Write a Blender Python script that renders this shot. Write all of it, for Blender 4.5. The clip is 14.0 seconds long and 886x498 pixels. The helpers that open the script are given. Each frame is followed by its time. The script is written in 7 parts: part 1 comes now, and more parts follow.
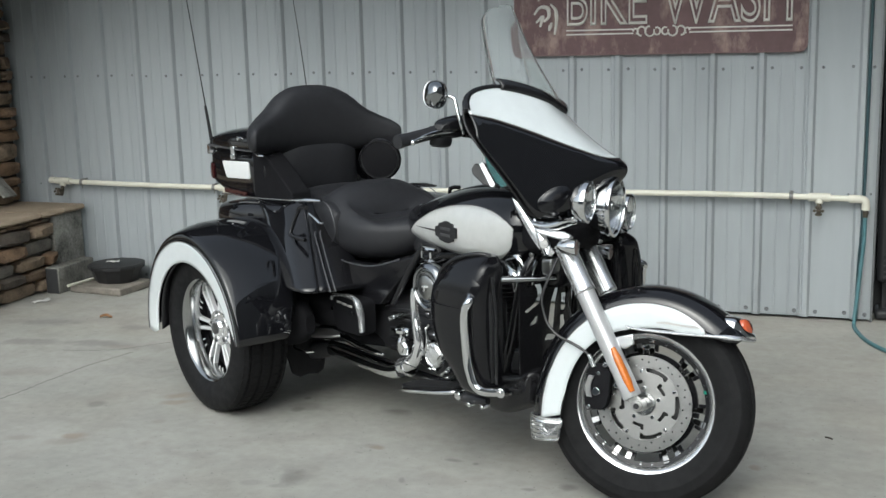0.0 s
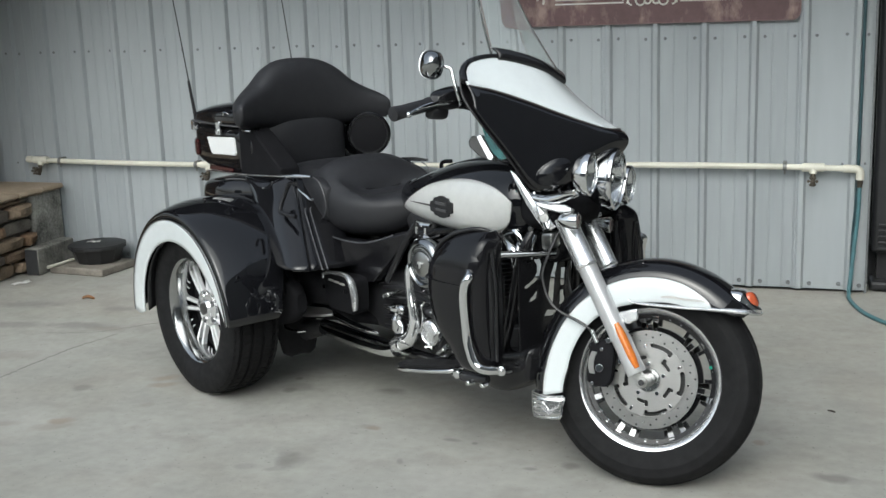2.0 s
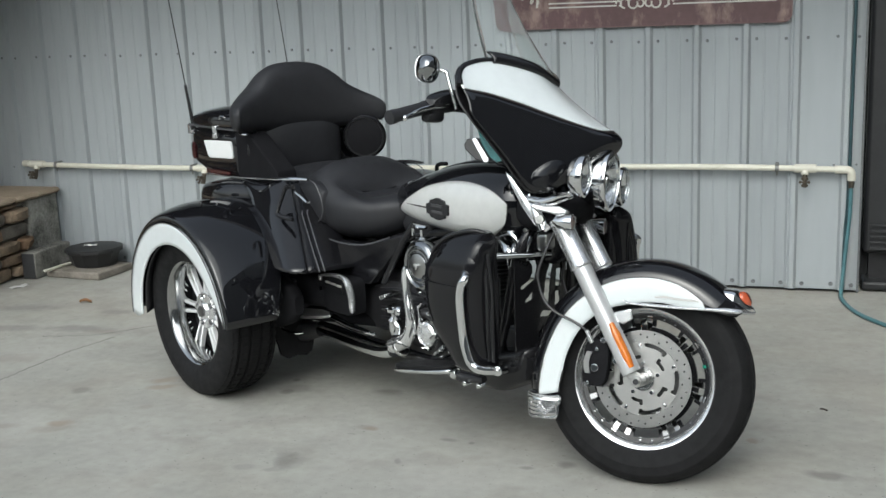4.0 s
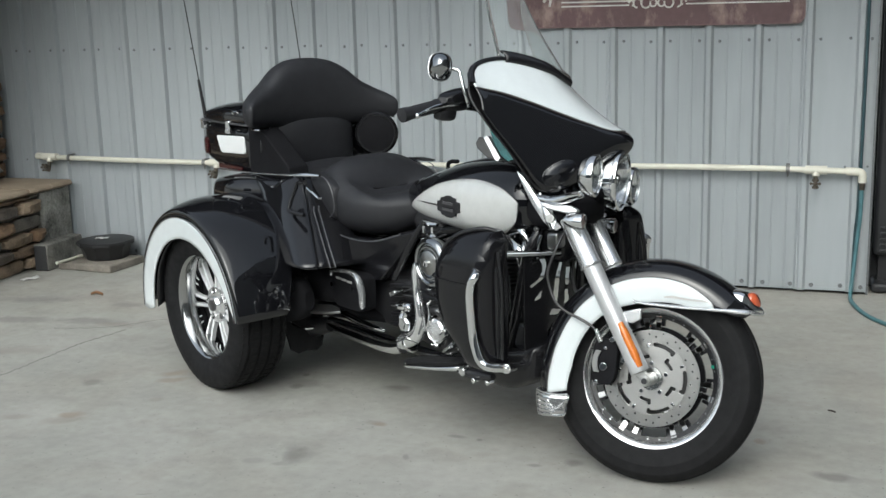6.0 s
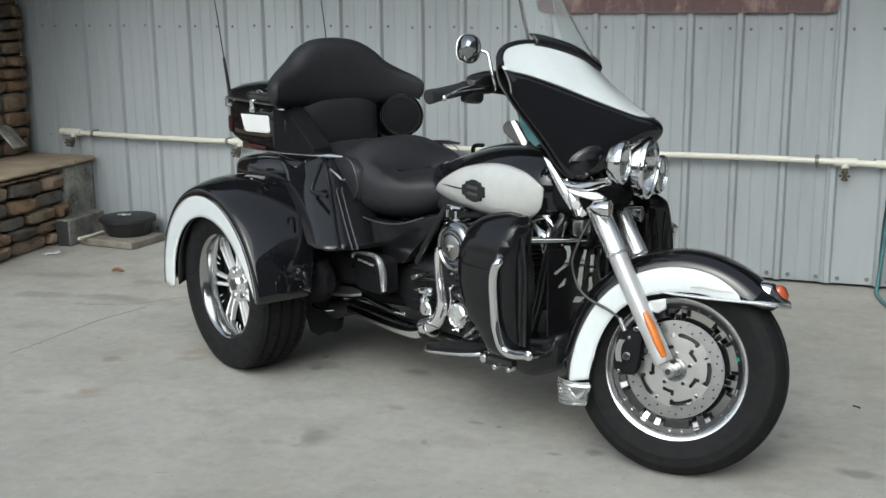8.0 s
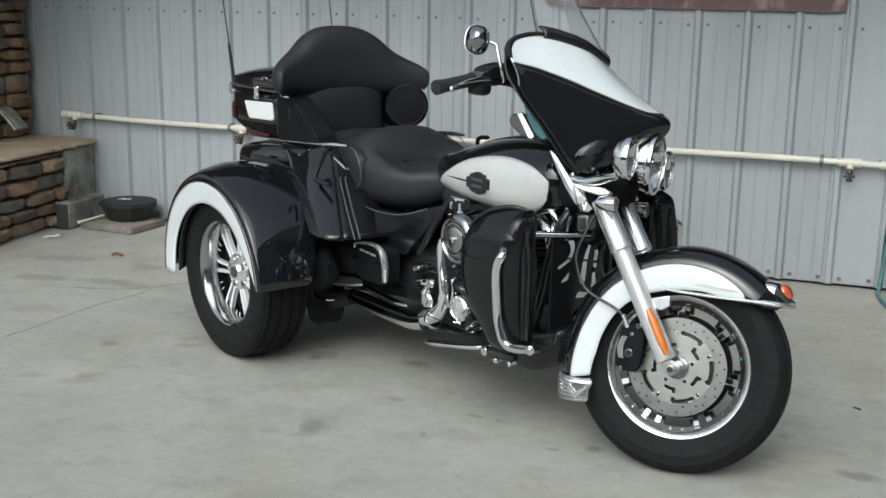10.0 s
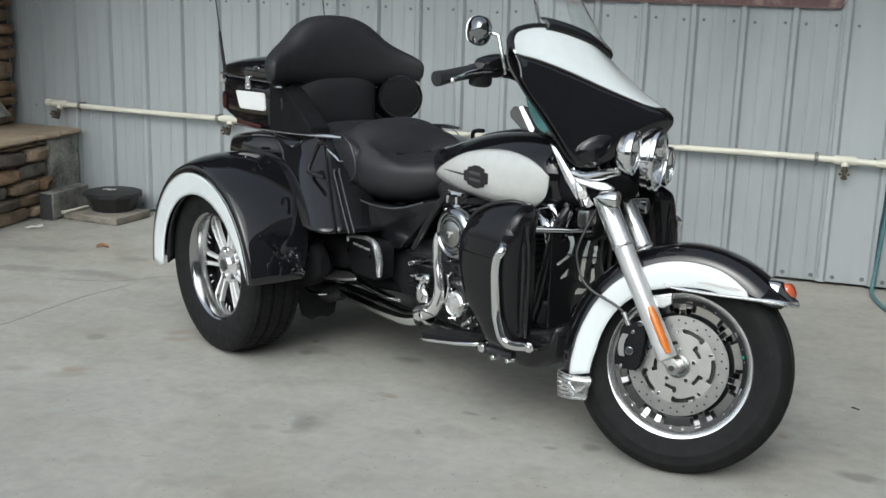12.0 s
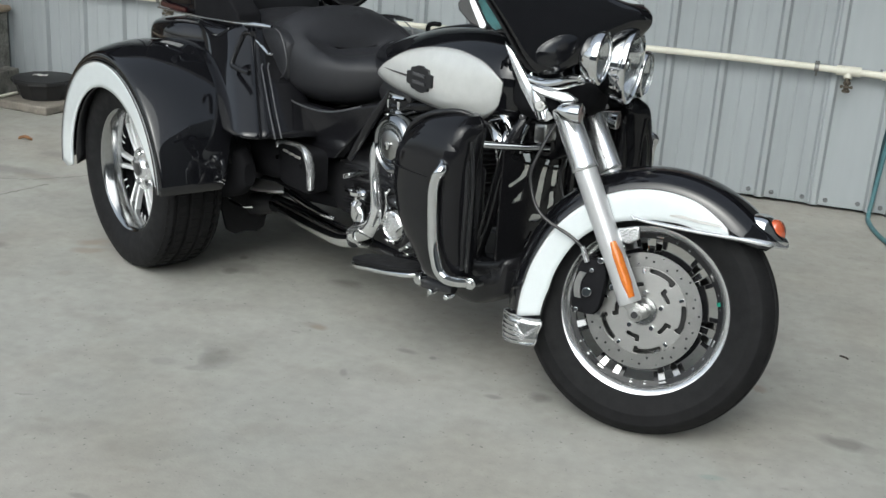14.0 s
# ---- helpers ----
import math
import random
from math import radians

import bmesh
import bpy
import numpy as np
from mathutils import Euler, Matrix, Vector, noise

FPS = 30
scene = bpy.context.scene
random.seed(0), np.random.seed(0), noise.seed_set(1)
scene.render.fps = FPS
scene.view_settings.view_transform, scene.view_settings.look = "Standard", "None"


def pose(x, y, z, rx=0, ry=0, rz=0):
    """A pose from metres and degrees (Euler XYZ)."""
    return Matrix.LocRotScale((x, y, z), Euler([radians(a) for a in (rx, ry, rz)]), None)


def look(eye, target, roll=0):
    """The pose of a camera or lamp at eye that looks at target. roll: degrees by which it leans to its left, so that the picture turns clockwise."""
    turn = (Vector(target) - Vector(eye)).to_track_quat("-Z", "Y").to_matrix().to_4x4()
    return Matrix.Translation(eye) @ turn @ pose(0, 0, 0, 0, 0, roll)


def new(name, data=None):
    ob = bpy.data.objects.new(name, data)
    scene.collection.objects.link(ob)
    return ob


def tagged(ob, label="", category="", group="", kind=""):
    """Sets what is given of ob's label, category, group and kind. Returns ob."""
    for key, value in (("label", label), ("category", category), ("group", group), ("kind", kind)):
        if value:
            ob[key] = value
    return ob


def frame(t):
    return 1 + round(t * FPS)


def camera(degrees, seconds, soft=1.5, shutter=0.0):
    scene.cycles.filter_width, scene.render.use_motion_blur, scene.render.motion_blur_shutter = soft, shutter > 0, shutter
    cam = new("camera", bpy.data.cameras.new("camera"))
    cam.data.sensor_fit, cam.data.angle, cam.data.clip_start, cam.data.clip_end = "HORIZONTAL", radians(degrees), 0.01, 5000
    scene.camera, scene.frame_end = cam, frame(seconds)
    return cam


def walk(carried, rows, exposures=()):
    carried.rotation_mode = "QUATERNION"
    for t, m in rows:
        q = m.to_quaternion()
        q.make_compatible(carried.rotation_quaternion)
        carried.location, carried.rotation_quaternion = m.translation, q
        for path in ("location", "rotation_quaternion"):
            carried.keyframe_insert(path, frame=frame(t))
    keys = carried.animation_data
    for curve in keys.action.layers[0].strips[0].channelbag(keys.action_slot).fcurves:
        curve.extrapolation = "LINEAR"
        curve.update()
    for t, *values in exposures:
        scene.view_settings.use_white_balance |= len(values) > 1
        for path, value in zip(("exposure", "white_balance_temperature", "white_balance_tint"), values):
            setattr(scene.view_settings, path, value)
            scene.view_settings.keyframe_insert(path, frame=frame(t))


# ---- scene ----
cam = camera(42.3, 14.0)
PATH = [
    (0, (0.361, 0.227, 1.44), (-0.317, 2.07, 1.062), -1.5),
    (0.5, (0.341, 0.241, 1.434), (-0.33, 2.087, 1.056), -1.8),
    (1, (0.313, 0.27, 1.435), (-0.328, 2.123, 1.042), -2.4),
    (1.5, (0.288, 0.291, 1.426), (-0.357, 2.14, 1.019), -2.1),
    (2, (0.27, 0.294, 1.421), (-0.368, 2.142, 1.001), -2.0),
    (2.5, (0.264, 0.288, 1.427), (-0.378, 2.134, 1.001), -2.3),
    (3, (0.267, 0.279, 1.427), (-0.359, 2.131, 1.008), -2.2),
    (5.5, (0.28, 0.236, 1.428), (-0.36, 2.084, 1.011), -1.9),
    (6, (0.276, 0.24, 1.434), (-0.367, 2.086, 1.012), -1.6),
    (6.5, (0.273, 0.243, 1.424), (-0.363, 2.087, 0.983), -1.3),
    (7, (0.277, 0.251, 1.421), (-0.348, 2.097, 0.972), -0.9),
    (7.5, (0.266, 0.265, 1.426), (-0.365, 2.107, 0.973), -0.6),
    (8, (0.253, 0.271, 1.426), (-0.421, 2.099, 0.978), -0.5),
    (10.5, (0.217, 0.285, 1.422), (-0.45, 2.113, 0.958), 0.9),
    (11, (0.197, 0.285, 1.421), (-0.457, 2.119, 0.966), 0.5),
    (11.5, (0.175, 0.295, 1.414), (-0.473, 2.13, 0.953), 0.5),
    (12, (0.157, 0.325, 1.408), (-0.478, 2.162, 0.936), 1.6),
    (12.5, (0.157, 0.409, 1.398), (-0.513, 2.225, 0.894), 0.3),
    (13, (0.195, 0.551, 1.403), (-0.485, 2.354, 0.868), 0.9),
    (13.5, (0.212, 0.677, 1.385), (-0.471, 2.461, 0.795), 1.9),
    (14, (0.13, 0.852, 1.353), (-0.462, 2.648, 0.703), 3.7),
]
walk(cam, [(t, look(eye, target, roll)) for t, eye, target, roll in PATH], exposures=[(0.0, 0.40, 6180, 4), (14.0, 0.40, 6180, 4)])

# ---- light ----
world = bpy.data.worlds.new("overcast_sky")
scene.world = world
world.use_nodes = True
wn, wl = world.node_tree.nodes, world.node_tree.links
sky = wn.new("ShaderNodeTexSky")
sky.sky_type, sky.sun_disc = "NISHITA", False
SUN_UP, SUN_ROUND = radians(42), radians(182)
sky.sun_elevation, sky.sun_rotation = SUN_UP, SUN_ROUND
sky.air_density, sky.dust_density, sky.ozone_density = 1.0, 4.0, 1.0
grey = wn.new("ShaderNodeHueSaturation")
grey.inputs["Saturation"].default_value = 0.38
wl.new(sky.outputs[0], grey.inputs["Color"])
wl.new(grey.outputs[0], wn["Background"].inputs[0])
wn["Background"].inputs[1].default_value = 0.15

sun = new("sun", bpy.data.lights.new("sun", "SUN"))
sun.data.energy, sun.data.angle, sun.data.color = 0.90, radians(70), (1.0, 0.965, 0.91)
sun.matrix_world = look((0, 0, 0), (-math.sin(SUN_ROUND) * math.cos(SUN_UP), -math.cos(SUN_ROUND) * math.cos(SUN_UP), -math.sin(SUN_UP)))


# ---- materials ----
def mat(name, col, rough=0.5, metal=0.0, coat=0.0, var=0.0, vs=6.0, grain=0.0, gs=300.0, rv=0.0, glass=0.0, ior=1.5, stretch=(1, 1, 1), dist=0.001, spec=0.5):
    m = bpy.data.materials.new(name)
    m.use_nodes = True
    n, l = m.node_tree.nodes, m.node_tree.links
    p = n["Principled BSDF"]
    p.inputs["Base Color"].default_value = (*col, 1)
    p.inputs["Roughness"].default_value = rough
    p.inputs["Metallic"].default_value = metal
    p.inputs["Coat Weight"].default_value = coat
    p.inputs["Coat Roughness"].default_value = 0.04
    p.inputs["Transmission Weight"].default_value = glass
    p.inputs["IOR"].default_value = ior
    p.inputs["Specular IOR Level"].default_value = spec
    tc, mp = n.new("ShaderNodeTexCoord"), n.new("ShaderNodeMapping")
    mp.inputs["Scale"].default_value = stretch
    l.new(tc.outputs["Object"], mp.inputs["Vector"])

    def noisy(scale, detail=6.0):
        t = n.new("ShaderNodeTexNoise")
        t.inputs["Scale"].default_value, t.inputs["Detail"].default_value = scale, detail
        l.new(mp.outputs[0], t.inputs["Vector"])
        return t.outputs["Fac"]

    if var:
        a, b = noisy(vs), noisy(vs * 9, 4.0)
        mix = n.new("ShaderNodeMath")
        mix.operation = "MULTIPLY_ADD"
        l.new(b, mix.inputs[0])
        mix.inputs[1].default_value = 0.45
        l.new(a, mix.inputs[2])
        r = n.new("ShaderNodeMapRange")
        r.inputs["From Min"].default_value, r.inputs["From Max"].default_value = 0.45, 1.0
        r.inputs["To Min"].default_value, r.inputs["To Max"].default_value = 1 - var, 1 + var
        l.new(mix.outputs[0], r.inputs["Value"])
        s = n.new("ShaderNodeVectorMath")
        s.operation = "SCALE"
        s.inputs[0].default_value = col
        l.new(r.outputs[0], s.inputs["Scale"])
        l.new(s.outputs[0], p.inputs["Base Color"])
    if rv:
        r = n.new("ShaderNodeMapRange")
        r.inputs["From Min"].default_value, r.inputs["From Max"].default_value = 0.3, 0.7
        r.inputs["To Min"].default_value, r.inputs["To Max"].default_value = max(rough - rv, 0.02), rough + rv
        l.new(noisy(vs * 2.3), r.inputs["Value"])
        l.new(r.outputs[0], p.inputs["Roughness"])
    if grain:
        bp = n.new("ShaderNodeBump")
        bp.inputs["Strength"].default_value, bp.inputs["Distance"].default_value = grain, dist
        l.new(noisy(gs, 3.0), bp.inputs["Height"])
        l.new(bp.outputs[0], p.inputs["Normal"])
    return m


BLACK = mat("black_gloss_paint", (0.0070, 0.0072, 0.0088), 0.04, coat=0.35, rv=0.015, vs=5, spec=0.5)
WHITE = mat("white_pearl_paint", (0.70, 0.745, 0.755), 0.22, coat=1.0, var=0.03, vs=30)
SILVER = mat("white_gold_pearl_paint", (0.66, 0.67, 0.655), 0.3, metal=0.15, coat=1.0, var=0.05, vs=40, grain=0.04, gs=2500)
CHROME = mat("chrome", (0.82, 0.83, 0.84), 0.06, metal=1.0, rv=0.03)
COVER = mat("bright_satin_chrome", (0.80, 0.81, 0.82), 0.24, metal=0.8, rv=0.03)
FORK = mat("silver_fork_paint", (0.60, 0.61, 0.62), 0.32, metal=0.45, coat=0.4, var=0.04, vs=40)
BRIGHT = mat("bright_chrome", (0.86, 0.87, 0.88), 0.22, metal=0.2, coat=0.6, rv=0.04)
ALU = mat("machined_aluminium", (0.62, 0.63, 0.63), 0.20, metal=1.0, var=0.03, vs=3, rv=0.03)
BARREL = mat("brushed_barrel", (0.44, 0.445, 0.445), 0.15, metal=1.0, var=0.03, vs=5, rv=0.03)
LIP = mat("polished_rim_lip", (0.78, 0.79, 0.80), 0.20, metal=0.9, rv=0.04)
CARRIER = mat("cast_disc_carrier", (0.46, 0.46, 0.45), 0.34, metal=1.0, var=0.06, vs=25, grain=0.10, gs=700)
SPOKE = mat("dark_polished_spoke", (0.30, 0.30, 0.30), 0.13, metal=1.0, var=0.08, vs=30, rv=0.04)
DARKGREY = mat("dark_grey_cast_metal", (0.055, 0.055, 0.055), 0.35, metal=0.2, var=0.2, vs=30, grain=0.15, gs=600)
POLISHED = mat("polished_pipe_chrome", (0.86, 0.87, 0.88), 0.13, metal=0.9, rv=0.04)
STEEL = mat("brake_disc_steel", (0.43, 0.43, 0.42), 0.28, metal=1.0, var=0.12, vs=25, grain=0.15, gs=500)
DARKSTEEL = mat("dark_engine_metal", (0.019, 0.019, 0.021), 0.4, metal=0.0, var=0.3, vs=18, grain=0.25, gs=300)
VINYL = mat("black_seat_vinyl", (0.0165, 0.0170, 0.0200), 0.56, var=0.15, vs=14, grain=0.35, gs=420, rv=0.06)
RUBBER = mat("tyre_rubber", (0.0085, 0.0085, 0.0093), 0.75, var=0.25, vs=16, grain=0.35, gs=160, rv=0.08, spec=0.25)
PLASTIC = mat("black_plastic", (0.013, 0.013, 0.0145), 0.35, var=0.2, vs=14, grain=0.2, gs=500, rv=0.07)
SATIN = mat("satin_black_paint", (0.011, 0.011, 0.0125), 0.22, rv=0.06, spec=0.45)
MATTE = mat("matte_black_plastic", (0.013, 0.013, 0.0145), 0.75, var=0.2, vs=14, grain=0.2, gs=400, spec=0.04)
DARKCHROME = mat("dark_chrome", (0.36, 0.37, 0.38), 0.10, metal=1.0, rv=0.03)
GLOSSBLACK = mat("scuffed_gloss_black", (0.008, 0.008, 0.0095), 0.14, rv=0.06, vs=9, spec=0.40)
ORANGE = mat("orange_reflector", (0.62, 0.17, 0.02), 0.25, coat=0.6, var=0.15, vs=60, grain=0.4, gs=700)
AMBER = mat("amber_lens", (0.55, 0.11, 0.045), 0.15, coat=1.0, var=0.1, vs=60)
RED = mat("red_lens", (0.035, 0.004, 0.005), 0.2, coat=0.2, var=0.1, vs=50)
LENS = mat("clear_lens", (0.97, 0.98, 0.98), 0.02, glass=1.0, ior=1.12)
SCREEN = mat("clear_windshield", (0.88, 0.91, 0.91), 0.04, glass=0.95, ior=1.18)
TINT = mat("teal_tinted_glass", (0.10, 0.30, 0.30), 0.05, glass=0.6, ior=1.45)
STRIPE = mat("dark_pinstripe", (0.05, 0.045, 0.045), 0.3, coat=0.5)
STRIPE_LIGHT = mat("light_pinstripe", (0.45, 0.44, 0.42), 0.3, coat=0.5)
TRIMGREY = mat("grey_edge_trim", (0.07, 0.07, 0.075), 0.35, coat=0.3)
PLATE = mat("white_plastic_plate", (0.75, 0.76, 0.76), 0.45, var=0.03, vs=20)
GREEN = mat("green_balance_sticker", (0.02, 0.3, 0.2), 0.5)


# ---- building helpers ----
def spline(rows, sub):
    """Catmull-Rom through rows of numbers."""
    p = [np.array(r, float) for r in rows]
    p = [2 * p[0] - p[1]] + p + [2 * p[-1] - p[-2]]
    out = []
    for i in range(1, len(p) - 2):
        for k in range(sub):
            t = k / sub
            a, b, c, d = p[i - 1 : i + 3]
            out.append(0.5 * (2 * b + (c - a) * t + (2 * a - 5 * b + 4 * c - d) * t * t + (3 * b - a - 3 * c + d) * t**3))
    return [[float(x) for x in q] for q in out + [p[-2]]]


def loft(bm, rings, closed=True, caps=True):
    vs = [[bm.verts.new(q) for q in r] for r in rings]
    n = len(vs[0])
    for a, b in zip(vs, vs[1:]):
        for i in range(n if closed else n - 1):
            j = (i + 1) % n
            bm.faces.new((a[i], a[j], b[j], b[i]))
    if caps and closed:
        bm.faces.new(vs[0][::-1])
        bm.faces.new(vs[-1])
    return vs


def turn_to(way):
    return Vector(way).to_track_quat("Z", "Y").to_matrix()


def cyl(bm, p0, p1, r0, r1=None, n=20, caps=True):
    r1 = r0 if r1 is None else r1
    p0, p1 = Vector(p0), Vector(p1)
    m = turn_to(p1 - p0)
    ang = [2 * math.pi * i / n for i in range(n)]
    loft(bm, [[p + m @ Vector((r * math.cos(a), r * math.sin(a), 0)) for a in ang] for p, r in ((p0, r0), (p1, r1))], caps=caps)


def lathe(bm, prof, p0, way, n=40, arc=None):
    """prof: rows of (radius, distance along way from p0)."""
    m, p0 = turn_to(way), Vector(p0)
    w = Vector(way).normalized()
    lo, hi = arc or (0, 360)
    k = n if arc is None else n + 1
    ang = [radians(lo + (hi - lo) * i / n) for i in range(k)]
    loft(bm, [[p0 + w * h + m @ Vector((max(r, 1e-4) * math.cos(a), max(r, 1e-4) * math.sin(a), 0)) for a in ang] for r, h in prof], closed=arc is None, caps=False)


def tube(bm, pts, r, n=10, sub=5, squash=1.0):
    path = [Vector(q[:3]) for q in spline(pts, sub)] if sub > 1 else [Vector(q) for q in pts]
    rad = r if isinstance(r, (list, tuple)) else None
    side, rings = None, []
    for i, q in enumerate(path):
        way = (path[min(i + 1, len(path) - 1)] - path[max(i - 1, 0)]).normalized()
        if side is None:
            side = way.orthogonal().normalized()
        side = (side - way * side.dot(way)).normalized()
        up = way.cross(side)
        rr = r if rad is None else float(np.interp(i / (len(path) - 1), np.linspace(0, 1, len(rad)), rad))
        rings.append([q + rr * (math.cos(a) * side + squash * math.sin(a) * up) for a in [2 * math.pi * k / n for k in range(n)]])
    loft(bm, rings)


def box(bm, c, s, m=None):
    m = m or Matrix.Identity(3)
    v = [bm.verts.new(Vector(c) + m @ Vector((s[0] / 2 * x, s[1] / 2 * y, s[2] / 2 * z))) for x in (-1, 1) for y in (-1, 1) for z in (-1, 1)]
    for f in ((0, 1, 3, 2), (4, 6, 7, 5), (0, 4, 5, 1), (2, 3, 7, 6), (0, 2, 6, 4), (1, 5, 7, 3)):
        bm.faces.new([v[i] for i in f])


def plate_y(bm, poly, y0, y1):
    """A flat outline in x and z, from y0 to y1."""
    loft(bm, [[(x, y, z) for x, z in poly] for y in (y0, y1)])


def power(c, e):
    return math.copysign(abs(c) ** e, c)


def hull(bm, stations, axis="X", sub=5, nring=36, n=2.6, shape=None):
    """Rounded sections along an axis. stations: place, two middles, half width, half height above, below."""
    rings = []
    for s in spline(stations, sub):
        at, ca, cb, ra, up, dn = s[:6]
        ra, up, dn = max(ra, 0.001), max(up, 0.001), max(dn, 0.001)
        ring = []
        for k in range(nring):
            a = 2 * math.pi * k / nring
            c, d = power(math.cos(a), 2 / n), power(math.sin(a), 2 / n)
            u, v = ca + ra * c, cb + (up if d > 0 else dn) * d
            q = {"X": (at, u, v), "Y": (u, at, v), "Z": (u, v, at)}[axis]
            ring.append(shape(*q, c, d) if shape else q)
        rings.append(ring)
    loft(bm, rings)


def sheet(bm, f, nu, nv):
    vs = [[bm.verts.new(f(i / nu, j / nv)) for j in range(nv + 1)] for i in range(nu + 1)]
    for i in range(nu):
        for j in range(nv):
            bm.faces.new((vs[i][j], vs[i + 1][j], vs[i + 1][j + 1], vs[i][j + 1]))


def mesh_of(name, bm, material, sharp=38):
    bmesh.ops.remove_doubles(bm, verts=bm.verts, dist=1e-5)
    bmesh.ops.recalc_face_normals(bm, faces=bm.faces)
    me = bpy.data.meshes.new(name)
    bm.to_mesh(me)
    bm.free()
    for f in me.polygons:
        f.use_smooth = True
    me.set_sharp_from_angle(angle=radians(sharp))
    me.materials.append(material)
    return me


def part(name, bm, material, parent, label="", bevel=0.0, solid=0.0, sharp=38, place=None):
    ob = new(name, mesh_of(name, bm, material, sharp))
    ob.parent = parent
    if place is not None:
        ob.matrix_basis = place
    if solid:
        md = ob.modifiers.new("thickness", "SOLIDIFY")
        md.thickness, md.offset = solid, 0.0
    if bevel:
        md = ob.modifiers.new("edges", "BEVEL")
        md.width, md.segments, md.limit_method, md.angle_limit = bevel, 2, "ANGLE", radians(40)
        md.harden_normals = False
    return tagged(ob, label)


def thing(name, label, category, m=None, group="", kind=""):
    ob = new(name)
    ob.empty_display_size = 0.1
    ob.matrix_basis = m or Matrix.Identity(4)
    return tagged(ob, label, category, group, kind)


def single(name, bm, material, label, category, m=None, group="", kind="", bevel=0.0, sharp=38):
    ob = new(name, mesh_of(name, bm, material, sharp))
    if m is not None:
        ob.matrix_basis = m
    if bevel:
        md = ob.modifiers.new("edges", "BEVEL")
        md.width, md.segments, md.limit_method, md.angle_limit = bevel, 2, "ANGLE", radians(40)
    return tagged(ob, label, category, group, kind)


def B():
    return bmesh.new()

# ---- the yard ----
WALL_Y = 5.93


def concrete(name, col, stains=True):
    m = mat(name, col, 0.82, var=0.12 if stains else 0.35, vs=1.1 if stains else 9.0, grain=0.35 if stains else 1.0, gs=120 if stains else 45, dist=0.002 if stains else 0.008)
    if not stains:
        return m
    n, l = m.node_tree.nodes, m.node_tree.links
    p = n["Principled BSDF"]
    tc = n.new("ShaderNodeTexCoord")
    base = p.inputs["Base Color"].links[0].from_socket

    def times(a, b):
        v = n.new("ShaderNodeVectorMath")
        v.operation = "SCALE"
        l.new(a, v.inputs[0])
        l.new(b, v.inputs["Scale"])
        return v.outputs[0]

    def ramp(value, lo, hi, a, b):
        r = n.new("ShaderNodeMapRange")
        for k, x in zip(("From Min", "From Max", "To Min", "To Max"), (lo, hi, a, b)):
            r.inputs[k].default_value = x
        l.new(value, r.inputs["Value"])
        return r.outputs[0]

    def noisy(scale, detail, stretch=(1, 1, 1), warp=0.0):
        mp, t = n.new("ShaderNodeMapping"), n.new("ShaderNodeTexNoise")
        mp.inputs["Scale"].default_value = stretch
        t.inputs["Scale"].default_value, t.inputs["Detail"].default_value, t.inputs["Distortion"].default_value = scale, detail, warp
        l.new(tc.outputs["Object"], mp.inputs[0])
        l.new(mp.outputs[0], t.inputs["Vector"])
        return t.outputs["Fac"]

    def tinted(a, fac, col):
        mx = n.new("ShaderNodeMix")
        mx.data_type = "RGBA"
        l.new(fac, mx.inputs["Factor"])
        l.new(a, mx.inputs["A"])
        mx.inputs["B"].default_value = (*col, 1)
        return mx.outputs["Result"]

    def patch(x, y, rx, ry, rot, edge):
        """A stain of one shape: an ellipse with a frayed edge."""
        mp, d, ns = n.new("ShaderNodeMapping"), n.new("ShaderNodeVectorMath"), n.new("ShaderNodeMath")
        mp.vector_type = "TEXTURE"
        mp.inputs["Location"].default_value = (x, y, 0)
        mp.inputs["Rotation"].default_value = (0, 0, radians(rot))
        mp.inputs["Scale"].default_value = (rx, ry, 1)
        l.new(tc.outputs["Object"], mp.inputs[0])
        d.operation = "LENGTH"
        l.new(mp.outputs[0], d.inputs[0])
        ns.operation = "MULTIPLY_ADD"
        l.new(fray, ns.inputs[0])
        ns.inputs[1].default_value = 1.6
        l.new(d.outputs["Value"], ns.inputs[2])
        return ramp(ns.outputs[0], 1.3, 2.0, edge, 0.0)

    fray = noisy(11.0, 6, warp=0.5)
    out = tinted(base, ramp(noisy(1.3, 7, (1, 1, 1), 0.3), 0.47, 0.66, 0.0, 0.45), (0.332, 0.304, 0.258))
    out = tinted(out, ramp(noisy(5.0, 8), 0.53, 0.70, 0.0, 0.38), (0.24, 0.225, 0.195))
    out = tinted(out, ramp(noisy(2.2, 8, (0.8, 1.1, 1), 0.2), 0.53, 0.70, 0.0, 0.38), (0.415, 0.405, 0.375))
    for fac in (
        ramp(noisy(0.5, 5, warp=0.6), 0.3, 0.7, 0.90, 1.08),
        ramp(noisy(26.0, 6), 0.3, 0.7, 0.94, 1.06),
        ramp(noisy(60.0, 3), 0.66, 0.74, 1.0, 0.80),
        ramp(noisy(75.0, 2), 0.69, 0.75, 1.0, 0.50),
        ramp(noisy(3.2, 6, warp=1.2), 0.35, 0.65, 0.95, 1.05),
        ramp(noisy(17.0, 3, (0.5, 1.6, 1), 0.6), 0.72, 0.78, 1.0, 0.78),
    ):
        out = times(out, fac)
    for x, y, rx, ry, rot, k, col in STAINS:
        out = tinted(out, patch(x, y, rx, ry, rot, k), col)
    l.new(out, p.inputs["Base Color"])
    return m


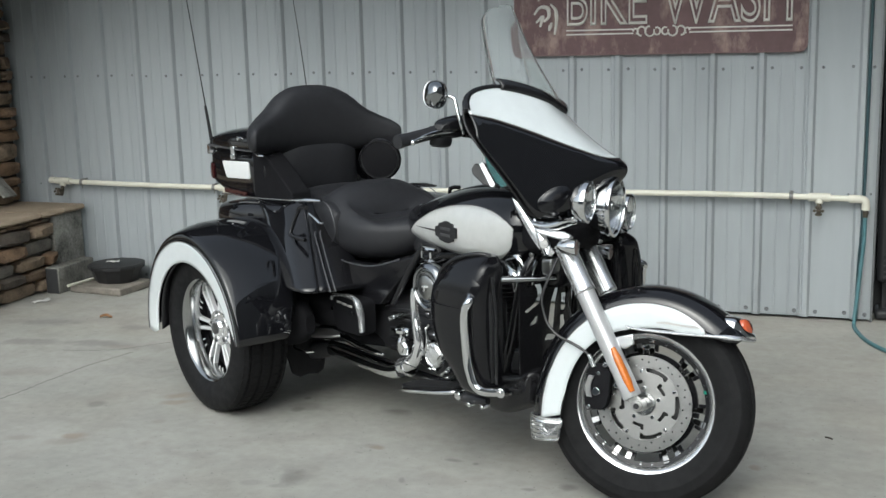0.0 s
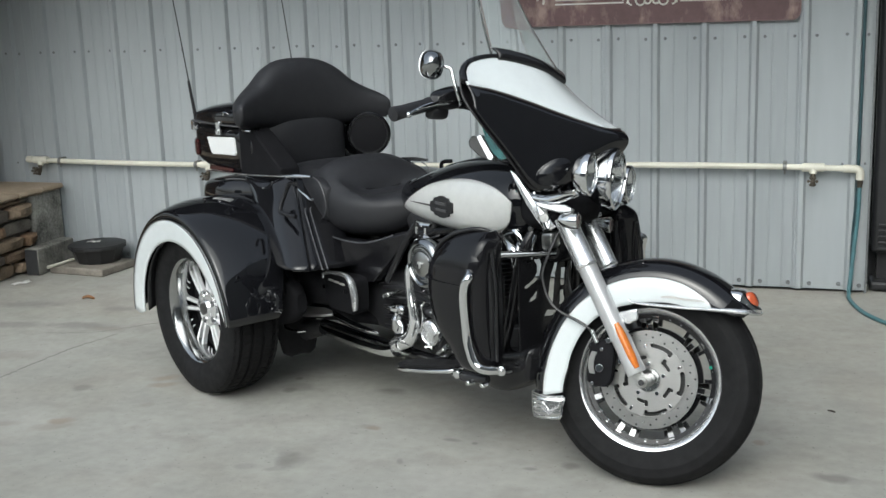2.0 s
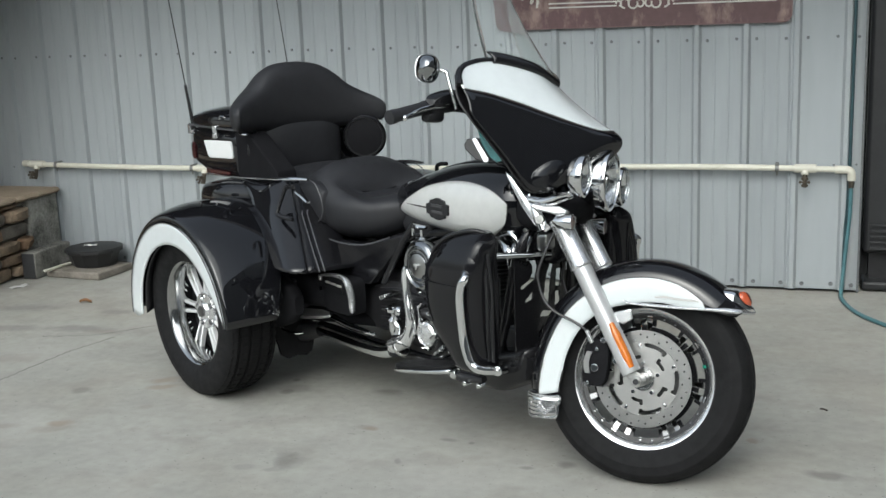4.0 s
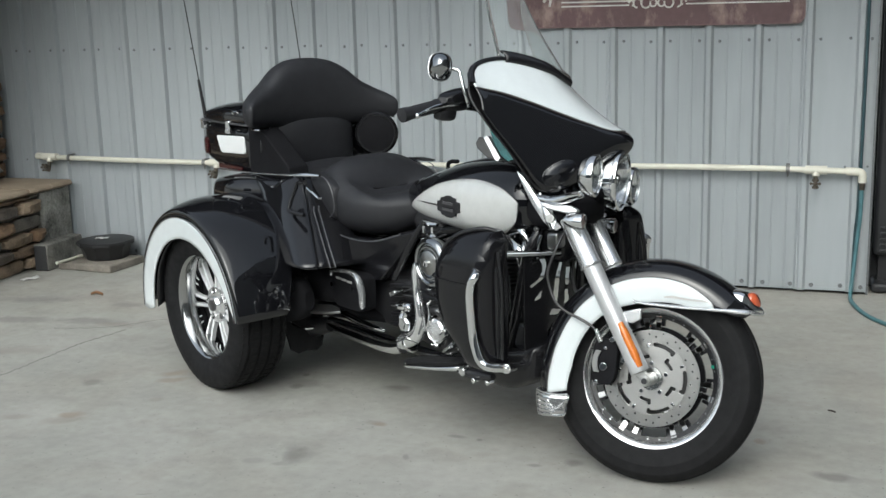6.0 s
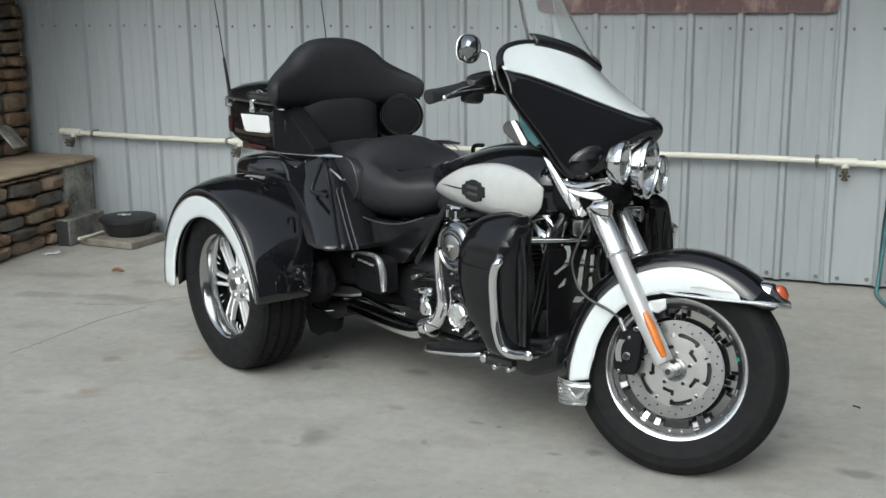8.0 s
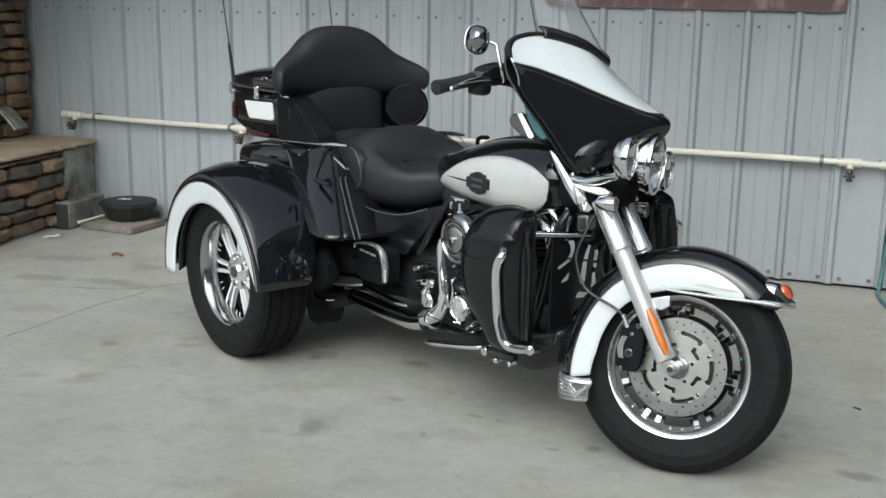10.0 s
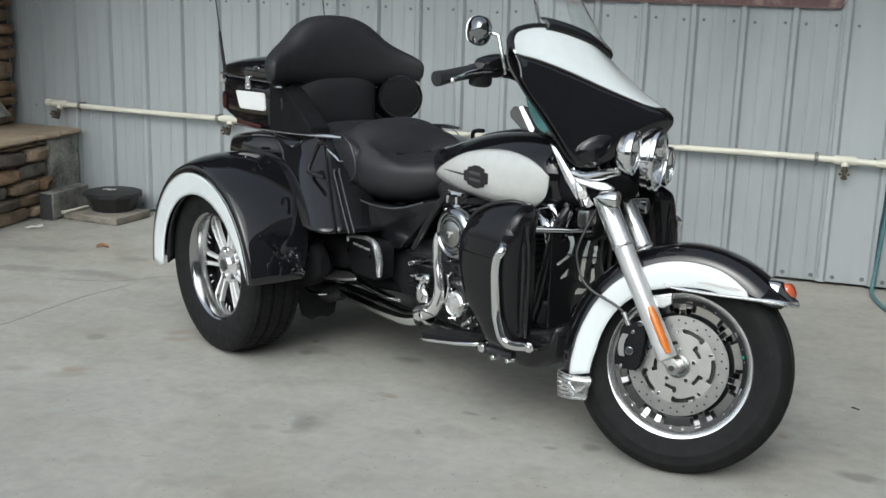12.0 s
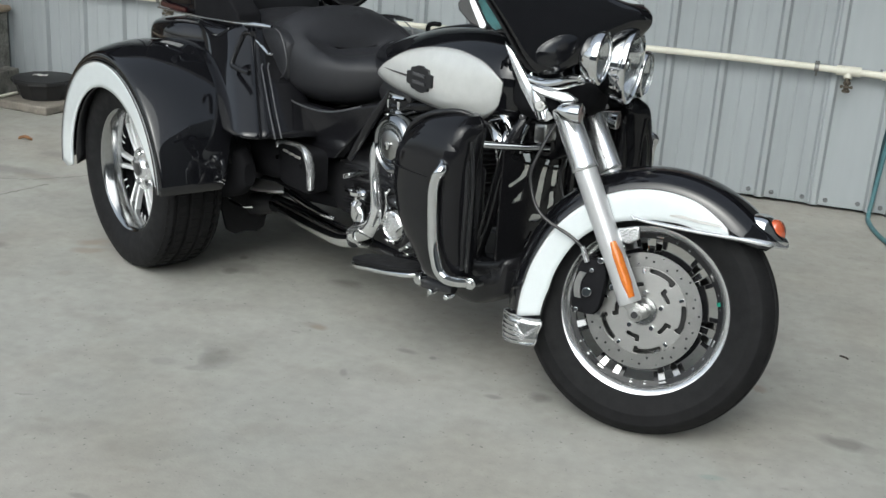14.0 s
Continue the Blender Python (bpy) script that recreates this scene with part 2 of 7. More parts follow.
DIRT, OIL, RUST, TEAL = (0.22, 0.195, 0.155), (0.135, 0.132, 0.122), (0.25, 0.19, 0.13), (0.20, 0.30, 0.27)
STAINS = [
    (-2.479, 3.866, 0.038, 0.044, 10, 0.5, OIL), (-2.321, 3.530, 0.052, 0.031, 25, 0.55, RUST), (-2.207, 4.049, 0.057, 0.038, 25, 0.5, RUST),
    (-1.655, 4.029, 0.028, 0.027, 0, 0.55, OIL), (-1.677, 4.159, 0.018, 0.022, 0, 0.6, OIL), (-1.268, 4.112, 0.054, 0.023, 5, 0.5, OIL),
    (-1.367, 3.404, 0.041, 0.058, 20, 0.35, OIL), (-1.205, 3.735, 0.047, 0.022, -5, 0.4, DIRT), (-0.465, 3.572, 0.032, 0.027, -30, 0.6, OIL),
    (0.305, 3.666, 0.067, 0.034, -12, 0.6, OIL), (0.076, 3.904, 0.022, 0.030, 20, 0.45, RUST), (-2.509, 3.453, 0.062, 0.026, 20, 0.35, DIRT),
    (-2.110, 3.758, 0.032, 0.026, 30, 0.3, DIRT), (-1.466, 3.319, 0.036, 0.024, 10, 0.25, OIL), (-1.351, 3.397, 0.054, 0.063, 15, 0.35, OIL),
    (-1.188, 3.729, 0.030, 0.017, -5, 0.4, RUST), (-0.894, 3.688, 0.033, 0.016, 0, 0.45, OIL), (-0.811, 3.678, 0.011, 0.012, 0, 0.5, OIL),
    (-0.999, 3.478, 0.012, 0.025, 20, 0.4, OIL), (-0.580, 3.518, 0.023, 0.013, 0, 0.45, OIL), (-1.367, 3.320, 0.038, 0.018, 10, 0.3, OIL),
    (-1.253, 2.656, 0.035, 0.012, 0, 0.4, OIL), (-1.542, 2.907, 0.026, 0.012, 10, 0.25, DIRT), (-1.215, 2.801, 0.044, 0.013, 10, 0.22, DIRT),
    (0.010, 3.342, 0.028, 0.014, 10, 0.35, TEAL), (-3.559, 4.933, 0.171, 0.062, 10, 0.4, OIL), (-3.395, 4.580, 0.159, 0.065, 10, 0.4, OIL),
    (-3.043, 4.642, 0.171, 0.053, 8, 0.45, OIL), (-2.886, 4.618, 0.104, 0.040, 4, 0.4, DIRT), (-3.054, 4.157, 0.145, 0.063, 20, 0.3, DIRT),
    (-3.049, 4.949, 0.083, 0.058, 0, 0.35, OIL), (-2.320, 3.475, 0.070, 0.043, 28, 0.4, DIRT), (-2.177, 3.967, 0.055, 0.029, 25, 0.45, RUST),
    (-1.637, 4.059, 0.065, 0.053, -5, 0.35, OIL), (-1.278, 4.093, 0.064, 0.026, 0, 0.4, OIL),
]
CONCRETE = concrete("yard_concrete", (0.346, 0.343, 0.313))
bm = B()
box(bm, (0, 0, -0.15), (400, 400, 0.3))
ground = single("ground", bm, CONCRETE, "broom-finished grey concrete yard with stains", "ground", kind="structure")

# control joint filled with dirt, and old drips on the slab
GRIME = mat("grime", (0.20, 0.195, 0.178), 0.9, var=0.25, vs=12)


def seam_line(name, rows, w, label, seed):
    """A thin, uneven line of dirt in a joint or crack of the slab."""
    r, b = random.Random(seed), B()
    pts = [Vector((x + r.uniform(-0.006, 0.006), y + r.uniform(-0.006, 0.006), 0)) for x, y in spline(rows, 9)]
    rings = []
    for i, q in enumerate(pts):
        way = (pts[min(i + 1, len(pts) - 1)] - pts[max(i - 1, 0)]).normalized()
        side = Vector((-way.y, way.x, 0)) * w * r.uniform(0.35, 1.0)
        rings.append([q + side, q + side * 0.5 + Vector((0, 0, 0.0015)), q - side * 0.5 + Vector((0, 0, 0.0015)), q - side])
    loft(b, rings, closed=False, caps=False)
    return single(name, b, GRIME, label, "joint", kind="structure")


seam_line("control_joint", [(-2.909, 3.782), (-2.883, 3.945), (-2.872, 4.111), (-2.856, 4.281), (-2.829, 4.387), (-2.782, 4.555)], 0.0035, "dirt-filled joint in the concrete slab", 1)
seam_line("crack", [(-3.137, 4.493), (-2.98, 4.53), (-2.858, 4.59), (-2.701, 4.745), (-2.5, 4.83)], 0.0022, "fine crack in the concrete slab", 2)

# corrugated sheet wall
SHEET = mat("galvanised_sheet", (0.358, 0.386, 0.400), 0.8, var=0.09, vs=1.1, rv=0.08, stretch=(2.0, 2.0, 0.3), spec=0.08)
SHEET_B = mat("galvanised_sheet_aged", (0.340, 0.367, 0.381), 0.8, var=0.10, vs=1.4, rv=0.09, stretch=(2.4, 2.0, 0.3), spec=0.08)
SCREW = mat("screw_head", (0.16, 0.17, 0.175), 0.5, metal=0.3, var=0.3, vs=90)
WALL_TOP = 2.2


def rib_x(k):
    """Middle of the k-th rib, counted from the free edge; spacing grows towards the planter to fit the camera's view.
    """
    return 0.135 - 0.2294 * k - 0.0002 * k * k


wall = thing("wall_back", "ribbed galvanised sheet metal wall with screws", "wall", kind="structure")
bm = B()
box(bm, (-2.3, WALL_Y + 0.1155, WALL_TOP / 2), (5.46, 0.15, WALL_TOP))
part("wall_frame", bm, DARKSTEEL, wall)


def sheet_section(ks):
    """Outline of a run of ribs: x and how far it stands proud of the wall."""
    out = []
    for k in ks:
        c = rib_x(k)
        out += [(c - 0.0225, 0.0), (c - 0.0208, 0.0020), (c - 0.0110, 0.0205), (c - 0.0088, 0.0215), (c + 0.0083, 0.0215), (c + 0.0105, 0.0205), (c + 0.0203, 0.0020), (c + 0.0220, 0.0)]
        for g in (0.084, 0.150):
            out += [(c + g - 0.0060, 0.0), (c + g - 0.0020, 0.0020), (c + g + 0.0020, 0.0020), (c + g + 0.0060, 0.0)]
    return out


for s in range(6):
    bm = B()
    sec = sheet_section(range(20 - 4 * s, 16 - 4 * s, -1)) if s < 5 else sheet_section([0])
    end = sec[-1][0] + 0.045
    if s < 5:
        sec = sec + [(end - 0.006, 0.0), (end + 0.004, 0.013), (end + 0.018, 0.013)]
    else:
        sec = sec[:-8] + [(c + 0.2294, h) for c, h in sec[:8]] + [(0.436, 0.0)]
    sec = [(sec[0][0] - 0.01, 0.0)] + sec
    lift = 0.0012 * (s % 2)
    loft(bm, [[(x, WALL_Y - h - lift, z) for x, h in sec] for z in (0.015, 0.017, WALL_TOP - 0.002, WALL_TOP)], closed=False, caps=False)
    part("metal_sheet", bm, SHEET if s % 2 else SHEET_B, wall, solid=0.0008, sharp=5)
bm = B()
lathe(bm, [(0.0, 0.0), (0.0, 0.006), (0.0045, 0.0055), (0.0055, 0.003), (0.0085, 0.002), (0.009, 0.0)], (0, 0, 0), (0, -1, 0), 10)
screw = mesh_of("screw", bm, SCREW)
for z in (0.04, 0.625, 1.217):
    for k in range(-1, 22):
        for g in (-0.048, 0.048):
            x = rib_x(k) + g
            low = 0.0095 * (x - 1.0) if z == 0.625 else 0.0
            if x < 0.43:
                o = new("screw", screw)
                o.parent = wall
                o.location = (x + random.uniform(-0.004, 0.004), WALL_Y - 0.0012, z + low + random.uniform(-0.004, 0.004))
                o.scale = (0.65, 0.65, 0.65) if z == 0.625 else (1.2, 1.2, 1.2) if z == 0.04 else (0.85, 0.85, 0.85)
# bent metal trim at the wall's free edge
bm = B()
box(bm, (0.440, WALL_Y + 0.05, WALL_TOP / 2), (0.012, 0.09, WALL_TOP))
part("edge_trim", bm, SCREW, wall)

# unseen plain walls added behind and beside the camera; they darken reflections
YARD = mat("unseen_dark_wall", (0.115, 0.122, 0.122), 0.8, var=0.25, vs=1.5, stretch=(1, 1, 0.3))
for nm, cx, cy, sx, sy, h in (("wall_far_unseen", -4.5, -11.0, 23.9, 0.3, 4.2), ("wall_side_unseen", 6.7, -1.8, 0.3, 18.4, 8.5)):
    bm = B()
    box(bm, (cx, cy, h / 2), (sx, sy, h))
    single(nm, bm, YARD, "unseen dark wall added to darken reflections", "wall", kind="structure")

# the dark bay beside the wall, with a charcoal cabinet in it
# Bay walls take one near-black base colour.
DARKWALL = mat("near_black_block", (0.03, 0.031, 0.033), 0.7, var=0.2, vs=6, grain=0.3, gs=80)
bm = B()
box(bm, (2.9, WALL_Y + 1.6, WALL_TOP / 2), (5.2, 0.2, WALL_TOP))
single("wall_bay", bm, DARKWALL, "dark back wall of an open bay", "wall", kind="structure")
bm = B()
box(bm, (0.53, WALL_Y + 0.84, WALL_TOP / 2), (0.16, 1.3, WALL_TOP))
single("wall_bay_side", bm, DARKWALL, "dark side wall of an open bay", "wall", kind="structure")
# Unseen eave, added and sized to shade the upper wall.
bm = B()
box(bm, (1.2, WALL_Y + 0.325, WALL_TOP + 0.1), (16.0, 2.95, 0.16))
single("ceiling", bm, DARKWALL, "unseen added roof edge that shades the upper wall", "ceiling", kind="structure")
# Unseen slab added over the planter to darken the left wall.
bm = B()
box(bm, (-5.8, 4.95, 1.97), (3.8, 1.90, 0.16))
single("ceiling_shade_slab", bm, DARKWALL, "unseen added roof slab that darkens the left wall", "ceiling", kind="structure")
CHAR = mat("charcoal_powder_coat", (0.02, 0.021, 0.023), 0.42, var=0.2, vs=9, grain=0.15, gs=500, rv=0.06)
cab = thing("cabinet", "charcoal metal cabinet with a louvred base in an open bay", "cabinet", pose(0.89, WALL_Y + 0.33, 0))
bm = B()
box(bm, (0, 0, 1.12), (0.86, 0.6, 1.86))
part("body", bm, CHAR, cab, bevel=0.02)
bm = B()
box(bm, (0, 0.03, 0.12), (0.80, 0.5, 0.15))
part("plinth", bm, DARKSTEEL, cab)
bm = B()
box(bm, (0, 0, 0.03), (0.86, 0.6, 0.045))
part("base", bm, CHAR, cab, bevel=0.015)
for k in range(5):
    bm = B()
    box(bm, (0, -0.305, 0.215 + 0.028 * k), (0.80, 0.016, 0.012))
    part("louvre", bm, CHAR, cab, bevel=0.003)

# PVC water line
PVC = mat("cream_pvc", (0.66, 0.645, 0.555), 0.4, var=0.07, vs=9, rv=0.06)
BRASS = mat("weathered_brass", (0.11, 0.095, 0.075), 0.45, metal=0.8, var=0.35, vs=60)
CLAMP = mat("pipe_clamp_steel", (0.22, 0.22, 0.21), 0.45, metal=0.8, var=0.25, vs=60)
PY = WALL_Y - 0.052


PIPE_Z = spline([(-4.25, 0.604), (-4.0, 0.593), (-3.6, 0.587), (-3.1, 0.583), (-2.6, 0.586), (-1.75, 0.595), (-0.6, 0.612), (0.07, 0.611), (0.40, 0.604)], 4)


def pz(x):
    return float(np.interp(x, [q[0] for q in PIPE_Z], [q[1] for q in PIPE_Z]))


line = thing("water_pipe", "cream PVC water pipe clamped along the metal wall", "pipe")
bm = B()
tube(bm, [(x, PY, pz(x)) for x in (-4.21, -4.1, -3.7, -3.2, -2.7, -2.35, -2.0, -1.4, -0.8, -0.3, 0.06, 0.36)], 0.0145, 14, 3)
part("pipe", bm, PVC, line)


def tee(x, label=""):
    b = B()
    z = pz(x)
    cyl(b, (x - 0.05, PY, z), (x + 0.05, PY, z), 0.0205, n=18)
    cyl(b, (x, PY, z), (x, PY - 0.012, z - 0.03), 0.017, n=16)
    t = part("tee", b, PVC, line, label, bevel=0.002)
    b = B()
    cyl(b, (x, PY - 0.012, z - 0.026), (x, PY - 0.02, z - 0.062), 0.011, n=12)
    cyl(b, (x, PY - 0.016, z - 0.05), (x, PY - 0.06, z - 0.055), 0.008, n=10)
    cyl(b, (x, PY - 0.02, z - 0.06), (x, PY - 0.03, z - 0.085), 0.012, 0.009, n=12)
    part("tap", b, BRASS, t, "weathered brass hose tap")
    b = B()
    hub = Vector((x, PY - 0.062, z - 0.056))
    for k in range(6):
        a = math.pi * k / 3
        cyl(b, hub, hub + Vector((0.019 * math.cos(a), 0, 0.019 * math.sin(a))), 0.0035, n=6)
        d = hub + Vector((0.019 * math.cos(a), 0, 0.019 * math.sin(a)))
        cyl(b, d + Vector((0, -0.004, 0)), d + Vector((0, 0.004, 0)), 0.0068, n=10)
    part("handwheel", b, BRASS, t)


tee(0.188)
tee(-4.14)
tee(-3.02)
for x in (0.06, -1.02, -3.10, -4.005):
    bm = B()
    z = pz(x)
    lathe(bm, [(0.0155, -0.009), (0.0185, -0.009), (0.0185, 0.009), (0.0155, 0.009)], (x, PY, z), (1, 0, 0), 16)
    box(bm, (x, PY + 0.020, z + 0.016), (0.018, 0.05, 0.010))
    cyl(bm, (x, PY, z - 0.016), (x, PY, z - 0.036), 0.004, n=8)
    part("clamp", bm, CLAMP, line)
for x in (-4.215, -0.98, 0.34):
    bm = B()
    cyl(bm, (x - 0.02, PY, pz(x)), (x + 0.02, PY, pz(x)), 0.019, n=18)
    part("coupling", bm, PVC, line, bevel=0.002)
bm = B()
z = pz(0.38)
tube(bm, [(0.352, PY, z), (0.375, PY, z), (0.389, PY, z - 0.006), (0.395, PY, z - 0.02), (0.395, PY, z - 0.05)], 0.019, 16, 4)
part("elbow", bm, PVC, line, bevel=0.0015)
bm = B()
cyl(bm, (0.395, PY, z - 0.048), (0.395, PY, z - 0.085), 0.0125, n=14)
cyl(bm, (0.395, PY, z - 0.058), (0.395, PY, z - 0.068), 0.015, n=8)
part("hose_fitting", bm, BRASS, line)

HOSE = mat("teal_rubber_hose", (0.075, 0.175, 0.195), 0.45, var=0.2, vs=20, grain=0.15, gs=150)
bm = B()
tube(bm, [(0.395, PY, z - 0.075), (0.394, PY - 0.002, 0.40), (0.383, PY - 0.006, 0.25), (0.372, PY - 0.02, 0.10), (0.366, PY - 0.05, 0.03),
          (0.372, PY - 0.13, 0.012), (0.42, PY - 0.32, 0.011), (0.50, PY - 0.47, 0.011), (0.62, PY - 0.60, 0.011), (0.9, PY - 0.72, 0.011), (1.6, PY - 0.7, 0.011)], 0.0095, 12, 7)
single("garden_hose", bm, HOSE, "teal garden hose hanging from a tap onto concrete", "hose")
bm = B()
tube(bm, [(0.372, WALL_Y - 0.03, 0.02), (0.376, WALL_Y - 0.028, 0.3), (0.385, WALL_Y - 0.028, 0.5), (0.388, WALL_Y - 0.03, 1.2), (0.39, WALL_Y - 0.03, 2.4)], 0.008, 10, 5)
single("cable", bm, mat("dark_teal_cable", (0.025, 0.06, 0.07), 0.5, var=0.2, vs=20), "dark teal cable running up the metal wall", "cable")

# painted sign
def sign_paint():
    m = mat("weathered_oxblood_paint", (0.115, 0.064, 0.066), 0.55, var=0.25, vs=4, grain=0.15, gs=120)
    n, l = m.node_tree.nodes, m.node_tree.links
    p = n["Principled BSDF"]
    base = p.inputs["Base Color"].links[0].from_socket
    tc = n.new("ShaderNodeTexCoord")
    t, r, mx = n.new("ShaderNodeTexNoise"), n.new("ShaderNodeMapRange"), n.new("ShaderNodeMix")
    t.inputs["Scale"].default_value, t.inputs["Detail"].default_value, t.inputs["Roughness"].default_value = 5.5, 9.0, 0.70
    streak = n.new("ShaderNodeMapping")
    streak.inputs["Scale"].default_value = (1.5, 1.0, 0.8)
    l.new(tc.outputs["Object"], streak.inputs["Vector"])
    l.new(streak.outputs[0], t.inputs["Vector"])
    r.inputs["From Min"].default_value, r.inputs["From Max"].default_value = 0.50, 0.66
    l.new(t.outputs["Fac"], r.inputs["Value"])
    mx.data_type = "RGBA"
    l.new(r.outputs[0], mx.inputs["Factor"])
    l.new(base, mx.inputs["A"])
    mx.inputs["B"].default_value = (0.30, 0.215, 0.190, 1)
    l.new(mx.outputs["Result"], p.inputs["Base Color"])
    return m


LETTER = mat("faded_cream_lettering", (0.60, 0.59, 0.555), 0.6, var=0.25, vs=14)
SX0, SX1, SZ0, SZ1 = -1.305, 0.106, 1.295, 1.997
SY = WALL_Y - 0.030
sign = thing("sign", "weathered oxblood painted bike wash sign with cream letters", "sign", pose(SX0, SY, SZ0))


def rounded(w, h, r, k=6):
    out = []
    for cx, cz, a0 in ((w - r, r, -90), (w - r, h - r, 0), (r, h - r, 90), (r, r, 180)):
        out += [(cx + r * math.cos(radians(a0 + 90 * i / k)), cz + r * math.sin(radians(a0 + 90 * i / k))) for i in range(k + 1)]
    return out


bm = B()
plate_y(bm, rounded(SX1 - SX0, SZ1 - SZ0, 0.035), 0.0, 0.006)
part("panel", bm, sign_paint(), sign)
bm = B()
plate_y(bm, [(x - 0.006, q - 0.006) for x, q in rounded(SX1 - SX0 + 0.012, SZ1 - SZ0 + 0.012, 0.04)], 0.0025, 0.0085)
part("border", bm, mat("faded_border_paint", (0.17, 0.11, 0.105), 0.55, var=0.2, vs=12), sign, "thin faded painted edge")


def lettering(body, x, z, size, wide):
    cu = bpy.data.curves.new("words", "FONT")
    cu.body, cu.size, cu.fill_mode, cu.bevel_depth, cu.bevel_resolution = body, size, "NONE", 0.0072, 1
    tmp = bpy.data.objects.new("words", cu)
    scene.collection.objects.link(tmp)
    me = bpy.data.meshes.new_from_object(tmp.evaluated_get(bpy.context.evaluated_depsgraph_get()))
    bpy.data.objects.remove(tmp)
    xs = [v.co.x for v in me.vertices]
    k = wide / (max(xs) - min(xs))
    me.transform(Matrix(((k, 0, 0, x - min(xs) * k), (0, 0, 1, -0.003), (0, 1, 0, z), (0, 0, 0, 1))))
    me.materials.clear()
    me.materials.append(LETTER)
    o = new("lettering", me)
    o.parent = sign
    return o


lettering("BIKE", 0.268, 0.148, 0.34, 0.40)
lettering("WASH", 0.735, 0.146, 0.34, 0.61)
for z0 in (0.118, 0.098):
    for a, b in ((0.265, 0.60), (0.87, 1.345)):
        bm = B()
        box(bm, ((a + b) / 2, -0.002, z0), (b - a, 0.004, 0.007))
        part("rule", bm, LETTER, sign)
bm = B()
for sg in (-1, 1):
    for cx, r, a0, a1 in ((0.055, 0.022, -200, 90), (0.095, 0.020, -90, 200), (0.125, 0.012, 0, 250), (0.02, 0.016, 60, 330)):
        tube(bm, [(0.735 + sg * (cx + r * math.cos(radians(a0 + (a1 - a0) * k / 8))), -0.001, 0.107 + r * 1.1 * math.sin(radians(a0 + (a1 - a0) * k / 8))) for k in range(9)], 0.0045, 6, 2)
part("scroll", bm, LETTER, sign, "cream painted scroll ornament")
bm = B()
for pts in ([(0.10, 0.20), (0.13, 0.235), (0.17, 0.23), (0.175, 0.19), (0.15, 0.165)], [(0.11, 0.16), (0.145, 0.19), (0.13, 0.14)], [(0.185, 0.25), (0.21, 0.22), (0.215, 0.17), (0.205, 0.10)], [(0.19, 0.16), (0.175, 0.12)],
            [(0.12, 0.27), (0.16, 0.30), (0.2, 0.29), (0.215, 0.33)], [(0.14, 0.33), (0.17, 0.36), (0.2, 0.38)]):
    tube(bm, [(u, -0.001, v) for u, v in pts], [0.005, 0.011, 0.006], 6, 4, squash=1.0)
part("ornament", bm, LETTER, sign, "faded cream flourish")

# ---- stacked stone planter, pier and litter ----
STONES = [mat("ledgestone_" + nm, c, 0.8, var=0.5, vs=9, grain=1.0, gs=22, dist=0.014) for nm, c in
          (("brown", (0.175, 0.125, 0.085)), ("tan", (0.225, 0.170, 0.118)), ("grey", (0.150, 0.138, 0.120)), ("rust", (0.200, 0.130, 0.080)), ("dark", (0.090, 0.075, 0.062)))]
CAPSTONE = mat("tan_flagstone", (0.33, 0.265, 0.195), 0.75, var=0.22, vs=6, grain=0.5, gs=50, dist=0.004)
MORTAR = mat("dark_mortar", (0.09, 0.085, 0.075), 0.9, var=0.2, vs=20)


def stone_mesh(w, h, d, rnd):
    """A split stone: a ragged outline that stands proud in three uneven steps."""
    b, n = B(), 10
    ring = []
    for k in range(n):
        a = 2 * math.pi * (k + 0.5) / n
        u, v = power(math.cos(a), 0.45), power(math.sin(a), 0.5)
        ring.append((0.5 * w * u * rnd.uniform(0.93, 1.02), 0.5 * h * v * rnd.uniform(0.80, 1.04)))
    tilt, lean = rnd.uniform(-0.3, 0.3), rnd.uniform(-0.25, 0.35)

    def at(k, dd):
        return [(max(0.0, d * (dd + tilt * u / w + lean * v / h) * rnd.uniform(0.9, 1.1)) if dd else 0.0, u * k, v * k) for u, v in ring]

    loft(b, [at(1.0, 0.0), at(1.0, 0.6), at(0.93, 0.85), at(0.55, 1.05)])
    return b


def stone_face(parent, x, y0, y1, z0, z1, rnd, hmin, hmax):
    """Courses of rough stones on a face that looks along +x."""
    z = z0
    while z < z1 - 0.012:
        h = min(rnd.uniform(hmin, hmax), z1 - z)
        if z1 - z - h < 0.02:
            h = z1 - z
        y = y0 + rnd.uniform(-0.06, 0.0)
        while y < y1 - 0.01:
            w = min(rnd.uniform(0.14, 0.30) * (0.7 + 5 * h), y1 - y)
            if y1 - y - w < 0.05:
                w = y1 - y
            b = stone_mesh(w - 0.004, h - 0.003, rnd.uniform(0.025, 0.07), rnd)
            part("stone", b, rnd.choice(STONES), parent, sharp=25, place=pose(x, y + w / 2, z + h / 2))
            y += w
        z += h


rnd = random.Random(5)
planter = thing("planter_wall", "low stacked ledgestone planter wall with flagstone cap", "stone wall", kind="structure")
bm = B()
box(bm, (-4.62, 4.85, 0.215), (1.1, 2.06, 0.43))
part("core", bm, MORTAR, planter)
stone_face(planter, -4.07, 3.9, 5.62, 0.0, 0.425, rnd, 0.055, 0.10)
GREYBLOCK = mat("old_grey_concrete", (0.285, 0.280, 0.255), 0.9, var=0.70, vs=8, grain=1.0, gs=55, dist=0.008)
bm = B()
box(bm, (-4.10, 5.755, 0.215), (0.13, 0.27, 0.43))
part("end_block", bm, GREYBLOCK, planter, "rough grey concrete end", bevel=0.012)
y = 3.9
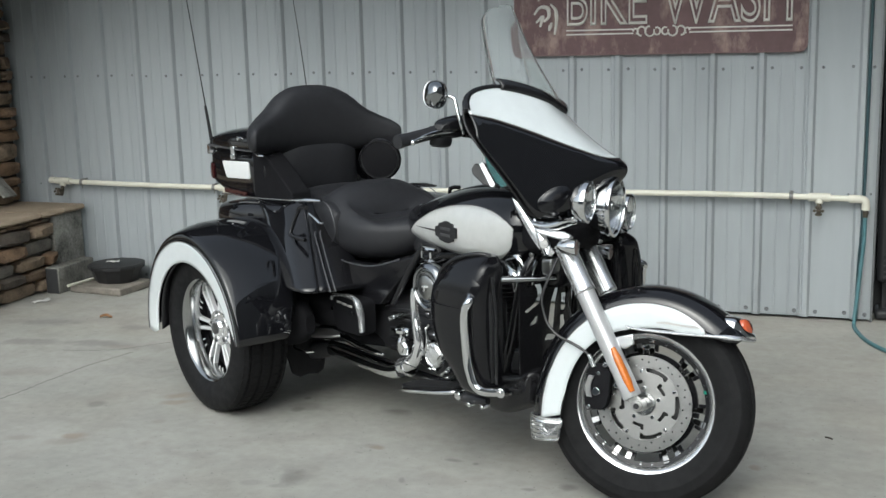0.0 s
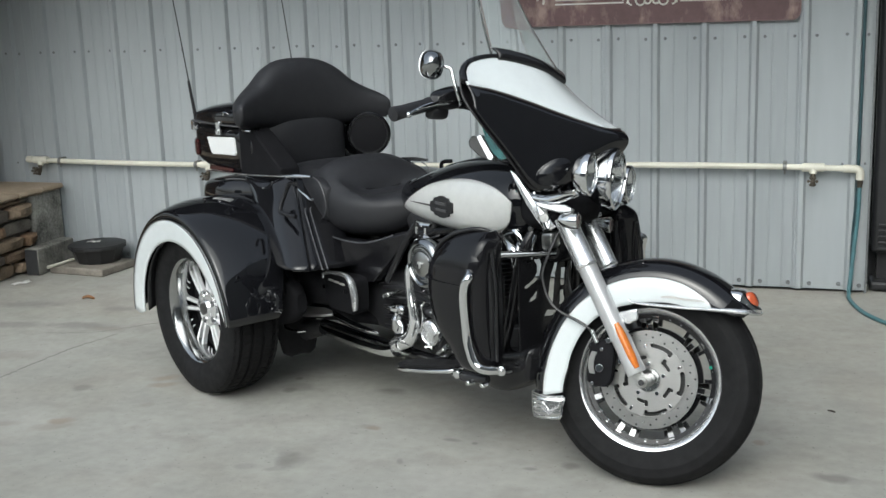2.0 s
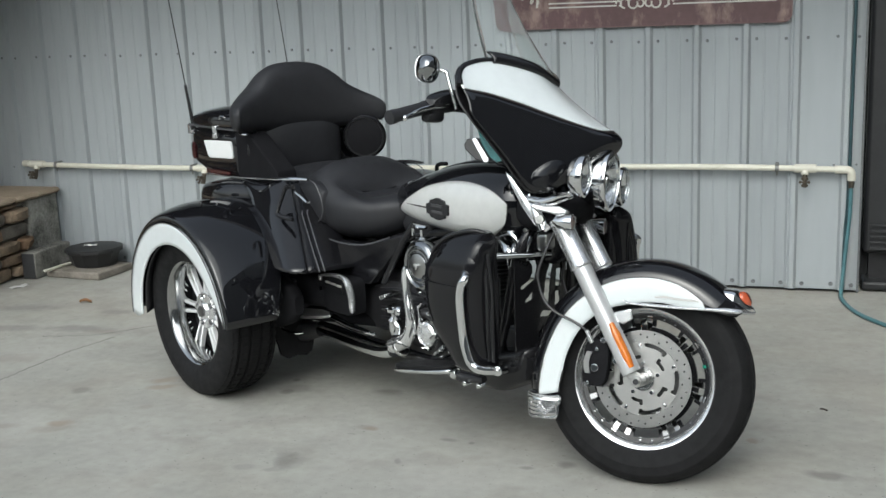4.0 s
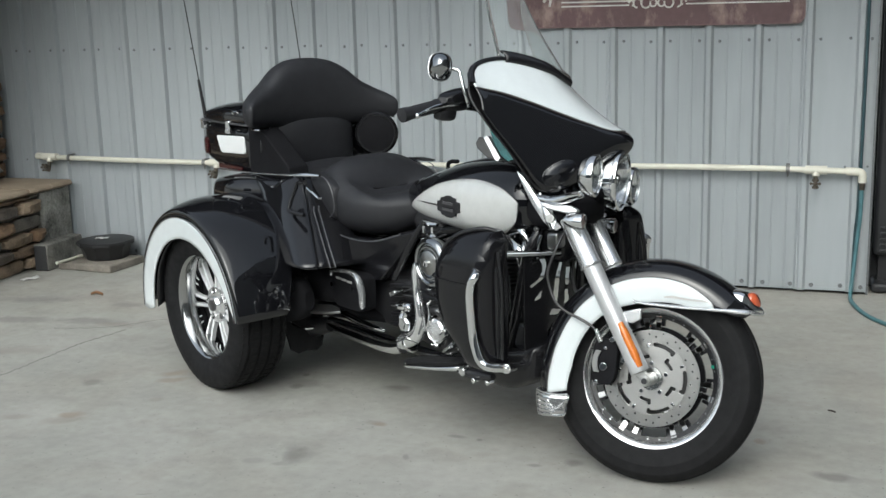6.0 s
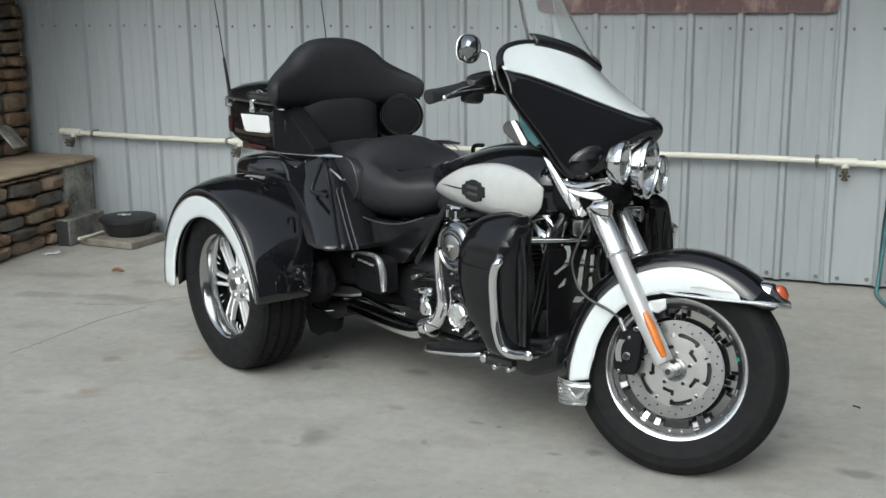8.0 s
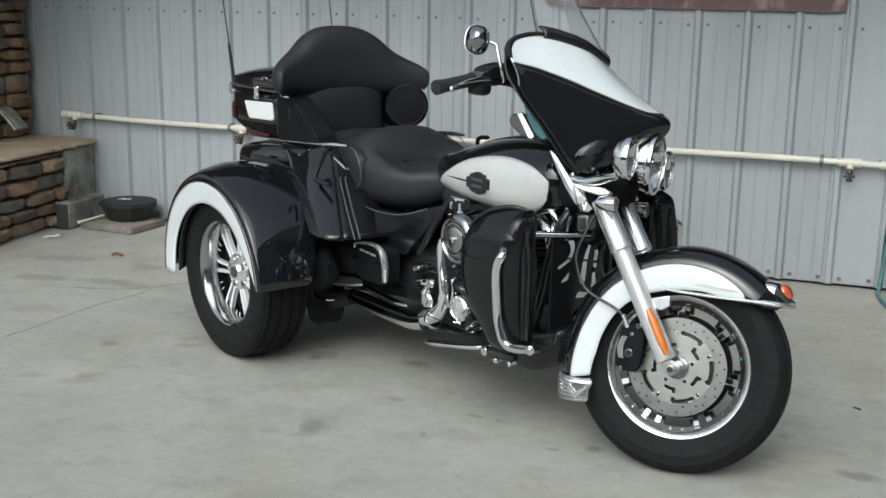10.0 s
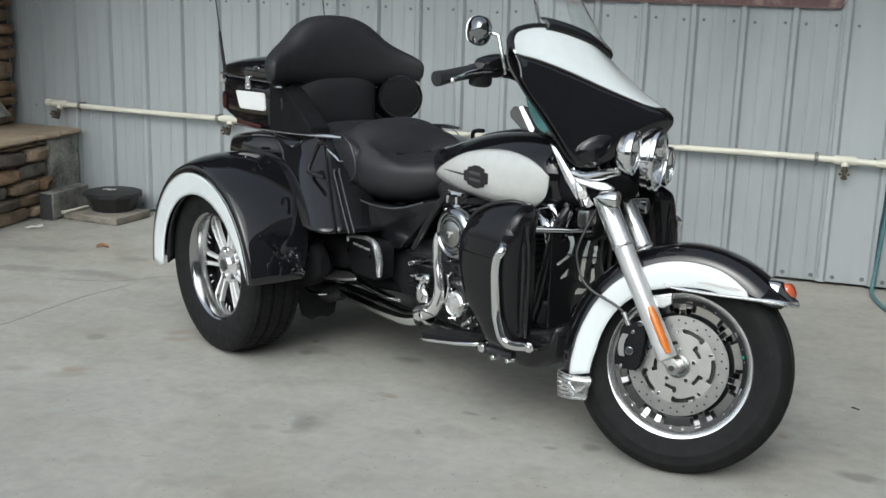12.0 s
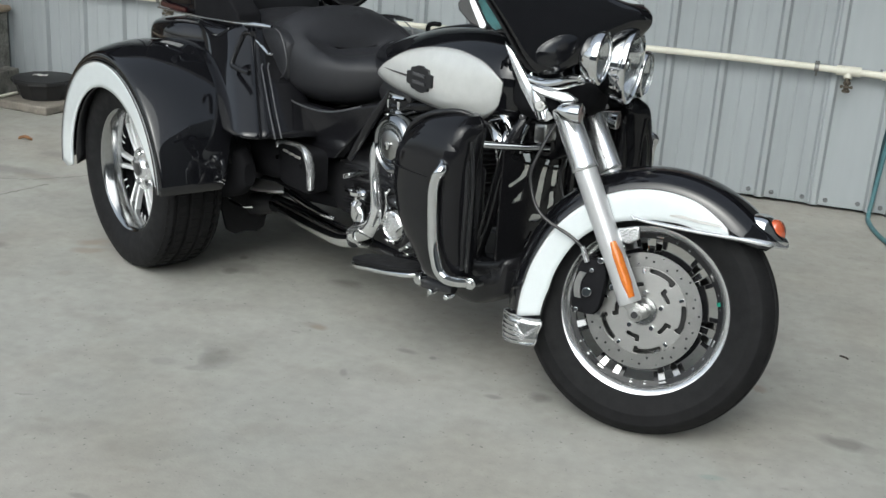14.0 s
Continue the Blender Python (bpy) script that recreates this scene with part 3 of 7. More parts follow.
while y < 5.88:
    w = min(rnd.uniform(0.3, 0.55), 5.89 - y)
    bm = B()
    e = rnd.uniform(-0.012, 0.012)
    front = [(-4.0 + rnd.uniform(-0.009, 0.004) - 0.012 * math.sin(7 * y + 2.1 * i) ** 2, y + 0.004 + (w - 0.008) * i / 9) for i in range(10)]
    poly = [(-5.15, y + 0.004)] + front + [(-5.15, y + w - 0.004)]
    zt = 0.463 + rnd.uniform(-0.003, 0.003)
    loft(bm, [[(u - dd if u > -5 else u, v, zz) for u, v in poly] for zz, dd in ((0.431, 0.018), (0.444, 0.0), (zt - 0.008, 0.004), (zt, 0.014))])
    part("capstone", bm, CAPSTONE, planter, sharp=25)
    y += w

pier = thing("stone_pier", "tall ledgestone pier standing on the planter wall", "pillar", kind="structure")
bm = B()
box(bm, (-4.86, 5.32, 1.165), (0.74, 1.13, 1.40))
part("core", bm, MORTAR, pier)
stone_face(pier, -4.49, 4.76, 5.885, 0.468, 1.86, rnd, 0.06, 0.12)

bm = B()
loft(bm, [[(-0.09, -0.07, 0), (0.08, -0.08, 0), (0.09, 0.06, 0), (-0.08, 0.07, 0)], [(-0.088, -0.068, 0.014), (0.078, -0.077, 0.014), (0.088, 0.058, 0.014), (-0.078, 0.068, 0.014)]])
single("loose_slate", bm, GREYBLOCK, "loose grey slate leaning on the stone pier", "slate", pose(-4.42, 5.66, 0.585, 0, 48, 12), bevel=0.003)

blk = thing("concrete_block", "rough grey concrete block with a darker end", "block", pose(-3.968, 5.652, 0, 0, 0, 2))
bm = B()
box(bm, (0, 0, 0.076), (0.088, 0.345, 0.152))
part("body", bm, mat("rough_block", (0.185, 0.182, 0.165), 0.9, var=0.75, vs=9, grain=1.0, gs=50, dist=0.009), blk, bevel=0.008)
# A thin near-black plate makes this end darker than the body.
bm = B()
box(bm, (0, -0.1725, 0.076), (0.078, 0.006, 0.142))
part("end_face", bm, DARKWALL, blk, "thin dark plate on the end face", bevel=0.002)
bm = B()
box(bm, (0, 0, 0.022), (0.372, 0.292, 0.044))
single("concrete_slab", bm, concrete("stepping_slab", (0.205, 0.185, 0.160), stains=False), "square concrete slab lying on the yard", "slab", pose(-3.702, 5.676, 0, 0, 0, -5), bevel=0.008)
TUBMAT = mat("black_ribbed_plastic", (0.014, 0.014, 0.015), 0.5, var=0.25, vs=14, grain=0.3, gs=200)
tub = thing("plastic_pan", "black plastic round pan with lid on a concrete slab", "pan", pose(-3.69, 5.72, 0.044))
bm = B()
lathe(bm, [(0.0, 0.0), (0.115, 0.0), (0.125, 0.006), (0.15, 0.082), (0.154, 0.084), (0.154, 0.09)], (0, 0, 0), (0, 0, 1), 11)
part("body", bm, TUBMAT, tub, sharp=25)
bm = B()
lathe(bm, [(0.163, 0.080), (0.165, 0.084), (0.165, 0.098), (0.158, 0.104), (0.10, 0.109), (0.0, 0.111)], (0, 0, 0), (0, 0, 1), 11)
part("lid", bm, TUBMAT, tub, sharp=25)
PAPER = mat("white_paper", (0.75, 0.75, 0.73), 0.8, var=0.05, vs=20)


def scrap(name, x, y, z, w, d, rot, label, seed):
    r, b = random.Random(seed), B()
    sheet(b, lambda u, v: ((u - 0.5) * w + r.uniform(-0.004, 0.004), (v - 0.5) * d * (0.7 + 0.5 * u), 0.0 + 0.009 * abs(math.sin(5 * u + 3 * v)) + 0.001), 6, 4)
    o = single(name, b, PAPER, label, "paper scrap", pose(x, y, z, 0, 0, rot))
    md = o.modifiers.new("thickness", "SOLIDIFY")
    md.thickness = 0.0006


scrap("paper_scrap", -3.70, 5.70, 0.154, 0.075, 0.035, 10, "crumpled white paper scrap on the black pan", 1)
scrap("paper_scrap", -3.90, 5.30, 0.0, 0.10, 0.05, 60, "torn white paper scrap on the concrete", 2)
bm = B()
tube(bm, [(-3.858, 5.480, 0.053), (-3.845, 5.574, 0.053), (-3.835, 5.680, 0.054)], 0.009, 10, 3)
single("pipe_offcut", bm, PVC, "short cream pipe offcut lying on the slab", "pipe")
LEAF = mat("dead_leaf", (0.26, 0.13, 0.06), 0.7, var=0.3, vs=50)
bm = B()
sheet(bm, lambda u, v: (0.060 * (u - 0.5), 0.030 * (v - 0.5) * math.sin(math.pi * min(max(u, 0.08), 0.92)), 0.004 + 0.012 * (2 * v - 1) ** 2 + 0.006 * math.sin(4 * u)), 8, 4)
lf = single("dead_leaf", bm, LEAF, "curled brown dead leaf on the concrete", "leaf", pose(-3.305, 5.072, 0, 0, 0, 25))
lf.modifiers.new("thickness", "SOLIDIFY").thickness = 0.0008
bm = B()
tube(bm, [(0, 0, 0.003), (0.014, 0.002, 0.004), (0.028, 0, 0.003)], 0.003, 6, 3)
single("twig", bm, mat("dark_twig", (0.05, 0.042, 0.036), 0.8, var=0.2, vs=80), "short dark twig on the concrete", "twig", pose(0.286, 4.250, 0, 0, 0, -30))

# unseen plain wall added past the planter to block light from the left
bm = B()
box(bm, (-5.15, WALL_Y - 0.45, 1.3), (0.2, 1.0, 2.6))
single("wall_end_unseen", bm, GREYBLOCK, "unseen added wall that blocks light beside the planter", "wall", kind="structure")

# ---- the motor trike: x ahead from the rear axle, y to its left, z up ----
trike = thing("motor_trike", "black and white touring motor trike with chrome trim, bars turned", "trike", pose(-1.662, 4.433, 0, 0, 0, -32))
RAKE, HEAD_RAKE, STEER = radians(32), radians(26), radians(30)
HEAD = Vector((1.640, 0, 0.28))
STEM = Vector((-math.sin(RAKE), 0, math.cos(RAKE)))
PIVOT = Vector((-math.sin(HEAD_RAKE), 0, math.cos(HEAD_RAKE)))
SWING = Matrix.Translation(HEAD) @ Matrix.Rotation(STEER, 4, PIVOT) @ Matrix.Translation(-HEAD)


def fixed(name, bm, material, parent=trike, label="", **k):
    return part(name, bm, material, parent, label, **k)


def swung(name, bm, material, parent=trike, label="", **k):
    """A part of the steered front end, built as if the wheel pointed straight ahead."""
    bm.transform(SWING)
    return part(name, bm, material, parent, label, **k)


def mirrored(bm):
    b = bm.copy()
    b.transform(Matrix.Diagonal((1, -1, 1, 1)))
    bmesh.ops.reverse_faces(b, faces=b.faces)
    return b


def pair(make, name, build, material, parent=trike, label="", **k):
    """A right-hand part and its twin on the left."""
    b = B()
    build(b)
    twin = mirrored(b)
    return make(name, b, material, parent, label, **k), make(name, twin, material, parent, label, **k)


# ---- rear wheels and fenders ----
RZ, RR = 0.322, 0.322


def tyre_profile(rim, rad, half, grooves):
    """Rows of radius and distance across, from one bead to the other."""
    side = [(rim - 0.004, -half * 0.72), (rim + 0.012, -half * 0.84), (rim + 0.045, -half * 0.99), (rad - 0.055, -half), (rad - 0.03, -half * 0.96), (rad - 0.012, -half * 0.86)]
    top = []
    for g in range(grooves):
        c = -half * 0.62 + g * half * 1.24 / max(grooves - 1, 1)
        crown = rad - 0.006 * (c / half) ** 2
        top += [(crown, c - 0.007), (crown - 0.008, c - 0.004), (crown - 0.008, c + 0.004), (crown, c + 0.007)]
    return side + top + [(r, -w) for r, w in side[::-1]]


def rear_wheel(sg):
    face = sg * 0.602
    out = (0, sg, 0)
    b = B()
    lathe(b, [(r, w) for r, w in tyre_profile(0.196, RR, 0.108, 4)], (0, sg * 0.515, RZ), out, 96)
    tyre = fixed("rear_tyre", b, RUBBER, trike, "black treaded car-type rear tyre")
    # tread blocks cut by slanted sipes
    tread = []
    for row, w0 in ((0, -0.092), (1, 0.066)):
        b2, sk = B(), 0.012 * (1 if row else -1)
        poly = [(-0.011 + sk, 0.0), (0.011 + sk, 0.0), (0.011, 0.026), (-0.011, 0.026)]
        loft(b2, [[(x, w0 + y, RR - 0.016) for x, y in poly], [(x * 0.9, w0 + y, RR - 0.0035 - (0.006 if (y < 0.01) == (row == 0) else 0.0)) for x, y in poly]])
        block = mesh_of("tread_block", b2, RUBBER)
        tread += [(block, k) for k in range(60)]
    for w0, turn in ((-0.0575, 0.5), (-0.013, 0.0), (0.0315, 0.5)):
        b2 = B()
        poly = [(-0.0115, 0.0), (0.0095, 0.0), (0.0115, 0.026), (-0.0095, 0.026)]
        loft(b2, [[(x, w0 + y, RR - 0.010) for x, y in poly], [(x * 0.93, w0 + 0.013 + (y - 0.013) * 0.93, RR + 0.0022 - 0.35 * w0 * w0) for x, y in poly]])
        block = mesh_of("tread_block", b2, RUBBER)
        tread += [(block, k + turn) for k in range(60)]
    for block, k in tread:
        o = new("tread_block", block)
        o.parent = tyre
        o.matrix_basis = Matrix.Translation((0, sg * 0.515, RZ)) @ Matrix.Rotation(2 * math.pi * k / 60, 4, "Y")
    rim = B()
    lathe(rim, [(0.198, -0.17), (0.190, -0.165), (0.182, -0.09), (0.180, -0.066), (0.1815, -0.056), (0.1885, -0.010), (0.193, -0.004), (0.2005, 0.0), (0.2035, -0.003), (0.204, -0.02), (0.198, -0.03)], (0, face, RZ), out, 72)
    r = fixed("rear_rim", rim, BARREL, trike, "polished deep-dish aluminium rear rim")
    # Brake is a full matte plate, put there to shade the spoke gaps.
    b = B()
    lathe(b, [(0.0, -0.098), (0.178, -0.096), (0.183, -0.100)], (0, face, RZ), out, 40)
    lathe(b, [(0.05, -0.096), (0.12, -0.096), (0.12, -0.088), (0.05, -0.086)], (0, face, RZ), out, 40)
    fixed("brake_drum", b, MATTE, r, "dark brake plate that blackens the spoke gaps")
    c = Vector((0, face, RZ))
    for k in range(7):
        a0 = radians(133.5 + 360 / 7 * k)
        for off in (-0.105, 0.105):
            b = B()
            rings = []
            for rr, turn, wd, dep in ((0.048, 1.9, 0.0085, 0.060), (0.080, 1.5, 0.0062, 0.060), (0.13, 1.15, 0.0060, 0.062), (0.183, 1.0, 0.0072, 0.066)):
                a = a0 + off * turn
                d, side = Vector((math.cos(a), 0, math.sin(a))), Vector((-math.sin(a), 0, math.cos(a)))
                p = c + d * rr - Vector((0, sg * dep, 0))
                rings.append([p + side * wd + Vector((0, -sg * 0.016, 0)), p + side * wd * 0.95, p + side * wd * 0.5 + Vector((0, sg * 0.002, 0)), p - side * wd * 0.5 + Vector((0, sg * 0.002, 0)), p - side * wd * 0.95, p - side * wd + Vector((0, -sg * 0.016, 0))])
            loft(b, rings)
            fixed("spoke", b, BRIGHT, r)
        for off in (0.38, 0.52):
            a = a0 + off
            d = Vector((math.cos(a), 0, math.sin(a)))
            b = B()
            cyl(b, c + d * 0.183 - Vector((0, sg * 0.066, 0)), c + d * 0.166 - Vector((0, sg * 0.067, 0)), 0.0028, 0.002, 6)
            fixed("rim_peg", b, BRIGHT, r)
    b = B()
    lathe(b, [(0.072, -0.090), (0.072, -0.062), (0.068, -0.055), (0.038, -0.053), (0.034, -0.046), (0.030, -0.042), (0.0, -0.040)], c, out, 36)
    hub = fixed("hub", b, COVER, r, "silver wheel hub")
    b = B()
    lathe(b, [(0.022, -0.042), (0.022, -0.037), (0.016, -0.036), (0.0, -0.0355)], c, out, 24)
    fixed("hub_cap", b, DARKGREY, hub, "dark round centre badge")
    for k in range(5):
        a = 2 * math.pi * k / 5 + 0.5
        p = Vector((0.054 * math.cos(a), face - sg * 0.0545, RZ + 0.054 * math.sin(a)))
        # Raised dark disc stands in for the shade of a nut recess.
        b = B()
        lathe(b, [(0.0115, 0.0), (0.0115, 0.002), (0.0, 0.0022)], p, out, 14)
        fixed("nut_recess_disc", b, DARKSTEEL, hub)
        b = B()
        cyl(b, p, p + Vector((0, sg * 0.009, 0)), 0.0085, 0.0065, 6)
        fixed("lug_nut", b, CHROME, hub)
    b = B()
    box(b, (0.05, face - sg * 0.070, RZ - 0.165), (0.03, 0.004, 0.018), Matrix.Rotation(0.3, 3, "Y"))
    fixed("balance_sticker", b, GREEN, r, "small green sticker")


rear_wheel(-1)
rear_wheel(1)


def rear_fender(sg):
    cx, cz, rx, rz = -0.014, 0.30, 0.380, 0.380
    prof = spline([(0.655, 1.0), (0.6545, 1.032), (0.647, 1.062), (0.613, 1.10), (0.56, 1.135), (0.50, 1.15), (0.44, 1.15), (0.39, 1.14), (0.355, 1.12)], 4)

    def shell(u, v):
        y, k = prof[round(v * (len(prof) - 1))]
        inward = min(max((0.46 - y) / 0.08, 0.0), 1.0)
        a = radians(184 - (178 - 35 * inward) * u)
        ahead = 1 + (k - 1) * (0.55 if math.cos(a) > 0 else 1.0)
        return (cx + rx * ahead * math.cos(a), sg * y, cz + rz * k * math.sin(a))

    b = B()
    sheet(b, shell, 48, len(prof) - 1)
    f = fixed("rear_fender", b, BLACK, trike, "gloss black rear fender", solid=0.003)

    def white(u, v):
        a = radians(184.5 - 178 * u)
        outer = (cx + rx * 0.985 * math.cos(a), cz + rz * 0.985 * math.sin(a))
        taper = max(0.0, (u - 0.80) / 0.20) ** 1.6
        inner = [i * (1 - taper) + o * taper for i, o in zip((0.004 + 0.305 * math.cos(a), 0.30 + 0.296 * math.sin(a)), outer)]
        low = max(0.0, (a - radians(178)) / radians(6.5))
        return (inner[0] + (outer[0] - inner[0]) * v, sg * 0.660, inner[1] + (outer[1] - inner[1]) * v - 0.012 * low * math.sin(math.pi * v))

    b = B()
    sheet(b, white, 56, 6)
    fixed("side_panel", b, WHITE, f, "white fender side panel", solid=0.006)
    b = B()
    tube(b, [(*[white(k / 40, 1.0)[0]], sg * 0.663, white(k / 40, 1.0)[2]) for k in range(41)], 0.0022, 6, 1)
    fixed("pinstripe", b, STRIPE, f)

    def well(u, v):
        a = radians(184 - 169 * u)
        k = 1.0 + 0.10 * min(v * 4, 1.0)
        return (0.02 + 0.305 * k * math.cos(a), sg * (0.652 - 0.27 * v), 0.302 + 0.30 * k * math.sin(a) + 0.02 * min(v * 4, 1))

    b = B()
    sheet(b, well, 32, 8)
    fixed("wheel_well", b, PLASTIC, f, "black plastic inner liner", solid=0.004)
    b = B()
    plate_y(b, [(-0.40, 0.38), (-0.38, 0.62), (-0.15, 0.70), (0.15, 0.69), (0.28, 0.56), (0.31, 0.42), (0.26, 0.39)], sg * 0.41, sg * 0.44)
    fixed("inner_panel", b, SATIN, f)


rear_fender(-1)
rear_fender(1)

# ---- trunk body between the fenders ----
b = B()
hull(b, [(-0.355, 0, 0.60, 0.28, 0.11, 0.18), (-0.350, 0, 0.595, 0.315, 0.145, 0.22), (-0.335, 0, 0.59, 0.345, 0.168, 0.245), (-0.28, 0, 0.59, 0.372, 0.183, 0.25), (-0.12, 0, 0.59, 0.39, 0.20, 0.26), (0.0, 0, 0.59, 0.345, 0.20, 0.26), (0.12, 0, 0.60, 0.30, 0.19, 0.2), (0.22, 0, 0.61, 0.27, 0.18, 0.12), (0.28, 0, 0.62, 0.24, 0.16, 0.10), (0.30, 0, 0.62, 0.20, 0.12, 0.08)], n=10, nring=56)
trunk = fixed("trunk_body", b, BLACK, trike, "gloss black rear trunk body")
b = B()
box(b, (-0.05, 0, 0.36), (0.62, 0.62, 0.16))
cyl(b, (0, -0.5, RZ), (0, 0.5, RZ), 0.04)
hull(b, [(-0.11, 0, RZ, 0.05, 0.05, 0.05), (-0.06, 0, RZ, 0.12, 0.11, 0.11), (0.06, 0, RZ, 0.12, 0.11, 0.11), (0.11, 0, RZ, 0.05, 0.05, 0.05)])
fixed("rear_axle", b, DARKSTEEL, trike, "dark rear axle housing", bevel=0.01)
EDGE_X = [(0.49, 0.555), (0.541, 0.505), (0.69, 0.350), (0.815, 0.225)]
BACK_X = [(0.49, 0.43), (0.52, 0.39), (0.60, 0.27), (0.67, 0.145), (0.74, 0.06), (0.79, -0.03)]


def along(rows, z):
    return float(np.interp(z, [q[0] for q in rows], [q[1] for q in rows]))


for sg in (-1, 1):
    def flank(u, v):
        top = 0.792 + 0.024 * u - 0.034 * math.sin(math.pi * u ** 0.8) ** 2
        z = 0.525 + (top - 0.525) * v
        x = along(BACK_X, z) + (along(EDGE_X, z) - along(BACK_X, z)) * u
        return (x, sg * (0.320 + 0.48 * (0.80 - z) + 0.004 * math.sin(math.pi * min(u / 0.7, 1.0)) - 0.050 * (max(0.0, u - 0.68) / 0.32) ** 2), z)

    b = B()
    sheet(b, flank, 20, 20)
    fp = fixed("flank_panel", b, BLACK, trike, "gloss black flank panel ahead of the fender", solid=0.006)

    def front_face(u, v):
        q = Vector(flank(1.0, v))
        return (q.x + 0.012 * math.sin(math.pi * u / 2), q.y + (sg * 0.19 - q.y) * u, q.z - 0.01 * u)

    b = B()
    sheet(b, front_face, 8, 16)
    fixed("flank_front", b, GLOSSBLACK, fp, solid=0.004)
    b = B()
    tube(b, [(0.385, sg * 0.358, 0.812), (0.345, sg * 0.356, 0.808), (0.322, sg * 0.358, 0.79), (0.309, sg * 0.382, 0.722), (0.322, sg * 0.386, 0.705), (0.40, sg * 0.378, 0.698)], 0.0085, 10, 5)
    fixed("grab_handle", b, SATIN, trike)
    for dy in (0.0, 0.022):
        b = B()
        tube(b, [(0.345, sg * (0.300 - dy), 0.712), (0.362, sg * (0.313 - dy), 0.703), (0.384, sg * (0.320 - dy), 0.68), (0.470, sg * (0.349 - dy), 0.60), (0.540, sg * (0.368 - dy), 0.525)], 0.0024, 8, 4)
        fixed("edge_strip", b, TRIMGREY, fp)
    b = B()
    tube(b, [(-0.40, sg * 0.292, 0.783), (-0.10, sg * 0.29, 0.793), (0.10, sg * 0.29, 0.806), (0.17, sg * 0.288, 0.812), (0.26, sg * 0.28, 0.820), (0.345, sg * 0.27, 0.824)], [0.003, 0.004, 0.005, 0.0095, 0.0105, 0.005], 10, 5, squash=0.75)
    fixed("luggage_rail", b, CHROME, trike, "chrome rail under the luggage box")
    b = B()
    tube(b, [(0.19, sg * 0.27, 0.80), (0.24, sg * 0.278, 0.782), (0.31, sg * 0.28, 0.757), (0.345, sg * 0.28, 0.742), (0.365, sg * 0.28, 0.744)], 0.0045, 8, 4)
    fixed("rail_stay", b, CHROME, trike)
    b = B()
    tube(b, [(0.33, sg * 0.25, 0.818), (0.366, sg * 0.25, 0.803), (0.394, sg * 0.25, 0.76), (0.404, sg * 0.25, 0.714), (0.385, sg * 0.25, 0.68), (0.365, sg * 0.255, 0.665)], 0.0021, 6, 4)
    fixed("seat_piping", b, TRIMGREY, trike)
    b = B()
    hull(b, [(0.10, sg * 0.20, 0.74, 0.04, 0.06, 0.06), (0.20, sg * 0.21, 0.74, 0.04, 0.07, 0.09), (0.32, sg * 0.21, 0.74, 0.038, 0.07, 0.09), (0.385, sg * 0.21, 0.73, 0.036, 0.055, 0.07), (0.398, sg * 0.21, 0.73, 0.025, 0.04, 0.05)], n=4)
    fixed("seat_side_panel", b, VINYL, trike)

# ---- luggage box with backrest ----
b = B()
hull(b, [(-0.60, 0, 0.88, 0.19, 0.085, 0.045), (-0.57, 0, 0.875, 0.245, 0.095, 0.060), (-0.48, 0, 0.875, 0.264, 0.10, 0.085), (-0.40, 0, 0.875, 0.27, 0.10, 0.10), (-0.25, 0, 0.875, 0.275, 0.10, 0.105), (-0.14, 0, 0.875, 0.27, 0.10, 0.105), (-0.11, 0, 0.875, 0.22, 0.08, 0.09)], n=7)
lug = fixed("luggage_box", b, BLACK, trike, "gloss black rear luggage box")
b = B()
hull(b, [(-0.615, 0, 0.985, 0.18, 0.008, 0.01), (-0.585, 0, 0.985, 0.24, 0.03, 0.012), (-0.45, 0, 0.985, 0.272, 0.062, 0.012), (-0.28, 0, 0.985, 0.28, 0.082, 0.012), (-0.15, 0, 0.985, 0.27, 0.08, 0.012), (-0.11, 0, 0.985, 0.24, 0.05, 0.01)], n=4)
fixed("lid", b, BLACK, lug, "gloss black domed lid")
b = B()
hull(b, [(-0.617, 0, 0.974, 0.20, 0.004, 0.004), (-0.58, 0, 0.974, 0.258, 0.005, 0.005), (-0.45, 0, 0.974, 0.276, 0.005, 0.005), (-0.15, 0, 0.974, 0.282, 0.005, 0.005), (-0.10, 0, 0.974, 0.24, 0.004, 0.004)], n=5)
fixed("lid_seal", b, TRIMGREY, lug)
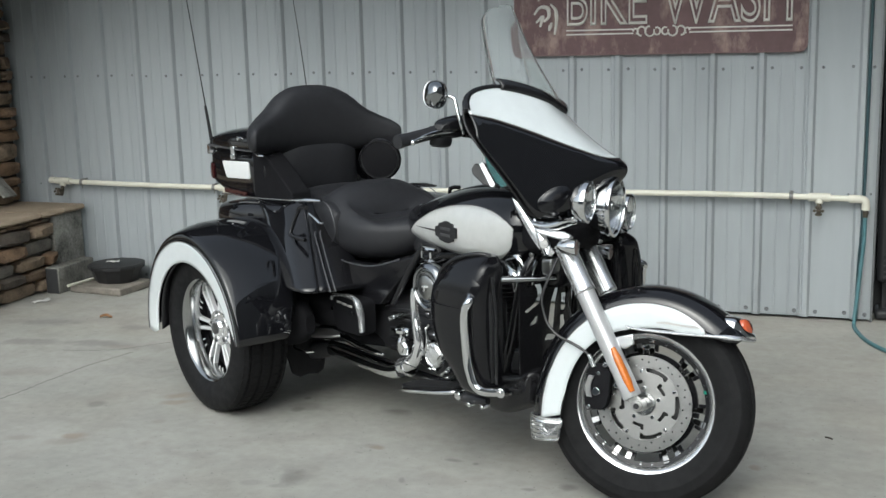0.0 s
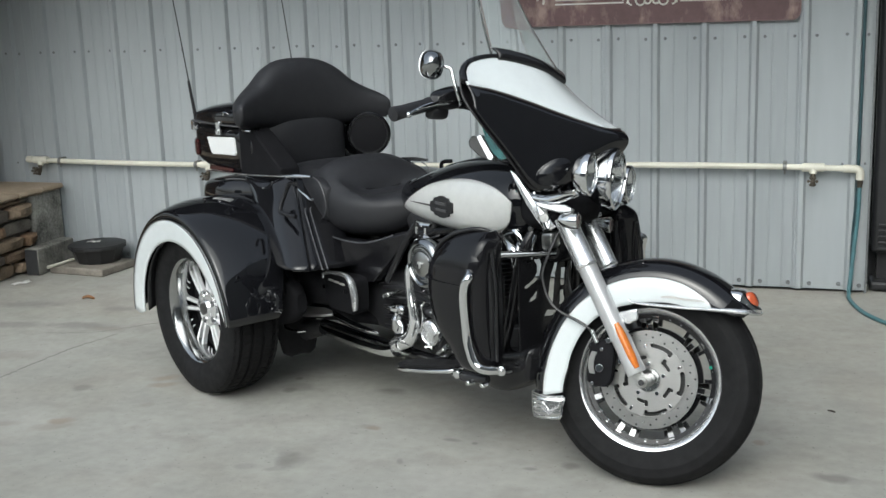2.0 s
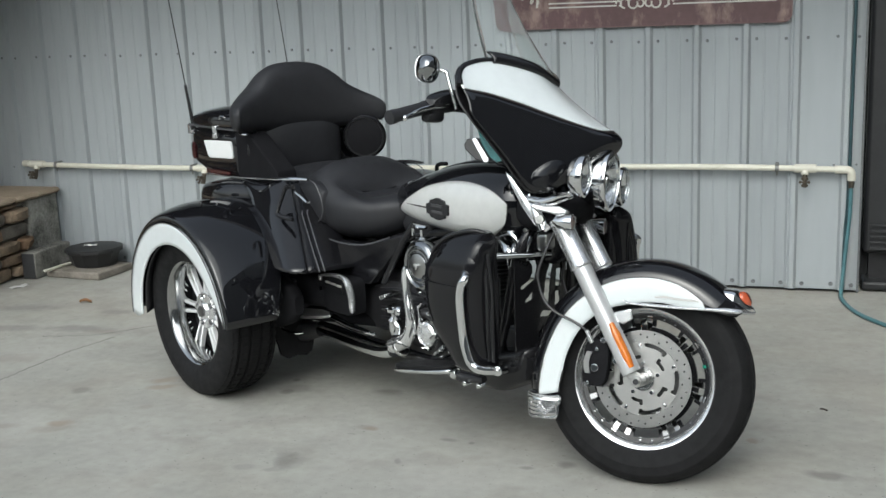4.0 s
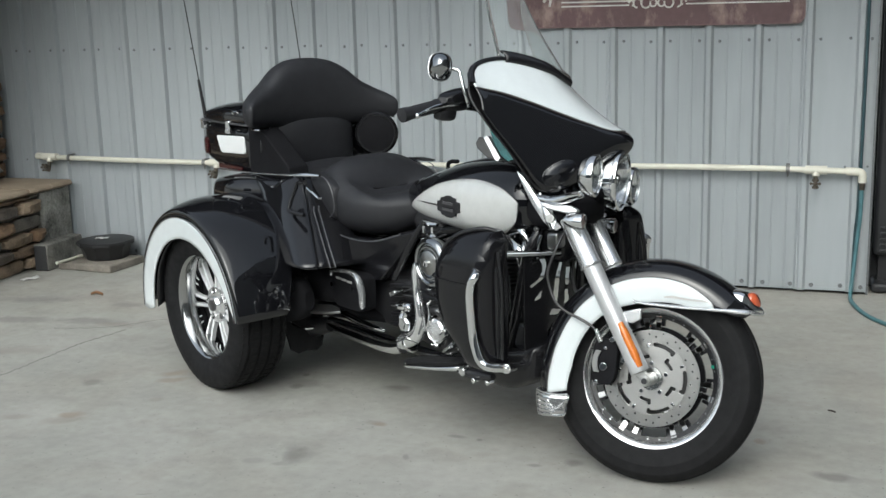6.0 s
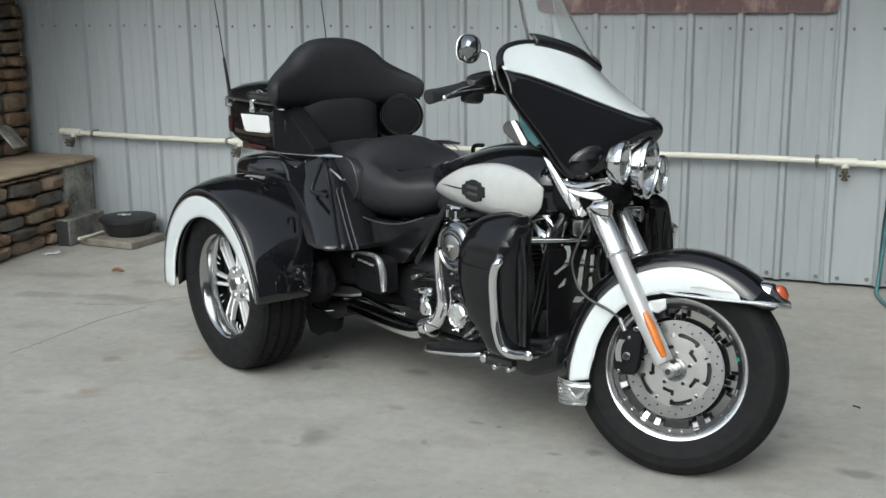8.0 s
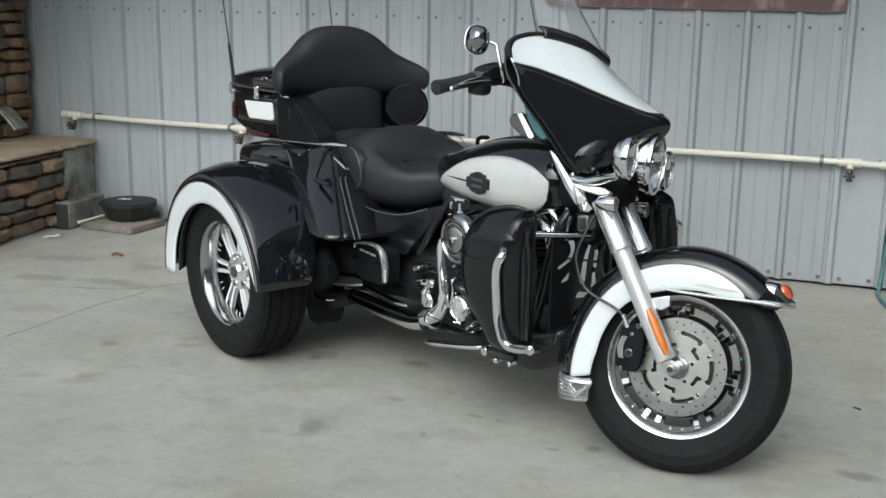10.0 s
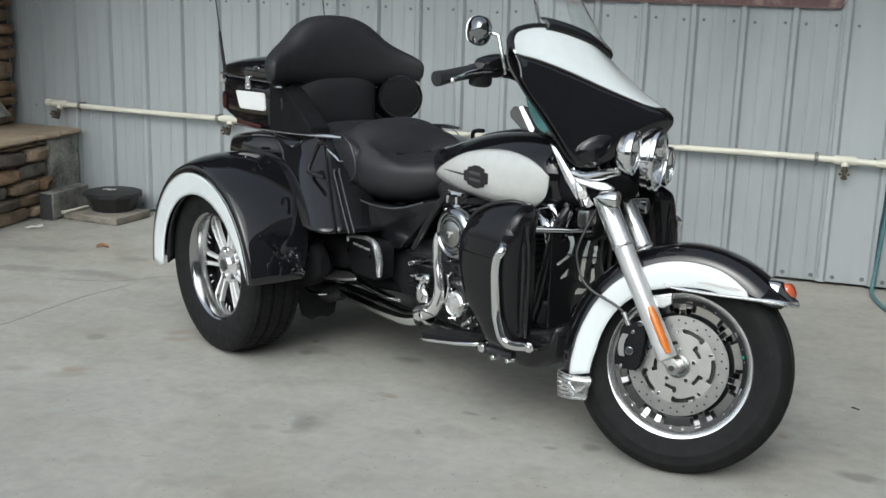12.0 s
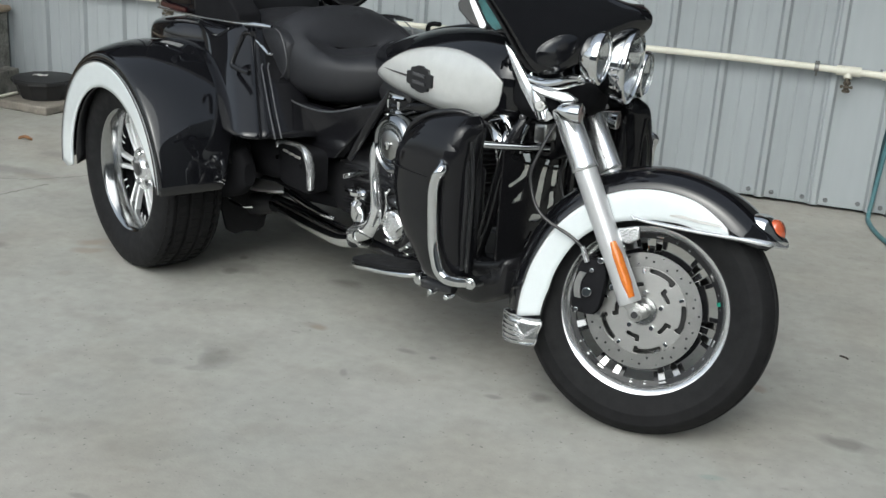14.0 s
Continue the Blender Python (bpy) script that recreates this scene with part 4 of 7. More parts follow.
for sg in (-1, 1):
    b = B()
    box(b, (-0.30, sg * 0.281, 0.962), (0.032, 0.012, 0.05))
    box(b, (-0.30, sg * 0.284, 0.945), (0.022, 0.016, 0.02))
    fixed("latch", b, CHROME, lug, bevel=0.003)
    b = B()
    cyl(b, (-0.245, sg * 0.265, 1.02), (-0.245, sg * 0.288, 1.022), 0.010, 0.008, 14)
    fixed("lock", b, CHROME, lug)
    b = B()
    box(b, (-0.57, sg * 0.252, 0.955), (0.026, 0.014, 0.04))
    fixed("hinge", b, CHROME, lug, bevel=0.002)
    # wrap-round tail lamp and the white plate ahead of it
    b = B()
    hull(b, [(-0.598, sg * 0.19, 0.865, 0.03, 0.03, 0.03), (-0.585, sg * 0.225, 0.865, 0.022, 0.036, 0.036), (-0.545, sg * 0.250, 0.865, 0.012, 0.036, 0.036), (-0.52, sg * 0.256, 0.865, 0.008, 0.03, 0.03)], n=4)
    fixed("tail_lamp", b, RED, lug, "dark red wrap-round tail lamp")
    b = B()
    poly = [(-0.410, 0.919), (-0.192, 0.929), (-0.182, 0.921), (-0.174, 0.868), (-0.184, 0.859), (-0.366, 0.851), (-0.380, 0.858)]
    loft(b, [[(x, sg * (y0 - 0.02 * max(0, -0.36 - x)), z) for x, z in poly] for y0 in (0.266, 0.281)])
    fixed("white_plate", b, PLATE, lug, "blank white plate on the box side", bevel=0.003)
    b = B()
    box(b, (-0.31, sg * 0.275, 0.795), (0.19, 0.006, 0.016))
    fixed("lower_lens", b, RED, lug, "dark red marker strip")
    way = Vector((0.74, -sg * 0.67, 0))
    pc = Vector((-0.005, 0.245, 0.906)) if sg > 0 else Vector((-0.09, -0.20, 0.90))
    b = B()
    lathe(b, [(0.0, -0.045), (0.06, -0.04), (0.082, -0.028), (0.09, -0.008), (0.083, 0.0)], pc, way, 40)
    pod = fixed("speaker_pod", b, SATIN, lug, "black rear speaker pod")
    b = B()
    lathe(b, [(0.074, 0.0), (0.0765, 0.004), (0.0795, 0.004), (0.083, -0.004)], pc, way, 40)
    fixed("speaker_ring", b, PLASTIC, pod)
    b = B()
    lathe(b, [(0.075, 0.001), (0.05, 0.006), (0.0, 0.009)], pc, way, 36)
    fixed("speaker_grille", b, MATTE, pod)
    b = B()
    poly = [(-0.15, 0.972), (-0.07, 0.970), (-0.03, 0.955), (0.145, 0.835), (0.15, 0.80), (0.12, 0.785), (-0.15, 0.782)] if sg < 0 else [(-0.15, 0.96), (-0.06, 0.95), (-0.03, 0.90), (-0.04, 0.82), (-0.15, 0.80)]
    loft(b, [[(x, sg * y0, z) for x, z in poly] for y0 in (0.262 if sg > 0 else 0.190, 0.276)])
    fixed("pod_shell", b, MATTE, pod, bevel=0.006)
    b = B()
    tube(b, [(-0.555, sg * 0.244, 0.955), (-0.558, sg * 0.247, 0.99), (-0.575, sg * 0.258, 1.14)], [0.011, 0.008, 0.006], 10, 3)
    tube(b, [(-0.573, sg * 0.257, 1.13), (-0.61, sg * 0.285, 1.5), (-0.66, sg * 0.325, 2.0)] if sg < 0 else [(-0.573, 0.257, 1.13), (-0.645, 0.256, 1.5), (-0.75, 0.25, 2.0)], [0.0026, 0.0022, 0.0014], 6, 3)
    fixed("antenna", b, PLASTIC, lug, "thin black whip antenna")
    b = B()
    tube(b, [(-0.06, sg * 0.31, 0.974), (-0.02, sg * 0.325, 0.972), (0.02, sg * 0.32, 0.972)], 0.004, 8, 3)
    fixed("rest_bracket", b, CHROME, lug)

b = B()
W = [(0.0, -0.135, 1.075, 0.078, 0.152, 0.128), (0.09, -0.132, 1.073, 0.078, 0.146, 0.126), (0.16, -0.122, 1.066, 0.076, 0.122, 0.116), (0.22, -0.105, 1.055, 0.072, 0.082, 0.098),
     (0.275, -0.078, 1.046, 0.064, 0.058, 0.086), (0.32, -0.045, 1.038, 0.052, 0.042, 0.068), (0.345, -0.022, 1.032, 0.038, 0.028, 0.05), (0.357, -0.012, 1.03, 0.012, 0.008, 0.018)]
hull(b, [(-y, *r) for y, *r in W[::-1]] + W[1:], axis="Y", n=2.5, nring=32)
for v in b.verts:
    v.co.z -= 0.030 * v.co.y
fixed("backrest", b, VINYL, trike, "padded black vinyl wraparound passenger backrest")
b = B()
L = [(0.0, -0.115, 0.885, 0.058, 0.125, 0.12), (0.09, -0.115, 0.885, 0.057, 0.125, 0.12), (0.145, -0.117, 0.885, 0.050, 0.12, 0.118), (0.178, -0.118, 0.885, 0.034, 0.11, 0.11), (0.19, -0.12, 0.885, 0.012, 0.08, 0.08)]
hull(b, [(-y, *r) for y, *r in L[::-1]] + L[1:], axis="Y", n=3, nring=40)
fixed("lower_backrest", b, VINYL, trike, "black vinyl lower back pad")

# ---- seat ----
def ease(t):
    t = min(max(t, 0.0), 1.0)
    return t * t * (3 - 2 * t)


def dish(x, y, z, c, d):
    """The bucket with its steep rear wall, and the hollow of the pillion."""
    if d > 0.0:
        k = max(0.0, 1 - (y / 0.185) ** 4)
        z -= 0.042 * k * ease((x - 0.345) / 0.075) * ease((0.64 - x) / 0.16)
        z -= 0.030 * max(0.0, 1 - (y / 0.10) ** 2) ** 0.5 * max(0.0, 1 - ((x - 0.425) / 0.02) ** 2)
        z -= 0.022 * max(0.0, 1 - (y / 0.17) ** 2) * max(0.0, 1 - ((x - 0.15) / 0.12) ** 2)
    return (x, y, z)


b = B()
hull(b, [(-0.06, 0, 0.77, 0.15, 0.03, 0.03), (0.0, 0, 0.765, 0.19, 0.065, 0.06), (0.12, 0, 0.755, 0.205, 0.07, 0.06), (0.19, 0, 0.745, 0.205, 0.09, 0.07), (0.25, 0, 0.735, 0.212, 0.13, 0.10), (0.30, 0, 0.728, 0.225, 0.142, 0.13), (0.37, 0, 0.718, 0.235, 0.125, 0.132),
         (0.45, 0, 0.71, 0.230, 0.096, 0.122), (0.53, 0, 0.71, 0.212, 0.078, 0.112), (0.61, 0, 0.715, 0.17, 0.062, 0.098), (0.68, 0, 0.725, 0.12, 0.05, 0.07), (0.74, 0, 0.745, 0.075, 0.035, 0.03), (0.76, 0, 0.75, 0.04, 0.015, 0.015)], n=2.7, sub=9, nring=60, shape=dish)
seat = fixed("seat", b, VINYL, trike, "black vinyl bucket rider seat")
# Dark strip laid in the crease to stand for its shade.
b = B()
tube(b, [(0.424, -0.085, 0.764), (0.424, -0.05, 0.757), (0.425, 0.0, 0.753), (0.424, 0.045, 0.757), (0.423, 0.075, 0.764)], [0.002, 0.006, 0.0065, 0.006, 0.002], 8, 4, squash=0.6)
fixed("seat_crease_shade", b, MATTE, seat)

# ---- fuel tank ----
TANK = [(0.61, 0, 0.755, 0.05, 0.04, 0.03), (0.65, 0, 0.757, 0.095, 0.062, 0.050), (0.71, 0, 0.763, 0.125, 0.070, 0.070), (0.80, 0, 0.770, 0.148, 0.096, 0.090), (0.93, 0, 0.776, 0.165, 0.126, 0.105), (1.06, 0, 0.780, 0.170, 0.139, 0.112), (1.18, 0, 0.785, 0.162, 0.132, 0.112), (1.27, 0, 0.790, 0.142, 0.112, 0.100), (1.32, 0, 0.79, 0.09, 0.06, 0.06)]
b = B()
hull(b, TANK, n=2.5, sub=6, nring=48)
tank = fixed("fuel_tank", b, BLACK, trike, "gloss black fuel tank")
TS = spline(TANK, 8)


def tank_y(x, z):
    row = [np.interp(x, [r[0] for r in TS], [r[k] for r in TS]) for k in range(6)]
    h = row[4] if z > row[2] else row[5]
    return row[3] * max(1 - min(abs(z - row[2]) / h, 0.985) ** 2.5, 0.0) ** (1 / 2.5)


HI = [(0.700, 0.736), (0.735, 0.761), (0.772, 0.782), (0.871, 0.830), (0.958, 0.855), (1.037, 0.868), (1.115, 0.870), (1.195, 0.858), (1.245, 0.838), (1.274, 0.815)]
LO = [(0.700, 0.732), (0.738, 0.716), (0.84, 0.703), (0.956, 0.693), (1.074, 0.693), (1.182, 0.702), (1.227, 0.721), (1.262, 0.750), (1.274, 0.789)]


def tank_panel(sg):
    hi, lo = spline(HI, 6), spline(LO, 6)

    def place(u, v, off=0.0025):
        x = 0.700 + 0.574 * u
        zt, zb = np.interp(x, [q[0] for q in hi], [q[1] for q in hi]), np.interp(x, [q[0] for q in lo], [q[1] for q in lo])
        z = zb + (zt - zb) * v
        return (x, sg * (tank_y(x, z) + off), z)

    b = B()
    sheet(b, place, 60, 14)
    p = fixed("tank_panel", b, SILVER, tank, "pearl white tank side panel", solid=0.0015)
    b = B()
    tube(b, [place(k / 40, 1.0, 0.0028) for k in range(41)] + [place(1.0, 1 - k / 8, 0.0028) for k in range(1, 9)] + [place(1 - k / 40, 0.0, 0.0028) for k in range(1, 41)], 0.0016, 5, 1)
    fixed("pinstripe", b, STRIPE, p)
    # badge as plain raised shapes
    b = B()
    c = (0.968, 0.770)
    quarter = [(0.062, 0.0), (0.062, 0.017), (0.044, 0.020), (0.041, 0.030), (0.022, 0.033), (0.014, 0.037), (0.0, 0.038)]
    right = quarter + [(-u, v) for u, v in quarter[-2::-1]]
    out = [(c[0] + u + 0.06 * v, c[1] + v + 0.05 * u) for u, v in right + [(u, -v) for u, v in right[-2:0:-1]]]
    loft(b, [[(x, sg * (tank_y(x, z) + o), z) for x, z in out] for o in (0.001, 0.0085)])
    e = fixed("badge", b, DARKSTEEL, p, "dark shield badge with grey bars", bevel=0.002)
    for dz in (0.012, -0.010):
        b = B()
        bar = [(c[0] - 0.028, c[1] + dz - 0.0045), (c[0] + 0.030, c[1] + dz - 0.0045), (c[0] + 0.030, c[1] + dz + 0.0045), (c[0] - 0.028, c[1] + dz + 0.0045)]
        loft(b, [[(x, sg * (tank_y(x, z) + o), z) for x, z in bar] for o in (0.006, 0.0105)])
        fixed("badge_bar", b, TRIMGREY, p)
    b = B()
    tube(b, [(x, sg * (tank_y(x, 0.767) + 0.003), 0.765 + 0.02 * (x - 0.76)) for x in (0.765, 0.81, 0.86, 0.91)], [0.0006, 0.002, 0.003, 0.0035], 6, 3)
    fixed("badge_streak", b, STRIPE, p)


tank_panel(-1)
tank_panel(1)
b = B()
hull(b, [(0.80, 0, 0.864, 0.02, 0.006, 0.02), (0.86, 0, 0.880, 0.035, 0.010, 0.03), (1.0, 0, 0.907, 0.04, 0.013, 0.03), (1.12, 0, 0.908, 0.04, 0.012, 0.03), (1.19, 0, 0.895, 0.025, 0.008, 0.02)], n=3)
fixed("tank_console", b, SATIN, tank, "black tank-top console")

# ---- steered front end ----
WC = Vector((1.696, 0, 0.3115))
FC = Vector((1.702, 0, 0.317))
FR = 0.3185
b = B()
lathe(b, [(0.206, -0.048), (0.222, -0.056), (0.25, -0.064), (0.257, -0.0645), (0.259, -0.0650), (0.262, -0.0650), (0.264, -0.0640), (0.275, -0.063), (0.284, -0.0605), (0.286, -0.0604), (0.288, -0.0595), (0.295, -0.054), (0.308, -0.038), (0.3125, -0.026), (0.3085, -0.024), (0.3085, -0.020), (0.3155, -0.018), (FR, 0.0), (0.3155, 0.018), (0.3085, 0.020), (0.3085, 0.024), (0.3125, 0.026), (0.308, 0.038), (0.295, 0.054), (0.288, 0.0595), (0.286, 0.0604), (0.284, 0.0605), (0.275, 0.063), (0.264, 0.0640), (0.262, 0.0650), (0.259, 0.0650), (0.257, 0.0645), (0.25, 0.064), (0.222, 0.056), (0.206, 0.048)], WC, (0, -1, 0), 96)
swung("front_tyre", b, RUBBER, trike, "black front motorcycle tyre")
b = B()
lathe(b, [(0.2, -0.046), (0.210, -0.05), (0.2115, -0.046), (0.203, -0.04), (0.196, -0.03), (0.194, 0.03), (0.197, 0.038)], WC, (0, -1, 0), 80)
rim = swung("front_rim", b, SATIN, trike, "black front rim")
b = B()
lathe(b, [(0.1885, 0.026), (0.1905, 0.034), (0.1935, 0.040), (0.198, 0.0445), (0.207, 0.0525), (0.2105, 0.053), (0.2135, 0.049), (0.212, 0.04)], WC, (0, -1, 0), 96)
swung("rim_lip", b, LIP, rim, "bright machined rim lip")


def polar(r, a, y):
    return WC + Vector((r * math.cos(radians(a)), y, r * math.sin(radians(a))))


def bar_between(bm, r0, r1, a0, a1, y0, y1, deep, n=2):
    """A piece of a wheel's face between two radii and two angles; its face slopes from y0 at r0 to y1 at r1."""
    front = [polar(r0, a0 + (a1 - a0) * i / n, y0) for i in range(n + 1)] + [polar(r1, a1 + (a0 - a1) * i / n, y1) for i in range(n + 1)]
    loft(bm, [front, [q + Vector((0, deep, 0)) for q in front]])


# seven pairs of wide spokes with a small window in each pair
for sg in (-1,):
    for k in range(7):
        a0 = 46.0 + 360 / 7 * k
        for side in (-1, 1):
            b = B()
            bar_between(b, 0.055, 0.150, a0 + side * 3.2, a0 + side * 11.0, sg * 0.010, sg * 0.020, -sg * 0.008)
            bar_between(b, 0.150, 0.1875, a0 + side * 3.5, a0 + side * 9.4, sg * 0.022, sg * 0.036, -sg * 0.005)
            swung("spoke", b, SPOKE, rim, bevel=0.0012)
        b = B()
        bar_between(b, 0.136, 0.160, a0 - 2.7, a0 + 2.7, sg * 0.019, sg * 0.022, -sg * 0.012)
        bar_between(b, 0.136, 0.154, a0 + 8.6, a0 + 42.8, sg * 0.019, sg * 0.022, -sg * 0.012, 8)
        for e in (9.6, 38.4):
            bar_between(b, 0.157, 0.181, a0 + e, a0 + e + 3.4, sg * 0.022, sg * 0.034, -sg * 0.012)
        swung("spoke_web", b, SATIN, rim)
        b = B()
        bar_between(b, 0.1790, 0.1915, a0 - 8.6, a0 + 42.8, sg * 0.0335, sg * 0.036, -sg * 0.014, 14)
        swung("rim_web", b, SATIN, rim)
        for off in (20.2, 31.2):
            b = B()
            bar_between(b, 0.1775, 0.1865, a0 + off - 0.9, a0 + off + 0.9, sg * 0.031, sg * 0.0365, -sg * 0.008)
            swung("rivet", b, ALU, rim)
b = B()
bar_between(b, 0.176, 0.186, 17.5, 20.5, -0.031, -0.038, 0.004)
swung("valve_sticker", b, GREEN, rim, "small green sticker")
b = B()
lathe(b, [(0.0, -0.078), (0.017, -0.078), (0.019, -0.060), (0.030, -0.056), (0.030, -0.02), (0.052, 0.004), (0.052, 0.018), (0.030, 0.030), (0.030, 0.056), (0.019, 0.060), (0.017, 0.078), (0.0, 0.078)], WC, (0, -1, 0), 32)
swung("front_hub", b, CARRIER, rim)
for sg in (-1, 1):
    n = (0, sg, 0)
    b = B()
    at = 0.057 if sg < 0 else 0.034
    edge = 0.1445 if sg < 0 else 0.132
    lathe(b, [(0.1095, at - 0.005), (0.1095, at), (edge, at), (edge, at - 0.005), (0.1095, at - 0.005)], WC, n, 96)
    disc = swung("brake_disc", b, STEEL, trike, "drilled steel brake disc")
    # Raised caps stand for holes: dark ones for shade, bright ones for light.
    for k in range(40):
        a, rr = 2 * math.pi * k / 40, (0.117, edge - 0.007, 0.125, 0.132)[k % 4]
        b = B()
        p = WC + Vector((rr * math.cos(a), sg * (at - 0.0025), rr * math.sin(a)))
        cyl(b, p, p + Vector((0, sg * 0.0030, 0)), 0.0031, n=8)
        swung("drill_hole_cap", b, DARKSTEEL if k % 3 else ALU, disc)

    def kept(r, a):
        """Where the carrier has metal: bent slots inside, long slots with a hooked end along its rim."""
        o = (a - 217 + 36) % 72 - 36
        i = (a - 260 + 36) % 72 - 36
        if abs(r - 0.1010) < 0.0044 and abs(o) < 20:
            return False
        if 0.0900 < r < 0.1010 and abs(o + 17) < 3:
            return False
        if abs(r - 0.0660) < 0.0040 and abs(i) < 15:
            return False
        return not (0.0660 < r < 0.0790 and abs(i - 11.5) < 3.5)

    rs = [0.030 + 0.002 * k for k in range(41)]
    b = B()
    for a in range(0, 360, 2):
        for r0, r1 in zip(rs, rs[1:]):
            if kept((r0 + r1) / 2, a + 1):
                b.faces.new([b.verts.new(WC + Vector((r * math.cos(radians(t)), sg * (at - 0.003), r * math.sin(radians(t))))) for r, t in ((r0, a), (r1, a), (r1, a + 2), (r0, a + 2))])
    bmesh.ops.remove_doubles(b, verts=b.verts, dist=1e-5)
    for _ in range(6):
        rimv = [v for v in b.verts if v.is_boundary]
        bmesh.ops.smooth_vert(b, verts=rimv, factor=0.5, use_axis_x=True, use_axis_y=False, use_axis_z=True)
    swung("disc_carrier", b, CARRIER, disc, solid=0.006)
    # Added dark disc that stands in for the shade behind the slots.
    b = B()
    lathe(b, [(0.030, at - 0.022), (0.103, at - 0.026), (0.103, at - 0.031), (0.030, at - 0.030)], WC, n, 48)
    swung("slot_backing", b, DARKGREY, disc, "dark backing disc standing for shade behind the slots")
    for k in range(5):
        a0 = radians(72 * k + 217 + 28)
        b = B()
        p = WC + Vector((0.0975 * math.cos(a0), sg * (at - 0.006), 0.0975 * math.sin(a0)))
        q = Vector((math.cos(a0), 0, math.sin(a0)))
        loft(b, [[p + q * u + Vector((-q.z, 0, q.x)) * v + Vector((0, sg * w, 0)) for u, v in ((-0.005, -0.0045), (0.008, -0.0045), (0.008, 0.0045), (-0.005, 0.0045))] for w in (0.0, 0.0075)])
        swung("carrier_pin", b, CHROME, disc, bevel=0.0015)
    b = B()
    lathe(b, [(0.02, at + 0.003), (0.034, at + 0.003), (0.037, at - 0.001), (0.037, at - 0.012)], WC, n, 40)
    swung("carrier_hub", b, ALU, disc)
    for k in range(5):
        a = 2 * math.pi * k / 5 + 0.4
        b = B()
        p = WC + Vector((0.047 * math.cos(a), sg * (at - 0.001), 0.047 * math.sin(a)))
        cyl(b, p, p + Vector((0, sg * 0.010, 0)), 0.0068, 0.0055, 10)
        swung("disc_bolt", b, CHROME, disc)

# front fender
R_IN = [(38, 0.345), (45, 0.305), (55, 0.265), (70, 0.235), (90, 0.222), (110, 0.219), (127, 0.226), (145, 0.230), (163, 0.2315), (181, 0.236), (196, 0.254), (200, 0.260)]
R_WHITE = [(55, 0.299), (146, 0.298), (164, 0.299), (180, 0.306), (197, 0.321)]


def r_in(t):
    return float(np.interp(t, [q[0] for q in R_IN], [q[1] for q in R_IN]))


def on_wheel(t, r, y):
    return (FC.x + r * math.cos(radians(t)), y, FC.z + r * math.sin(radians(t)))


def fender(u, v):
    t = 40.5 + 158.5 * u
    ri = r_in(t)
    half = [(0.098, ri), (0.101, 0.6 * ri + 0.4 * 0.29), (0.100, max(0.299, ri)), (0.089, max(0.321, ri + 0.002)), (0.06, 0.341), (0.025, 0.350)]
    row = spline([(-y, r) for y, r in half] + [(0.0, 0.352)] + [(y, r) for y, r in half[::-1]], 3)
    y, r = row[round(v * (len(row) - 1))]
    narrow = 1 - 0.25 * max(0.0, (52 - t) / 14) ** 1.5
    return on_wheel(t, r + (0.018 * max(0.0, (55 - t) / 17) ** 2) + 0.012 * ease((t - 165) / 32) * min(1.0, max(0.0, (r - ri) / 0.06)), y * narrow)


